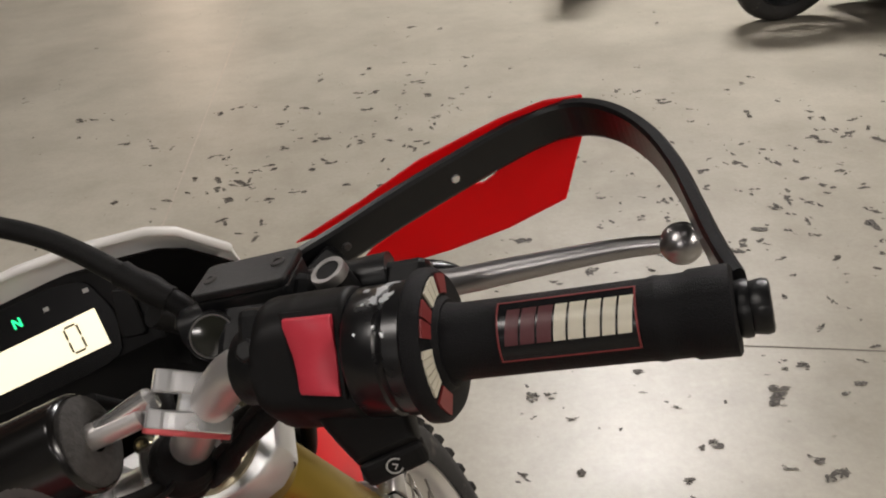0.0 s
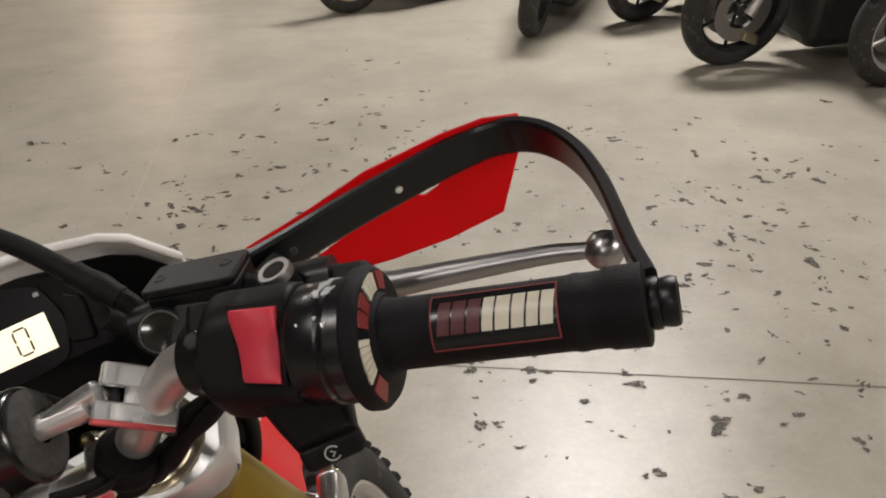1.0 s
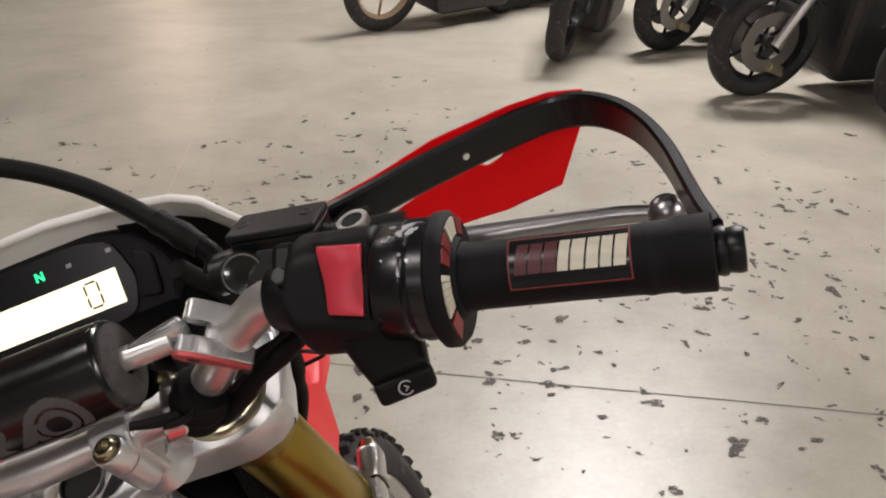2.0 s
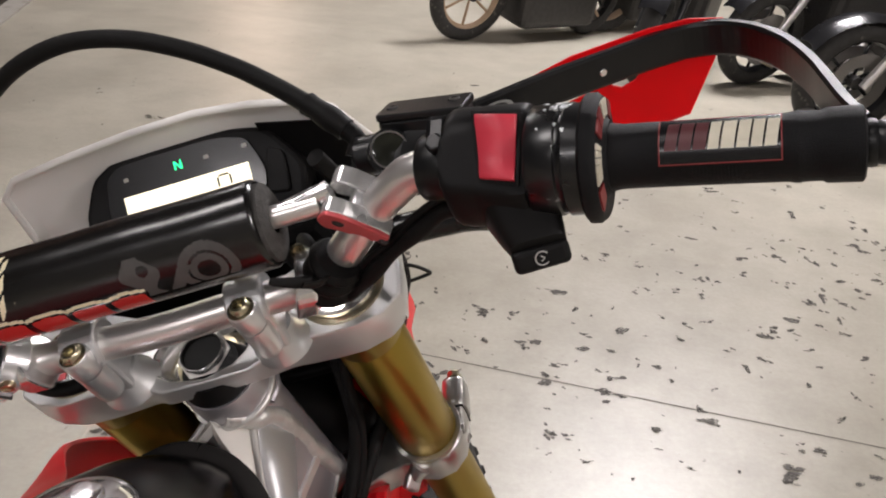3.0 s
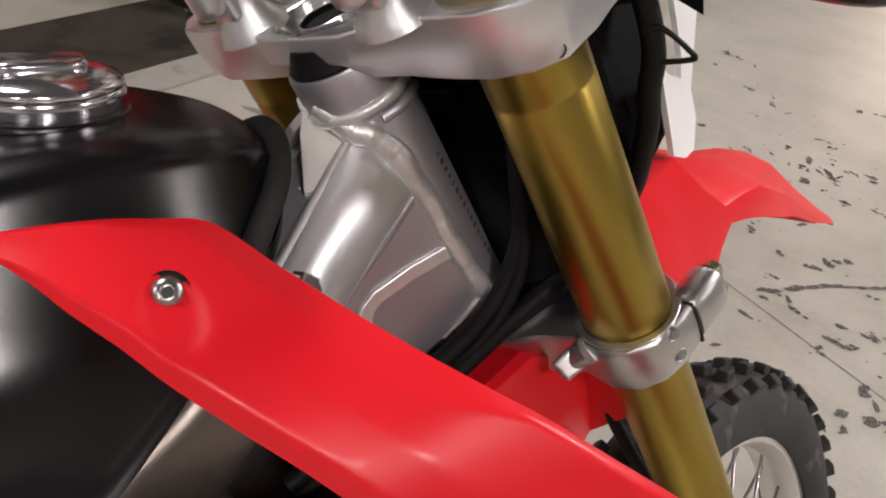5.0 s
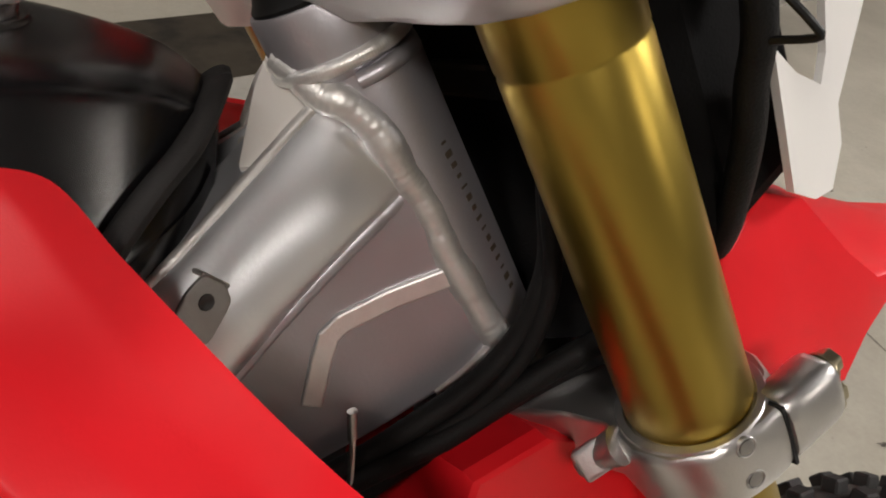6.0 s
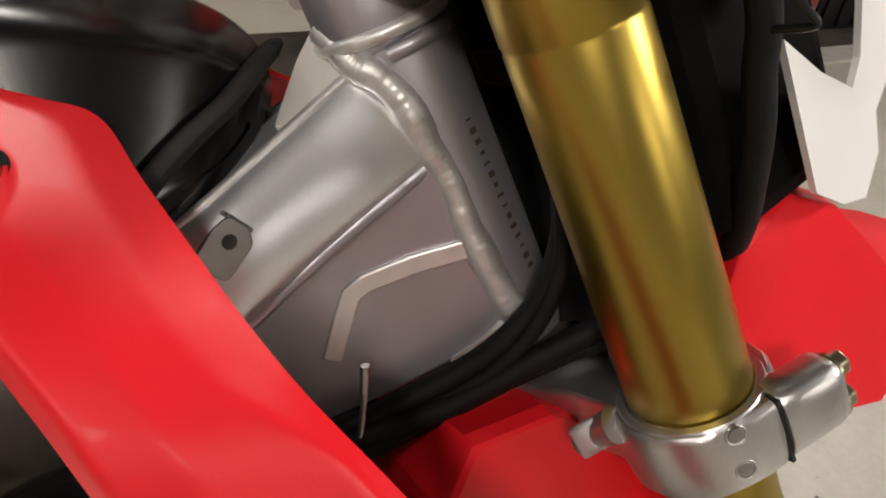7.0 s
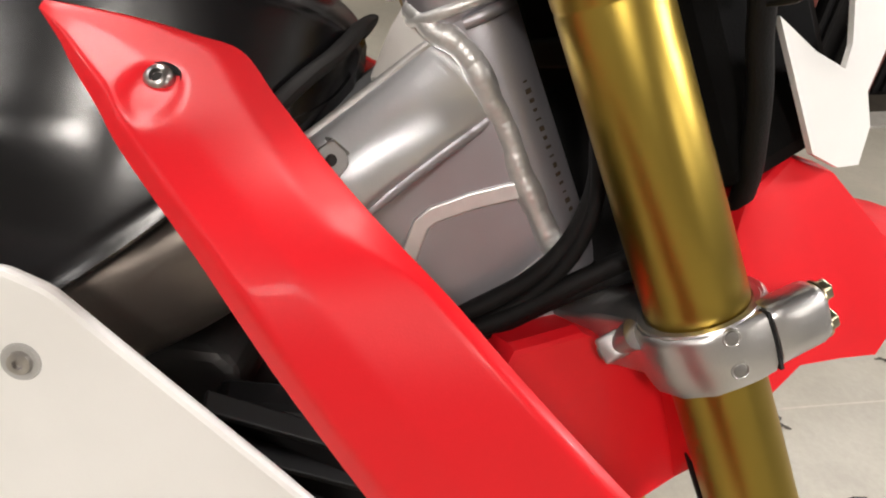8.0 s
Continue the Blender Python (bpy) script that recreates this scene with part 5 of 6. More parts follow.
def bead(pts, r, bm=None):
    """A weld: a lumpy line."""
    path = curve_points(pts, 14)
    bm = bm or bmesh.new()
    rows = []
    for i, (p, s, u) in enumerate(turned(path)):
        rr = r * (1.0 + 0.012 * math.sin(i * 1.6) + 0.16 * noise.noise(p * 60) + 0.06 * noise.noise(p * 170) + 0.02 * noise.noise(p * 420))
        rows.append([p + s * (rr * math.cos(a)) + u * (rr * math.sin(a)) for a in [2 * math.pi * k / 10 for k in range(10)]])
    return rings(bm, rows)


def box_tube(pts, across, w, h, power=0.55, seg=28, n=5):
    """A rounded rectangular tube along a path; across is its width's way."""
    path = curve_points(pts, n)
    rows = []
    for i, p in enumerate(path):
        t = (path[min(i + 1, len(path) - 1)] - path[max(i - 1, 0)]).normalized()
        x = V(across)
        x = (x - t * x.dot(t)).normalized()
        y = t.cross(x)
        u = i / (len(path) - 1)
        ww, hh = (w if not callable(w) else w(u)), (h if not callable(h) else h(u))
        row = []
        for k in range(seg):
            a = 2 * math.pi * k / seg
            c, s = math.cos(a), math.sin(a)
            row.append(p + x * (ww / 2 * math.copysign(abs(c) ** power, c)) + y * (hh / 2 * math.copysign(abs(s) ** power, s)))
        rows.append(row)
    return rings(bmesh.new(), rows)


def chassis(bike):
    B = CHASSIS
    ahead = V((0, HEAD.z, -HEAD.y)) * 0.0050
    head = part("head_tube", lathe([(0.0225, -0.225), (0.0265, -0.222), (0.0258, -0.20), (0.0255, -0.10), (0.0258, -0.066), (0.0235, -0.056), (0.0, -0.056)], aim(ahead, HEAD, (1, 0, 0)), 48), ALU_FRAME, bike, "silver head tube", B)
    part("bearing_cup", lathe([(0.0225, -0.066), (0.0275, -0.062), (0.0288, -0.0570), (0.0288, -0.0350), (0.0280, -0.0332), (0.0225, -0.0328)], aim((0, 0, 0), HEAD, (1, 0, 0)), 48), ALU_FRAME, head, "", B)
    part("dust_seal", lathe([(0.0, -0.0360), (0.0262, -0.0360), (0.0268, -0.0315), (0.0250, -0.0290), (0.0210, -0.0200), (0.0, -0.0200)], aim((0, 0, 0), HEAD, (1, 0, 0)), 36), BLACK_PLASTIC, bike, "", B)
    part("seam", bead([at_head(-0.0575, 0.15 * k - 1.9, 0.0285) for k in range(0, 27)], 0.0036), WELD, head, "ring weld", B)
    # cast lug under the collar
    part("lug", tube([at_head(-0.0665, 0.02, 0.0268), at_head(-0.0660, 0.40, 0.0290), at_head(-0.0655, 0.75, 0.0300), at_head(-0.0655, 1.10, 0.0305)], 0.0034, 12, 5), ALU_FRAME, head, "", B)
    for side in (1, -1):
        flip = (lambda b: b) if side > 0 else mirrored
        # the spar: a straight tube with a full outer face between its two seams
        nb = V((0.84, 0.50, 0.20)).normalized()
        high = curve_points([(0.014, 0.025, -0.066), (0.020, 0.016, -0.0725), (0.031, 0.0, -0.0895), (0.046, -0.0185, -0.1085), (0.061, -0.0385, -0.1285), (0.080, -0.075, -0.160), (0.092, -0.13, -0.205), (0.096, -0.21, -0.262)], 5)
        low_ = curve_points([(0.0205, 0.063, -0.0975), (0.0240, 0.055, -0.1050), (0.0330, 0.034, -0.1255), (0.044, 0.012, -0.148), (0.053, -0.004, -0.166), (0.075, -0.040, -0.200), (0.092, -0.10, -0.250), (0.098, -0.19, -0.318)], 5)
        rows = []
        for i, (a, b) in enumerate(zip(high[:25], low_[:25])):
            full = 0.0055 + 0.0095 * min(1.0, i / 20)
            row = []
            for k in range(25):
                w = math.pi * k / 24
                row.append(a.lerp(b, 0.5 - 0.5 * math.cos(w)) + nb * (full * math.sin(w) ** 0.85))
            row += [b - nb * 0.020, b.lerp(a, 0.5) - nb * 0.030, a - nb * 0.024]
            rows.append(row)
        spar = part("frame_spar", flip(rings(bmesh.new(), rows)), ALU_SPAR, bike, "brushed aluminium frame spar", B)
        weld = [(0.010, 0.006, -0.055), (0.019, 0.014, -0.060), (0.0225, 0.021, -0.065), (0.0250, 0.030, -0.067), (0.0262, 0.042, -0.075), (0.0260, 0.050, -0.085), (0.0245, 0.057, -0.095), (0.0230, 0.064, -0.102), (0.0235, 0.073, -0.115), (0.0250, 0.081, -0.130), (0.0255, 0.092, -0.145), (0.0255, 0.104, -0.162), (0.0260, 0.111, -0.171)]
        weld = [(x - 0.0026, y, z) for x, y, z in weld]
        part("weld", flip(bead(weld, 0.0078)), WELD, spar, "thick weld seam", B)
        # lower seam bead in darker metal, standing for the shade of its downward face
        part("weld", flip(bead([tuple(q - nb * 0.0012 + V((0, 0, -0.0034))) for q in low_[2:25:4]], 0.0040)), ALU_FRAME, spar, "", B)
        part("weld", flip(bead([tuple(q + nb * 0.0012) for q in high[4:25:4]], 0.0026)), WELD, spar, "", B)
        # corner panel between the collar and the spar, its lamp reflection put into the colour
        PM = aim((0.0151, 0.0165, -0.0686), (0.70, -0.19, 0.69), (0.55, -0.50, -0.66))
        inv = PM.inverted()
        corners = [inv @ V(p) for p in ((-0.0022, 0.0000, -0.0556), (0.0155, 0.0172, -0.0690), (0.0200, 0.0150, -0.0745), (0.0330, -0.0040, -0.0920), (0.0325, -0.0095, -0.0930), (0.0092, -0.0047, -0.0685))]
        part("corner_panel", flip(prism(rounded([(p.x, p.y) for p in corners], 0.10, 3), -0.006, 0.0, PM, 0.0012, seg=4, smooth=True)), HIGHLIT_SHEET, spar, "aluminium corner panel, coloured pale for a reflected lamp", B)
        # dark brown sleeve added over the spar's rear, coloured for the shade there
        part("shaded_spar_rear", flip(box_tube([p - nb * 0.0050 for p in (V((0.0780, -0.060, -0.181)), V((0.085, -0.085, -0.203)), V((0.094, -0.13, -0.234)), V((0.098, -0.21, -0.295)))], nb, lambda u: 0.042 + 0.004 * u, lambda u: 0.062 + 0.006 * u, 0.72)), SPAR_SHADE, bike, "rear of the frame spar, coloured dark brown for its shade", B)
        # gusset plate under the spar with a raised strap
        out = [(0.060, -0.100), (0.083, -0.132), (0.111, -0.172), (0.088, -0.200), (0.060, -0.222), (0.020, -0.250), (-0.040, -0.255), (-0.045, -0.190), (0.000, -0.150), (0.030, -0.118)]
        M = Matrix(((0, 0, 1, 0.0), (1, 0, 0, 0), (0, 1, 0, 0), (0, 0, 0, 1)))
        plate = part("gusset", flip(prism(out, 0.006, 0.0255, M, 0.002)), ALU_FRAME, bike, "flat aluminium gusset", B)
        mid = [V((0.0860, -0.1380)), V((0.0585, -0.1512)), V((0.0380, -0.1640)), V((0.0325, -0.1710)), V((0.0303, -0.1830)), V((0.0278, -0.2080))]
        lft, rgt = [], []
        for i, p in enumerate(mid):
            t = (mid[min(i + 1, len(mid) - 1)] - mid[max(i - 1, 0)]).normalized()
            nr = V((-t.y, t.x)) * 0.0050
            lft.append(tuple(p + nr)), rgt.append(tuple(p - nr))
        part("rib", flip(prism(lft + rgt[::-1], 0.0240, 0.0278, M, 0.0012)), ALU_RIB, plate, "worn bright rib", B)
        part("weld", flip(bead([(0.0265, 0.110, -0.171), (0.026, 0.098, -0.188), (0.025, 0.086, -0.201)], 0.0022)), WELD, plate, "", B)
        # bent tab on the face of the spar
        TM = aim((0.0700, -0.0205, -0.1335), nb, (-0.35, 0.45, 0.82))
        tab = part("tank_bracket", flip(prism(rounded([(-0.013, -0.009), (0.006, -0.010), (0.011, -0.004), (0.011, 0.006), (0.002, 0.009), (-0.013, 0.009)], 0.22, 3), 0.0, 0.0022, TM, 0.0008)), STEEL_DULL, bike, "bent steel tab", B)
        part("tab_fold", flip(block((0.0022, 0.013, 0.010), TM @ Matrix.Translation((0.0105, 0.0, -0.0035)), 0.0008)), STEEL_DULL, tab, "", B)
        part("tab_hole", flip(lathe([(0.0, 0.0024), (0.0026, 0.0024), (0.0030, 0.0027), (0.0034, 0.0020)], TM @ Matrix.Translation((0.002, 0.0, 0)), 18)), DARK, tab, "", B)
        part("lower_frame", flip(box_tube([(0.012, 0.105, -0.21), (0.035, 0.090, -0.30), (0.075, 0.060, -0.42), (0.095, 0.0, -0.60)], (1, 0, 0), 0.035, 0.045)), ALU_FRAME, bike, "", B)
    # faces that close the V between the spars, in the same painted highlight
    part("top_gusset", prism(rounded([(-0.012, 0.006), (0.012, 0.006), (0.024, -0.018), (-0.024, -0.018)], 0.08, 2), -0.020, 0.0, aim((0, 0.004, -0.084), (0, -0.62, 0.78), (1, 0, 0)), 0.003), HIGHLIT_SHEET, bike, "", B)
    # stamped marks on the tube, as plain bars
    for k in range(15):
        h, turn = -0.107 - k * 0.0056, 0.70 + 0.010 * k
        p = at_head(h, turn, 0.02565) + ahead
        part("stamped_bar", block((0.0011 + 0.0006 * ((k * 7) % 4), 0.0030 + 0.0006 * ((k * 5) % 3), 0.0003), aim(p, at_head(h, turn, 1) - at_head(h, 0, 0), HEAD), 0), STAMP, head, "", B)
    # engine, radiator and the rest below
    engine = part("engine", prism(rounded([(-0.24, -0.72), (0.06, -0.74), (0.11, -0.60), (0.06, -0.40), (-0.10, -0.34), (-0.26, -0.45)], 0.25, 4), -0.115, 0.115, Matrix(((0, 0, 1, 0.0), (1, 0, 0, 0), (0, 1, 0, 0), (0, 0, 0, 1))), 0.02), DARK, bike, "dark engine block", B)
    part("cylinder_head", prism(rounded([(-0.24, -0.40), (-0.05, -0.40), (-0.05, -0.245), (-0.22, -0.285)], 0.2, 3), -0.070, 0.070, Matrix(((0, 0, 1, 0.0), (1, 0, 0, 0), (0, 1, 0, 0), (0, 0, 0, 1))), 0.012), DARK, engine, "", B)
    for k in range(6):
        part("cooling_fin", prism(rounded([(-0.10, -0.40 + 0.022 * k), (0.08, -0.42 + 0.022 * k), (0.08, -0.414 + 0.022 * k), (-0.10, -0.394 + 0.022 * k)], 0.1, 1), -0.085, 0.085, Matrix(((0, 0, 1, 0.0), (1, 0, 0, 0), (0, 1, 0, 0), (0, 0, 0, 1))), 0), DARK, engine, "", B)
    for side in (1, -1):
        flip = (lambda b: b) if side > 0 else mirrored
        rad = part("radiator", flip(block((0.030, 0.13, 0.22), pose(0.098, 0.010, -0.360, 0, 0, 10), 0.006)), BLACK_PLASTIC, bike, "black radiator with louvres", B)
        for k in range(9):
            part("louvre", flip(block((0.012, 0.13, 0.004), pose(0.116, 0.005, -0.262 - 0.020 * k, -20, 25, 10), 0.001)), BLACK_PLASTIC, rad, "", B)


def tank(bike):
    B = CHASSIS
    rows = []
    # y, top height, half width, bottom height
    secs = [(-0.018, -0.082, 0.026, -0.105), (-0.026, -0.069, 0.044, -0.118), (-0.045, -0.059, 0.070, -0.132), (-0.075, -0.0535, 0.094, -0.155), (-0.105, -0.0515, 0.110, -0.184), (-0.135, -0.053, 0.120, -0.212), (-0.170, -0.058, 0.124, -0.240), (-0.205, -0.068, 0.122, -0.262), (-0.26, -0.090, 0.110, -0.29)]
    flow = curve_points([(y, top, w) for y, top, w, _ in secs], 6)
    floor_ = curve_points([(y, bot, 0) for y, _, _, bot in secs], 6)
    for (y, top, w), (_, bot, _) in zip(flow, floor_):
        k2 = min(1.0, (top - bot) / 0.14)
        drop = top - bot
        half = [(0, top), (w * 0.36, top - 0.0010), (w * 0.52, top - 0.0035), (w * 0.615, top - 0.0095 * k2 - 0.001), (w * 0.662, top - 0.022 * k2), (w * 0.735, top - 0.044 * k2), (w * 0.810, top - 0.066 * k2), (w * 0.885, top - 0.088 * k2), (w * 0.955, top - 0.80 * drop), (w * 0.985, bot + 0.012), (w * 0.955, bot), (0.02, bot)]
        hp = curve_points([(x, y, z) for x, z in half], 3)
        rows.append([(-p.x, p.y, p.z) for p in hp[:0:-1]] + [tuple(p) for p in hp])
    body = part("fuel_tank", rings(bmesh.new(), rows), BLACK_TANK, bike, "black plastic fuel tank", B)
    cap_n = V((0.0, -0.02, 1.0)).normalized()
    M = aim((0, -0.1255, -0.0472), cap_n, (1, 0, 0))
    part("filler_ring", lathe([(0.034, -0.012), (0.034, -0.0040), (0.0366, -0.0040), (0.0376, -0.0050), (0.0380, -0.0080), (0.0380, -0.012)], M, 56), BLACK_TANK, body, "", B)
    cap = part("fuel_cap", lathe([(0.0, 0.0150), (0.016, 0.0148), (0.027, 0.0132), (0.0325, 0.0112), (0.0352, 0.0092), (0.0358, 0.0075), (0.0352, 0.0058), (0.0362, 0.0046), (0.0362, 0.0022), (0.0340, 0.0012), (0.0335, -0.004)], M, 64), CHROME, bike, "chromed fuel cap", B)
    flap = rounded([(-0.014, -0.022), (0.014, -0.022), (0.012, 0.020), (-0.012, 0.020)], 0.35, 4)
    part("lock_flap", prism(flap, 0.0120, 0.0186, M, 0.0024, seg=4, smooth=True), CHROME, cap, "", B)
    # rubber flange down the front of the tank
    for side in (1, -1):
        flip = (lambda b: b) if side > 0 else mirrored
        pts = [(0.0, -0.020, -0.072), (0.020, -0.022, -0.074), (0.042, -0.028, -0.084), (0.060, -0.040, -0.097), (0.074, -0.052, -0.114), (0.086, -0.062, -0.136)]
        part("tank_flange", flip(tube(pts, lambda u: 0.0095 + 0.0015 * u, 14, 5, squash=0.45)), STRAP, body, "", B)
        part("tank_seam", flip(tube([(0.088, -0.060, -0.145), (0.100, -0.100, -0.172), (0.108, -0.135, -0.199), (0.110, -0.180, -0.230)], 0.0032, 10, 4)), BLACK_TANK, body, "", B)
    seat = [(-0.203, 0.052, -0.088, -0.13), (-0.221, 0.082, -0.075, -0.15), (-0.26, 0.105, -0.078, -0.18), (-0.34, 0.115, -0.110, -0.21), (-0.46, 0.115, -0.135, -0.22), (-0.62, 0.12, -0.130, -0.21)]
    rows = []
    for y, w, top, bot in seat:
        half = [(0, y, top), (w * 0.6, y, top - 0.004), (w * 0.92, y, top - 0.018), (w, y, (top + bot) / 2), (w * 0.95, y, bot), (0.02, y, bot)]
        hp = curve_points(half, 3)
        rows.append([(-p.x, p.y, p.z) for p in hp[:0:-1]] + [tuple(p) for p in hp])
    part("seat", rings(bmesh.new(), rows), SEAT_RED, bike, "red vinyl seat", B)


def shrouds(bike):
    B = CHASSIS
    upper = [(0.086, -0.1575, -0.078), (0.078, -0.120, -0.079), (0.076, -0.090, -0.082), (0.079, -0.067, -0.085), (0.105, -0.044, -0.097), (0.130, -0.021, -0.109), (0.155, 0.0, -0.118), (0.178, 0.022, -0.127), (0.194, 0.047, -0.140), (0.208, 0.075, -0.158), (0.216, 0.105, -0.179), (0.217, 0.140, -0.206), (0.213, 0.18, -0.24), (0.205, 0.22, -0.282), (0.192, 0.255, -0.325)]
    lower = [(0.090, -0.1585, -0.082), (0.106, -0.143, -0.090), (0.120, -0.130, -0.099), (0.135, -0.114, -0.109), (0.149, -0.099, -0.120), (0.161, -0.078, -0.136), (0.175, -0.055, -0.152), (0.188, -0.034, -0.168), (0.198, -0.012, -0.187), (0.206, 0.014, -0.210), (0.211, 0.042, -0.236), (0.213, 0.075, -0.268), (0.212, 0.11, -0.30), (0.206, 0.15, -0.336), (0.194, 0.190, -0.372)]
    up_, lo_ = curve_points(upper, 8), curve_points(lower, 8)
    m = len(up_) - 1
    out = V((0.85, -0.15, 0.45)).normalized()
    bolt_at = V((0.1165, -0.093, -0.0985))
    scoop = bolt_at + V((0.0060, 0.0016, -0.0066))
    s_long = V((0.66, 0.17, -0.72)).normalized()
    s_wide = s_long.cross(out).normalized()
    for side in (1, -1):
        flip = (lambda b: b) if side > 0 else mirrored
        grid = []
        for i, (a, b) in enumerate(zip(up_, lo_)):
            u = i / m
            wide = min((b - a).length, 0.078)
            # a sliver of a facet along the upper edge that runs out towards the front
            crease = 0.10 + 0.15 * min(1.0, max(0.0, (u - 0.10) / 0.30))
            crease = max(0.045, min(crease, 0.25 - 2.4 * (u - 0.46)))
            knots = [(-0.10, -0.08), (0.0, 0.0), (crease, 0.080), (0.55, 0.102), (0.87, 0.075), (1.0, -0.055), (1.10, -0.16)]
            row = []
            for k in range(37):
                v = k / 36
                h = 0.0
                for w in (v - 0.024, v - 0.012, v, v + 0.012, v + 0.024):
                    for (v0, h0), (v1, h1) in zip(knots, knots[1:]):
                        if w <= v1 + 1e-9:
                            h += 0.2 * (h0 + (h1 - h0) * (w - v0) / (v1 - v0))
                            break
                p = a.lerp(b, v) + out * (h * wide)
                d = p - scoop
                e = (d.dot(s_long) / 0.0170) ** 2 + (d.dot(s_wide) / 0.0112) ** 2
                if e < 1.6:
                    q = min(1.0, max(0.0, (1.6 - e) / 1.2))
                    p = p - out * (0.0026 * q * q * (3 - 2 * q))
                row.append(p)
            grid.append(row)
        shroud = part("side_shroud", flip(sheet(grid, -0.0028)), RED, bike, "glossy red radiator shroud", B)
        M = aim((0.1166, -0.0928, -0.0975), (0.80, -0.14, 0.56), (0, 1, 0))
        # black disc round the bolt, painted in for the shade of its recess
        part("bolt_well_shade", flip(lathe([(0.0, -0.0022), (0.0086, -0.0022), (0.0092, -0.0010), (0.0098, -0.0030)], M, 32)), HOLE_SHADE, shroud, "", B)
        bolt = part("shroud_bolt", flip(lathe([(0.0, 0.0016), (0.0028, 0.0016), (0.0030, 0.0044), (0.0050, 0.0040), (0.0066, 0.0020), (0.0070, -0.0010), (0.0070, -0.003)], M, 28)), STEEL, shroud, "steel button head bolt", B)
        part("socket", flip(prism(hexagon(0.0028), 0.0014, 0.0018, M, 0)), DARK, bolt, "", B)
        panel = [(-0.30, -0.20), (-0.165, -0.186), (-0.140, -0.180), (-0.118, -0.186), (-0.090, -0.205), (0.003, -0.267), (0.040, -0.296), (0.06, -0.34), (0.0, -0.42), (-0.30, -0.42)]
        PM = Matrix(((0, 0, 1, 0.0), (1, 0, 0, 0), (0, 1, 0, 0), (0, 0, 0, 1)))
        white = part("side_panel", flip(prism(rounded(panel, 0.22, 4), 0.152, 0.160, PM, 0.003)), WHITE, bike, "white plastic side panel", B)
        WM = aim((0.1605, -0.129, -0.223), (1, 0, 0), (0, 0, 1))
        part("panel_bolt_well", flip(lathe([(0.0, 0.0002), (0.0075, 0.0002), (0.0085, 0.0008), (0.0095, -0.001)], WM, 24)), MARK_GREY, white, "", B)
        part("panel_bolt", flip(lathe([(0.0, 0.0008), (0.0022, 0.0008), (0.0024, 0.0030), (0.0052, 0.0024), (0.0056, 0.0002)], WM, 24)), STEEL, white, "steel panel bolt", B)


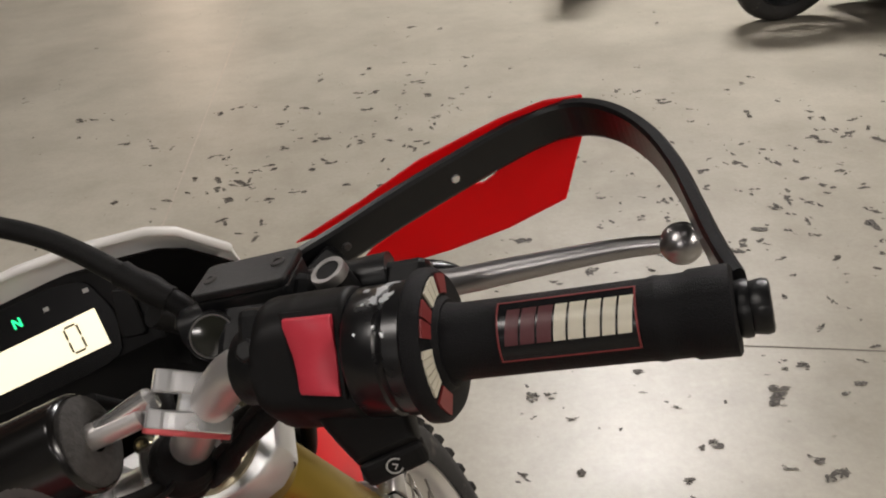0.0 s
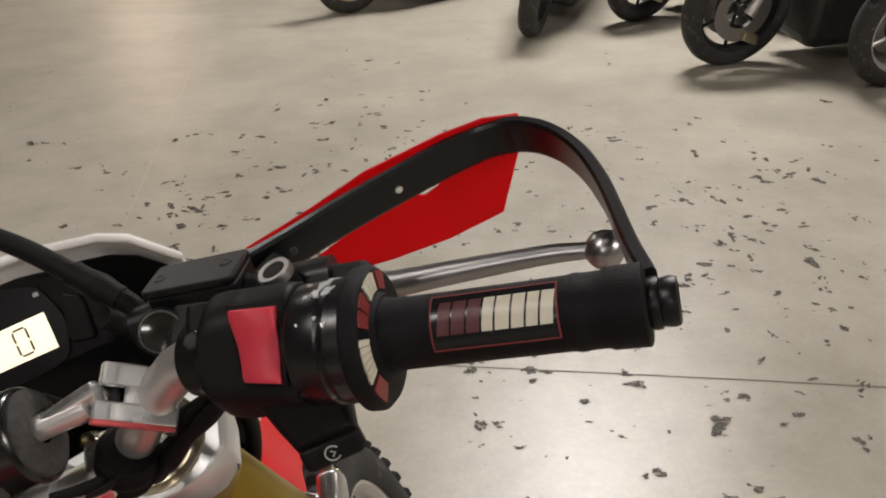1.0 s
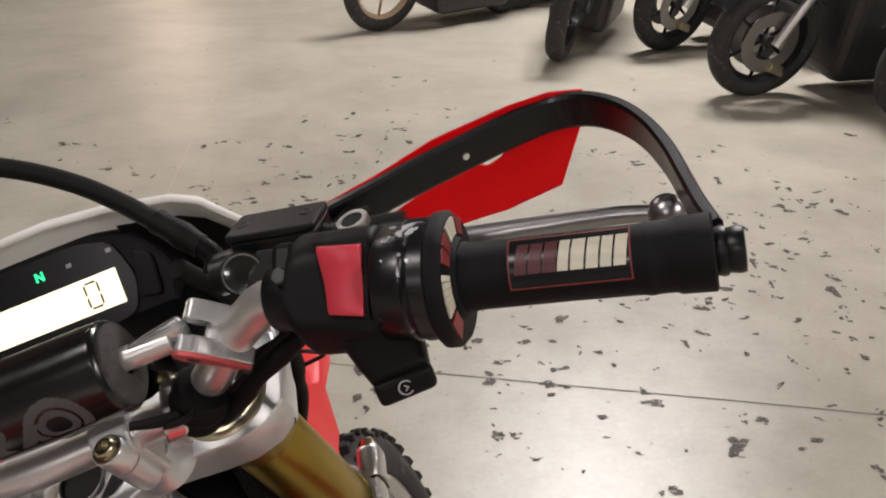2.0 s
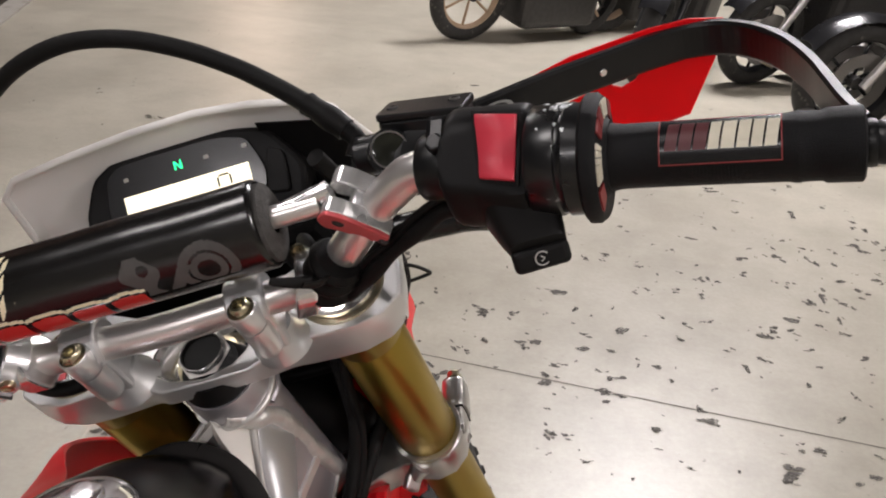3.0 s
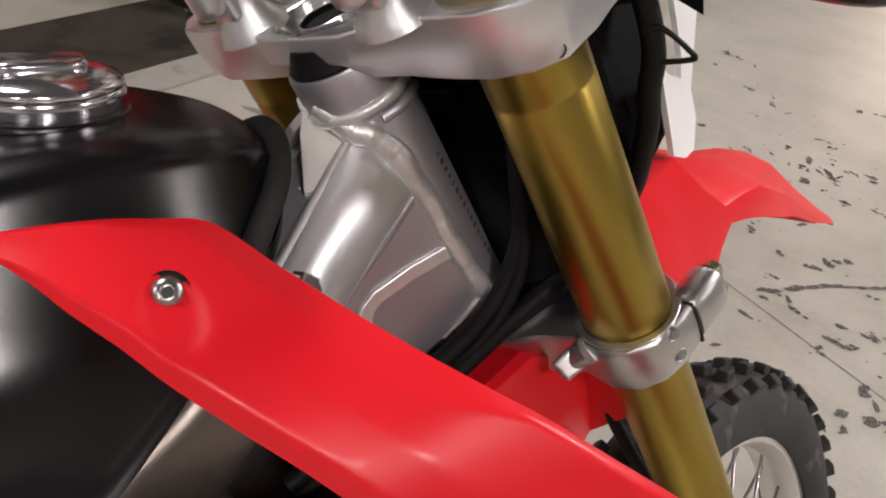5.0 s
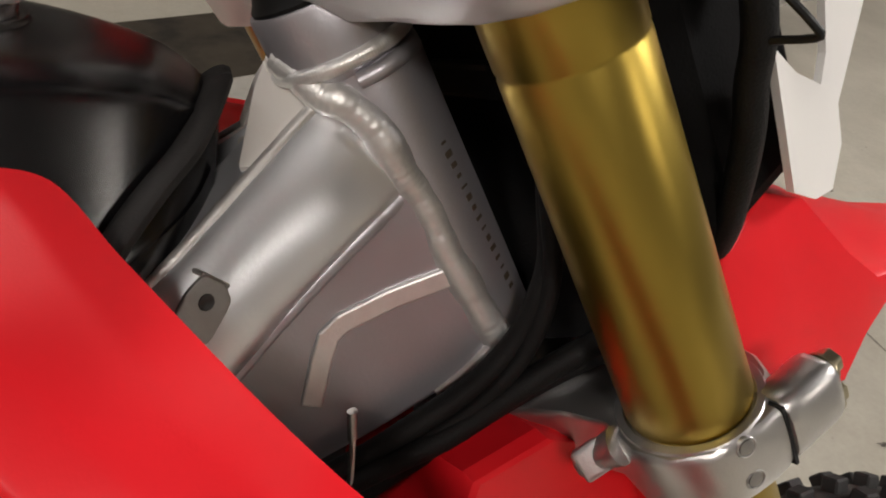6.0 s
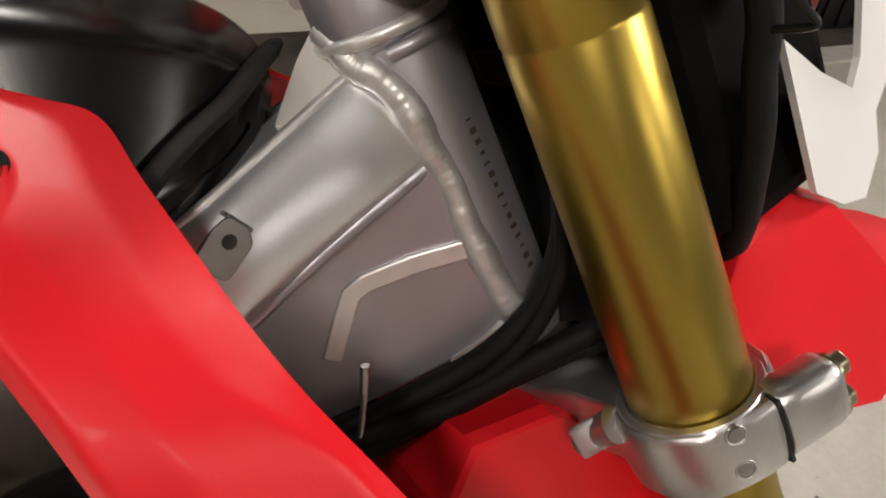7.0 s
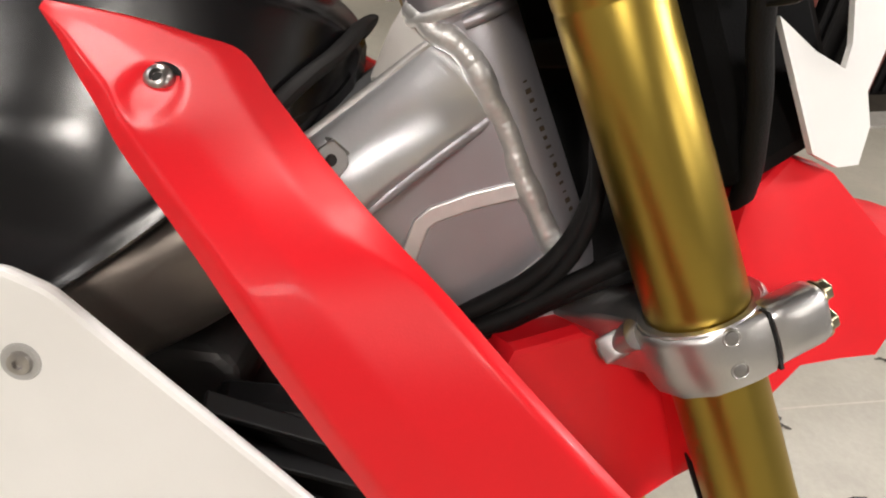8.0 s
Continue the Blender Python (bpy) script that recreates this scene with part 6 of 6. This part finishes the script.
def cables(bike):
    S, B = STEER, CHASSIS
    hose = [(0.146, 0.062, 0.034), (0.150, 0.070, 0.040), (0.139, 0.082, 0.050), (0.121, 0.101, 0.0575), (0.100, 0.124, 0.062), (0.078, 0.143, 0.069), (0.048, 0.160, 0.081), (0.010, 0.174, 0.093), (-0.035, 0.185, 0.096), (-0.085, 0.190, 0.083), (-0.130, 0.186, 0.055), (-0.162, 0.172, 0.018), (-0.172, 0.152, -0.020), (-0.160, 0.130, -0.055), (-0.13, 0.11, -0.10)]
    h = part("brake_line", tube(hose, 0.0062, 14, 6), RUBBER, bike, "thick black brake hose", S)
    part("torn_tape", tube([(0.125, 0.097, 0.0565), (0.137, 0.084, 0.051), (0.145, 0.076, 0.045)], lambda u: 0.0078 - 0.0006 * math.sin(9 * u), 14, 5), RUBBER, h, "", S)
    part("banjo", lathe([(0.0, 0.006), (0.007, 0.006), (0.0075, -0.008), (0.0, -0.008)], aim((0.150, 0.062, 0.030), (0.2, -0.5, 0.8)), 18), BLACK_METAL, h, "", S)
    # loom wrapped to the bar with black ties
    loom = [(0.215, -0.012, 0.040), (0.196, -0.004, 0.036), (0.176, -0.004, 0.026), (0.154, -0.004, 0.012), (0.134, -0.002, -0.006), (0.116, 0.004, -0.022), (0.102, 0.030, -0.030), (0.086, 0.070, -0.036), (0.070, 0.105, -0.07)]
    part("switch_loom", tube(loom, lambda u: 0.0050 + 0.0006 * math.sin(31 * u), 14, 6), RUBBER, bike, "black taped wiring loom", S)
    part("switch_wire", tube([(x + 0.002, y + 0.004, z + 0.0075 - 0.004 * math.sin(3 * k)) for k, (x, y, z) in enumerate(loom[:7])], 0.0024, 10, 6), RUBBER, bike, "", S)
    part("throttle_cable", tube([(0.205, 0.004, 0.036), (0.180, 0.010, 0.020), (0.150, 0.016, 0.004), (0.128, 0.030, -0.030), (0.11, 0.055, -0.10), (0.06, 0.060, -0.16)], 0.0038, 10, 6), RUBBER, bike, "", S)
    tape = part("tape_wrap", tube([(0.106, 0.008, -0.012), (0.112, 0.006, -0.003), (0.118, 0.005, 0.006), (0.124, 0.004, 0.013)], lambda u: 0.0160 + 0.0016 * math.sin(17 * u), 18, 6), RUBBER, bike, "black tape wound round bar and wires", S)
    for p, d in (((0.110, -0.006, 0.010), (-0.020, -0.008, 0.016)), ((0.116, -0.008, 0.012), (-0.008, -0.012, 0.010))):
        p, d = V(p), V(d)
        part("loose_end", tube([p, p + d * 0.6, p + d + V((-0.003, 0, 0.004))], lambda u: 0.0046 - 0.0022 * u, 10, 4, squash=0.35), RUBBER, tape, "", S)
    # left bar: tape and cables
    part("bar_tape", mirrored(tube([(0.1145, 0.008, 0.0065), (0.1165, 0.0065, 0.0105), (0.1190, 0.005, 0.0155)], lambda u: 0.0150 - 0.0016 * math.sin(7 * u), 16, 4)), RUBBER, bike, "black tape round the bar", S)
    AM = aim((-0.1065, 0.009, -0.003), (-0.55, -0.10, 0.82), (0, -1, -0.1))
    band = part("bar_band", lathe([(0.0112, -0.0080), (0.0180, -0.0080), (0.0190, -0.0070), (0.0190, 0.0070), (0.0180, 0.0080), (0.0112, 0.0080)], AM, 36), ALU_CLAMP, bike, "polished band clamp with a slit", S)
    part("lower_half", prism(rounded([(-0.004, -0.0175), (0.018, -0.0175), (0.020, -0.004), (0.016, 0.000), (-0.004, 0.000)], 0.2, 3), -0.0068, 0.0068, AM @ Matrix.Translation((0.0, -0.003, 0.0)), 0.0014), ALU_CLAMP, band, "", S)
    part("slit", block((0.0030, 0.0012, 0.0150), AM @ Matrix.Translation((0.0195, -0.0075, 0.0)), 0), DARK, band, "", S)
    BM = AM @ pose(0.0180, 0.0045, 0.0, 0, 90, 0)
    part("bolt", lathe([(0.0, 0.0010), (0.0022, 0.0010), (0.0026, 0.0028), (0.0044, 0.0026), (0.0050, 0.0006), (0.0050, -0.001)], BM, 20), ZINC, band, "zinc bolt head", S)
    part("clutch_cable", tube([(-0.215, 0.022, 0.046), (-0.175, 0.026, 0.020), (-0.135, 0.030, -0.006), (-0.095, 0.034, -0.026), (-0.060, 0.040, -0.040), (-0.045, 0.060, -0.075)], 0.0034, 10, 6), RUBBER, bike, "", S)
    part("left_loom", tube([(-0.190, 0.0, 0.075), (-0.180, -0.004, 0.058), (-0.178, -0.006, 0.045), (-0.174, -0.006, 0.030), (-0.165, -0.006, 0.014), (-0.148, -0.003, 0.003), (-0.128, 0.004, -0.010), (-0.110, 0.008, -0.025), (-0.088, 0.002, -0.036), (-0.060, 0.012, -0.045)], 0.0052, 12, 6), RUBBER, bike, "black hose under the bar", S)
    # hoses that pass the head tube
    for pts, r in (([(0.040, 0.108, -0.060), (0.041, 0.116, -0.097), (0.041, 0.121, -0.120), (0.041, 0.120, -0.140), (0.040, 0.114, -0.163), (0.040, 0.098, -0.187), (0.040, 0.072, -0.210), (0.040, 0.045, -0.231), (0.045, -0.02, -0.27)], 0.0058), ([(0.050, 0.100, -0.050), (0.046, 0.112, -0.090), (0.046, 0.122, -0.130), (0.045, 0.118, -0.165), (0.044, 0.100, -0.195), (0.043, 0.07, -0.222), (0.043, 0.03, -0.25)], 0.0042), ([(0.030, 0.20, -0.14), (0.045, 0.165, -0.150), (0.046, 0.148, -0.161), (0.045, 0.123, -0.181), (0.045, 0.087, -0.212), (0.045, 0.050, -0.234), (0.05, -0.02, -0.28)], 0.0060), ([(0.028, 0.20, -0.16), (0.040, 0.150, -0.172), (0.040, 0.118, -0.193), (0.040, 0.08, -0.224), (0.045, 0.03, -0.26)], 0.0055)):
        part("coolant_hose", tube(pts, r, 12, 5), RUBBER, bike, "black hose", B)
    wire = part("wire_end", tube([(0.049, 0.0428, -0.195), (0.049, 0.0447, -0.214), (0.049, 0.0458, -0.245)], 0.0015, 8, 3), STEEL, bike, "", B)
    part("ferrule", tube([(0.049, 0.0427, -0.1945), (0.049, 0.0428, -0.1955), (0.049, 0.0441, -0.2075), (0.049, 0.0442, -0.2085)], lambda u: 0.0024 - 0.0010 * (abs(u - 0.5) * 2) ** 6, 12, 4), STEEL, wire, "", B)
    part("drain_pipe", tube([(0.030, 0.070, -0.215), (0.032, 0.080, -0.232), (0.032, 0.085, -0.241)], 0.0042, 12, 3), STEEL, bike, "", B)


def rear_end(bike):
    """Rear wheel, swingarm, tail and the stand on which the machine leans."""
    B = CHASSIS
    C, R = V((0, -0.98, -0.706)), 0.325
    ax = aim(C, (1, 0, 0), (0, 0, 1))
    tyre = part("rear_tyre", lathe([(0.228, -0.036), (0.248, -0.050), (0.282, -0.052), (0.306, -0.042), (0.316, -0.020), (0.317, 0.0), (0.316, 0.020), (0.306, 0.042), (0.282, 0.052), (0.248, 0.050), (0.228, 0.036)], ax, 72), TYRE, bike, "knobbly black rear tyre", B)
    lug = block((0.014, 0.022, 0.017), None, 0.0015, seg=1)
    me = bpy.data.meshes.new("knob")
    lug.to_mesh(me)
    lug.free()
    me.materials.append(TYRE)
    for k in range(38):
        for j, (w, r, tilt) in enumerate(((-0.040, 0.309, -42), (-0.014, 0.319, -6), (0.014, 0.319, 6), (0.040, 0.309, 42))):
            ob = new("knob", me)
            ob.parent = tyre
            ob.matrix_basis = ax @ Matrix.Rotation(2 * math.pi * (k + (0.5 if j in (1, 2) else 0.0)) / 38, 4, "Z") @ Matrix.Translation((r, 0, w)) @ Matrix.Rotation(radians(-tilt), 4, "Y")
    part("rear_rim", lathe([(0.220, -0.030), (0.240, -0.032), (0.242, -0.026), (0.222, -0.012), (0.222, 0.012), (0.242, 0.026), (0.240, 0.032), (0.220, 0.030), (0.210, 0.012), (0.210, -0.012)], ax, 60), ALU_BAR, bike, "pale aluminium rim", B)
    hub = part("rear_hub", lathe([(0.0, -0.060), (0.040, -0.060), (0.040, -0.040), (0.026, -0.034), (0.026, 0.034), (0.040, 0.040), (0.040, 0.060), (0.0, 0.060)], ax, 24), ALU_CAST, bike, "", B)
    for k in range(32):
        a = 2 * math.pi * k / 32
        w = 0.038 if k % 2 else -0.038
        b = a + (0.35 if (k // 2) % 2 else -0.35)
        part("spoke", tube([ax @ V((0.036 * math.cos(b), 0.036 * math.sin(b), w)), ax @ V((0.216 * math.cos(a), 0.216 * math.sin(a), w * 0.15))], 0.0020, 6, 1), STEEL, hub, "", B)
    part("sprocket", lathe([(0.060, -0.072), (0.098, -0.072), (0.098, -0.067), (0.060, -0.067)], ax, 44), STEEL_DULL, bike, "", B)
    for s in (-1, 1):
        part("swingarm", box_tube([(s * 0.060, -0.40, -0.600), (s * 0.085, -0.60, -0.640), (s * 0.088, -1.00, -0.708)], (1, 0, 0), 0.026, lambda u: 0.070 - 0.025 * u), ALU_CAST, bike, "cast silver swingarm", B)
        part("subframe", tube([(s * 0.075, -0.24, -0.24), (s * 0.080, -0.50, -0.24), (s * 0.075, -0.80, -0.19)], 0.012, 12, 3), BLACK_METAL, bike, "", B)
    rows = []
    for y, w, z in ((-0.60, 0.105, -0.165), (-0.74, 0.098, -0.150), (-0.90, 0.085, -0.135), (-1.06, 0.070, -0.135), (-1.20, 0.050, -0.155)):
        rows.append([(-w, y, z - 0.045), (-w * 0.85, y, z - 0.008), (0, y, z), (w * 0.85, y, z - 0.008), (w, y, z - 0.045)])
    part("rear_fender", sheet(rows, 0.004), WHITE, bike, "white rear fender", B)
    part("exhaust", tube([(0.10, -0.30, -0.42), (0.135, -0.55, -0.36), (0.130, -0.95, -0.22)], lambda u: 0.026 + 0.022 * min(1, u * 2), 18, 5), STEEL, bike, "", B)
    part("side_stand", tube([(-0.10, -0.30, -0.66), (-0.17, -0.34, -0.84), (-0.225, -0.36, -0.985)], 0.011, 12, 3), BLACK_METAL, bike, "", B)


# ---- other machines and the rack ----
def parked_bike(place, turn, look_):
    """A parked machine of which the lower front is seen."""
    body, rim_mat, tyre_w, R, disc = look_
    bike = thing("parked_motorcycle", body, "motorcycle", place, "parked motorcycles")
    W = Matrix.Translation(place) @ pose(0, 0, 0, 0, -9, turn)
    ax = W @ aim((0, 0, R), (1, 0, 0), (0, 0, 1))
    w = tyre_w
    part("front_tyre", lathe([(R * 0.72, -w * 0.7), (R * 0.80, -w), (R * 0.92, -w * 0.9), (R * 0.98, -w * 0.5), (R, 0), (R * 0.98, w * 0.5), (R * 0.92, w * 0.9), (R * 0.80, w), (R * 0.72, w * 0.7)], None, 56), TYRE, bike, "", ax)
    part("rim", lathe([(R * 0.70, -w * 0.7), (R * 0.745, -w * 0.7), (R * 0.74, -w * 0.4), (R * 0.68, 0), (R * 0.74, w * 0.4), (R * 0.745, w * 0.7), (R * 0.70, w * 0.7), (R * 0.64, 0)], None, 48), rim_mat, bike, "", ax)
    hub = part("hub", lathe([(0, -0.05), (0.035, -0.05), (0.035, 0.05), (0, 0.05)], None, 20), DARK, bike, "", ax)
    for k in range(6):
        a = math.pi / 3 * k
        part("spoke", tube([(0.03 * math.cos(a), 0.03 * math.sin(a), 0), (R * 0.68 * math.cos(a + 0.1), R * 0.68 * math.sin(a + 0.1), 0)], 0.010, 8, 1), rim_mat, hub, "", ax)
    if disc:
        for s in (-1, 1):
            part("brake_disc", lathe([(R * 0.30, s * w * 0.9), (R * 0.52, s * w * 0.9), (R * 0.52, s * (w * 0.9 + 0.005)), (R * 0.30, s * (w * 0.9 + 0.005))], None, 40), STEEL_DULL, bike, "", ax)
            part("caliper", block((0.05, 0.11, 0.045), pose(-R * 0.45, R * 0.20, s * (w * 0.9 + 0.02), 0, 0, 20), 0.008), ZINC if s < 0 else DARK, bike, "", ax)
    for s in (-1, 1):
        part("fork_leg", tube([(s * (w + 0.045), 0.0, R), (s * (w + 0.045), -0.14, R + 0.27), (s * (w + 0.045), -0.28, R + 0.54)], 0.026, 16, 1), ALU_BAR if disc else BLACK_METAL, bike, "", W)
    rows = []
    for k in range(9):
        a = radians(35 + 14 * k)
        rows.append([(x, 0.03 + (R + 0.035) * math.cos(a) * -1 + 0.0, R + (R + 0.035) * math.sin(a) - 0.02 * (abs(x) / (w + 0.02)) ** 2) for x in (-w - 0.02, -w * 0.5, 0, w * 0.5, w + 0.02)])
    part("front_fender", sheet(rows, 0.004), BLACK_GLOSS, bike, "", W)
    part("engine", block((0.42, 0.74, 0.74), pose(0, -0.74, 0.49), 0.07, seg=3), DARK, bike, "", W)
    part("body", prism(rounded([(-0.22, 0.62), (-0.45, 1.0), (-0.80, 1.02), (-1.6, 0.92), (-1.5, 0.74), (-0.7, 0.62)], 0.25, 4), -0.15, 0.15, Matrix(((0, 0, 1, 0), (1, 0, 0, 0), (0, 1, 0, 0), (0, 0, 0, 1))), 0.04), BLACK_GLOSS, bike, "", W)
    part("exhaust", tube([(0.06, -0.52, 0.62), (0.08, -0.42, 0.40), (0.10, -0.55, 0.22), (0.14, -0.9, 0.20), (0.18, -1.5, 0.40)], 0.022, 12, 5), STEEL, bike, "", W)
    rear = W @ aim((0, -1.42, R), (1, 0, 0), (0, 0, 1))
    part("rear_tyre", lathe([(R * 0.70, -w * 0.8), (R * 0.80, -w * 1.2), (R * 0.95, -w * 0.9), (R, 0), (R * 0.95, w * 0.9), (R * 0.80, w * 1.2), (R * 0.70, w * 0.8)], None, 40), TYRE, bike, "", rear)
    part("rear_rim", lathe([(R * 0.66, -w * 0.8), (R * 0.72, -w * 0.8), (R * 0.66, 0), (R * 0.72, w * 0.8), (R * 0.66, w * 0.8), (R * 0.60, 0)], None, 40), rim_mat, bike, "", rear)


def parked_row():
    parked_bike((-0.20, 6.25, 0), 128, ("dusty parked dirt bike with a tan rimmed wheel", TAN, 0.042, 0.34, False))
    parked_bike((0.98, 5.45, 0), 158, ("parked black motorcycle with a dark front wheel", BLACK_METAL, 0.060, 0.335, False))
    parked_bike((1.97, 4.68, 0), 104, ("parked black street motorcycle with brass brake discs", BLACK_METAL, 0.060, 0.335, True))
    parked_bike((1.75, 5.75, 0), 120, ("parked black motorcycle close behind another one", BLACK_METAL, 0.060, 0.33, True))
    parked_bike((2.75, 5.55, 0), 112, ("parked black motorcycle in the second row", BLACK_METAL, 0.060, 0.33, True))
    parked_bike((0.75, 6.95, 0), 140, ("dark parked motorcycle far back in the row", BLACK_METAL, 0.055, 0.33, False))
    parked_bike((2.68, 4.20, 0), 100, ("parked street motorcycle with a polished silver rim", ALU_BAR, 0.060, 0.32, True))


def lane():
    """A pale kerb strip and the dirty lane behind it, darkened for the rack's shade."""
    a = V((-2.204, 1.00, 0))
    t = V((-0.25, 0.968, 0)).normalized()
    s = V((-t.y, t.x, 0))
    for name, v0, v1, h, mat, label in (("kerb", -0.145, 0.0, 0.014, KERB, "low white painted kerb strip on the floor"), ("lane", 0.0, 0.52, 0.004, SHADED_DIRT, "dirty brown lane of floor, darkened for the shade of the rack")):
        p = a + t * 2.9 + s * ((v0 + v1) / 2)
        m = Matrix(((t.x, s.x, 0, p.x), (t.y, s.y, 0, p.y), (0, 0, 1, h / 2 - 0.001), (0, 0, 0, 1)))
        single(name, block((9.0, v1 - v0, h), None, 0.003), mat, label, "kerb" if name == "kerb" else "floor", kind="structure", place=m)


def rack():
    """Pallet rack by the floor edge, with dark goods on its lowest level."""
    a = V((-2.204, 1.00, 0))
    t = V((-0.25, 0.968, 0)).normalized()
    s = V((-t.y, t.x, 0))
    r = thing("pallet_rack", "orange steel pallet rack holding dark goods", "rack", tuple(a))

    def post(u, v, mat, h=2.6, w=0.08):
        p = a + t * u + s * v
        m = Matrix(((t.x, s.x, 0, p.x), (t.y, s.y, 0, p.y), (0, 0, 1, h / 2), (0, 0, 0, 1)))
        part("post", block((w, w * 0.8, h), m, 0.004), mat, r, "", Matrix())
        return p

    for u, v in ((1.11, 0.06), (1.68, 0.06), (2.28, 0.06), (3.3, 0.06), (4.6, 0.06), (1.11, 1.15), (2.28, 1.15), (3.3, 1.15), (4.6, 1.15)):
        post(u, v, RACK_ORANGE, 2.6, 0.085)
    post(1.44, 0.06, RACK_WHITE, 2.4, 0.11)
    post(0.98, 0.10, RACK_WHITE, 1.2, 0.04)
    for z in (1.35, 2.4):
        for v in (0.20, 1.15):
            p = a + t * 2.9 + s * v
            m = Matrix(((t.x, s.x, 0, p.x), (t.y, s.y, 0, p.y), (0, 0, 1, z), (0, 0, 0, 1)))
            part("beam", block((3.6, 0.05, 0.11), m, 0.004), RACK_ORANGE, r, "", Matrix())
    # unseen decks, added to keep lamp light off the posts and crates below
    for z in (1.42, 2.47):
        for q in range(6):
            p = a + t * 2.9 + s * (0.16 + 0.205 * q)
            m = Matrix(((t.x, s.x, 0, p.x), (t.y, s.y, 0, p.y), (0, 0, 1, z), (0, 0, 0, 1)))
            part("unseen_shade_deck", block((3.9, 0.19, 0.03), m, 0.003), TAN, r, "", Matrix())
    rng = random.Random(9)
    for k in range(7):
        u, h = 1.10 + k * 0.60, rng.uniform(0.45, 0.95)
        p = a + t * u + s * 0.56
        crate = thing("crate", "dark plastic crate of goods in the rack", "crate", tuple(p), "crates in the rack")
        W = Matrix(((t.x, s.x, 0, p.x), (t.y, s.y, 0, p.y), (0, 0, 1, 0.0), (0, 0, 0, 1)))
        part("tub", block((0.54, 0.72, h), pose(0, 0, h / 2), 0.02), BLACK_PLASTIC, crate, "", W)
        for q in range(4):
            part("rib", block((0.03, 0.02, h * 0.9), pose(-0.21 + 0.14 * q, -0.366, h / 2), 0.004), BLACK_PLASTIC, crate, "", W)
        part("rim", block((0.56, 0.74, 0.03), pose(0, 0, h), 0.008), DARK, crate, "", W)
        for q in range(3):
            y0 = rng.uniform(-0.25, 0.25)
            part("hose", tube([(-0.24, y0, h + 0.02), (rng.uniform(-0.1, 0.1), y0 + rng.uniform(-0.1, 0.1), h + rng.uniform(0.05, 0.14)), (0.24, y0 + rng.uniform(-0.1, 0.1), h + 0.02)], 0.016, 10, 4), RUBBER if q else TAN, crate, "", W)
    p = a + t * 2.9 + s * 1.35
    m = Matrix(((t.x, s.x, 0, p.x), (t.y, s.y, 0, p.y), (0, 0, 1, 1.3), (0, 0, 0, 1)))
    part("back_sheet", block((4.4, 0.03, 2.6), m, 0.004), DARK, r, "", Matrix())


hall()
floor_joints()
scuffs()
motorcycle()
parked_row()
lane()
rack()
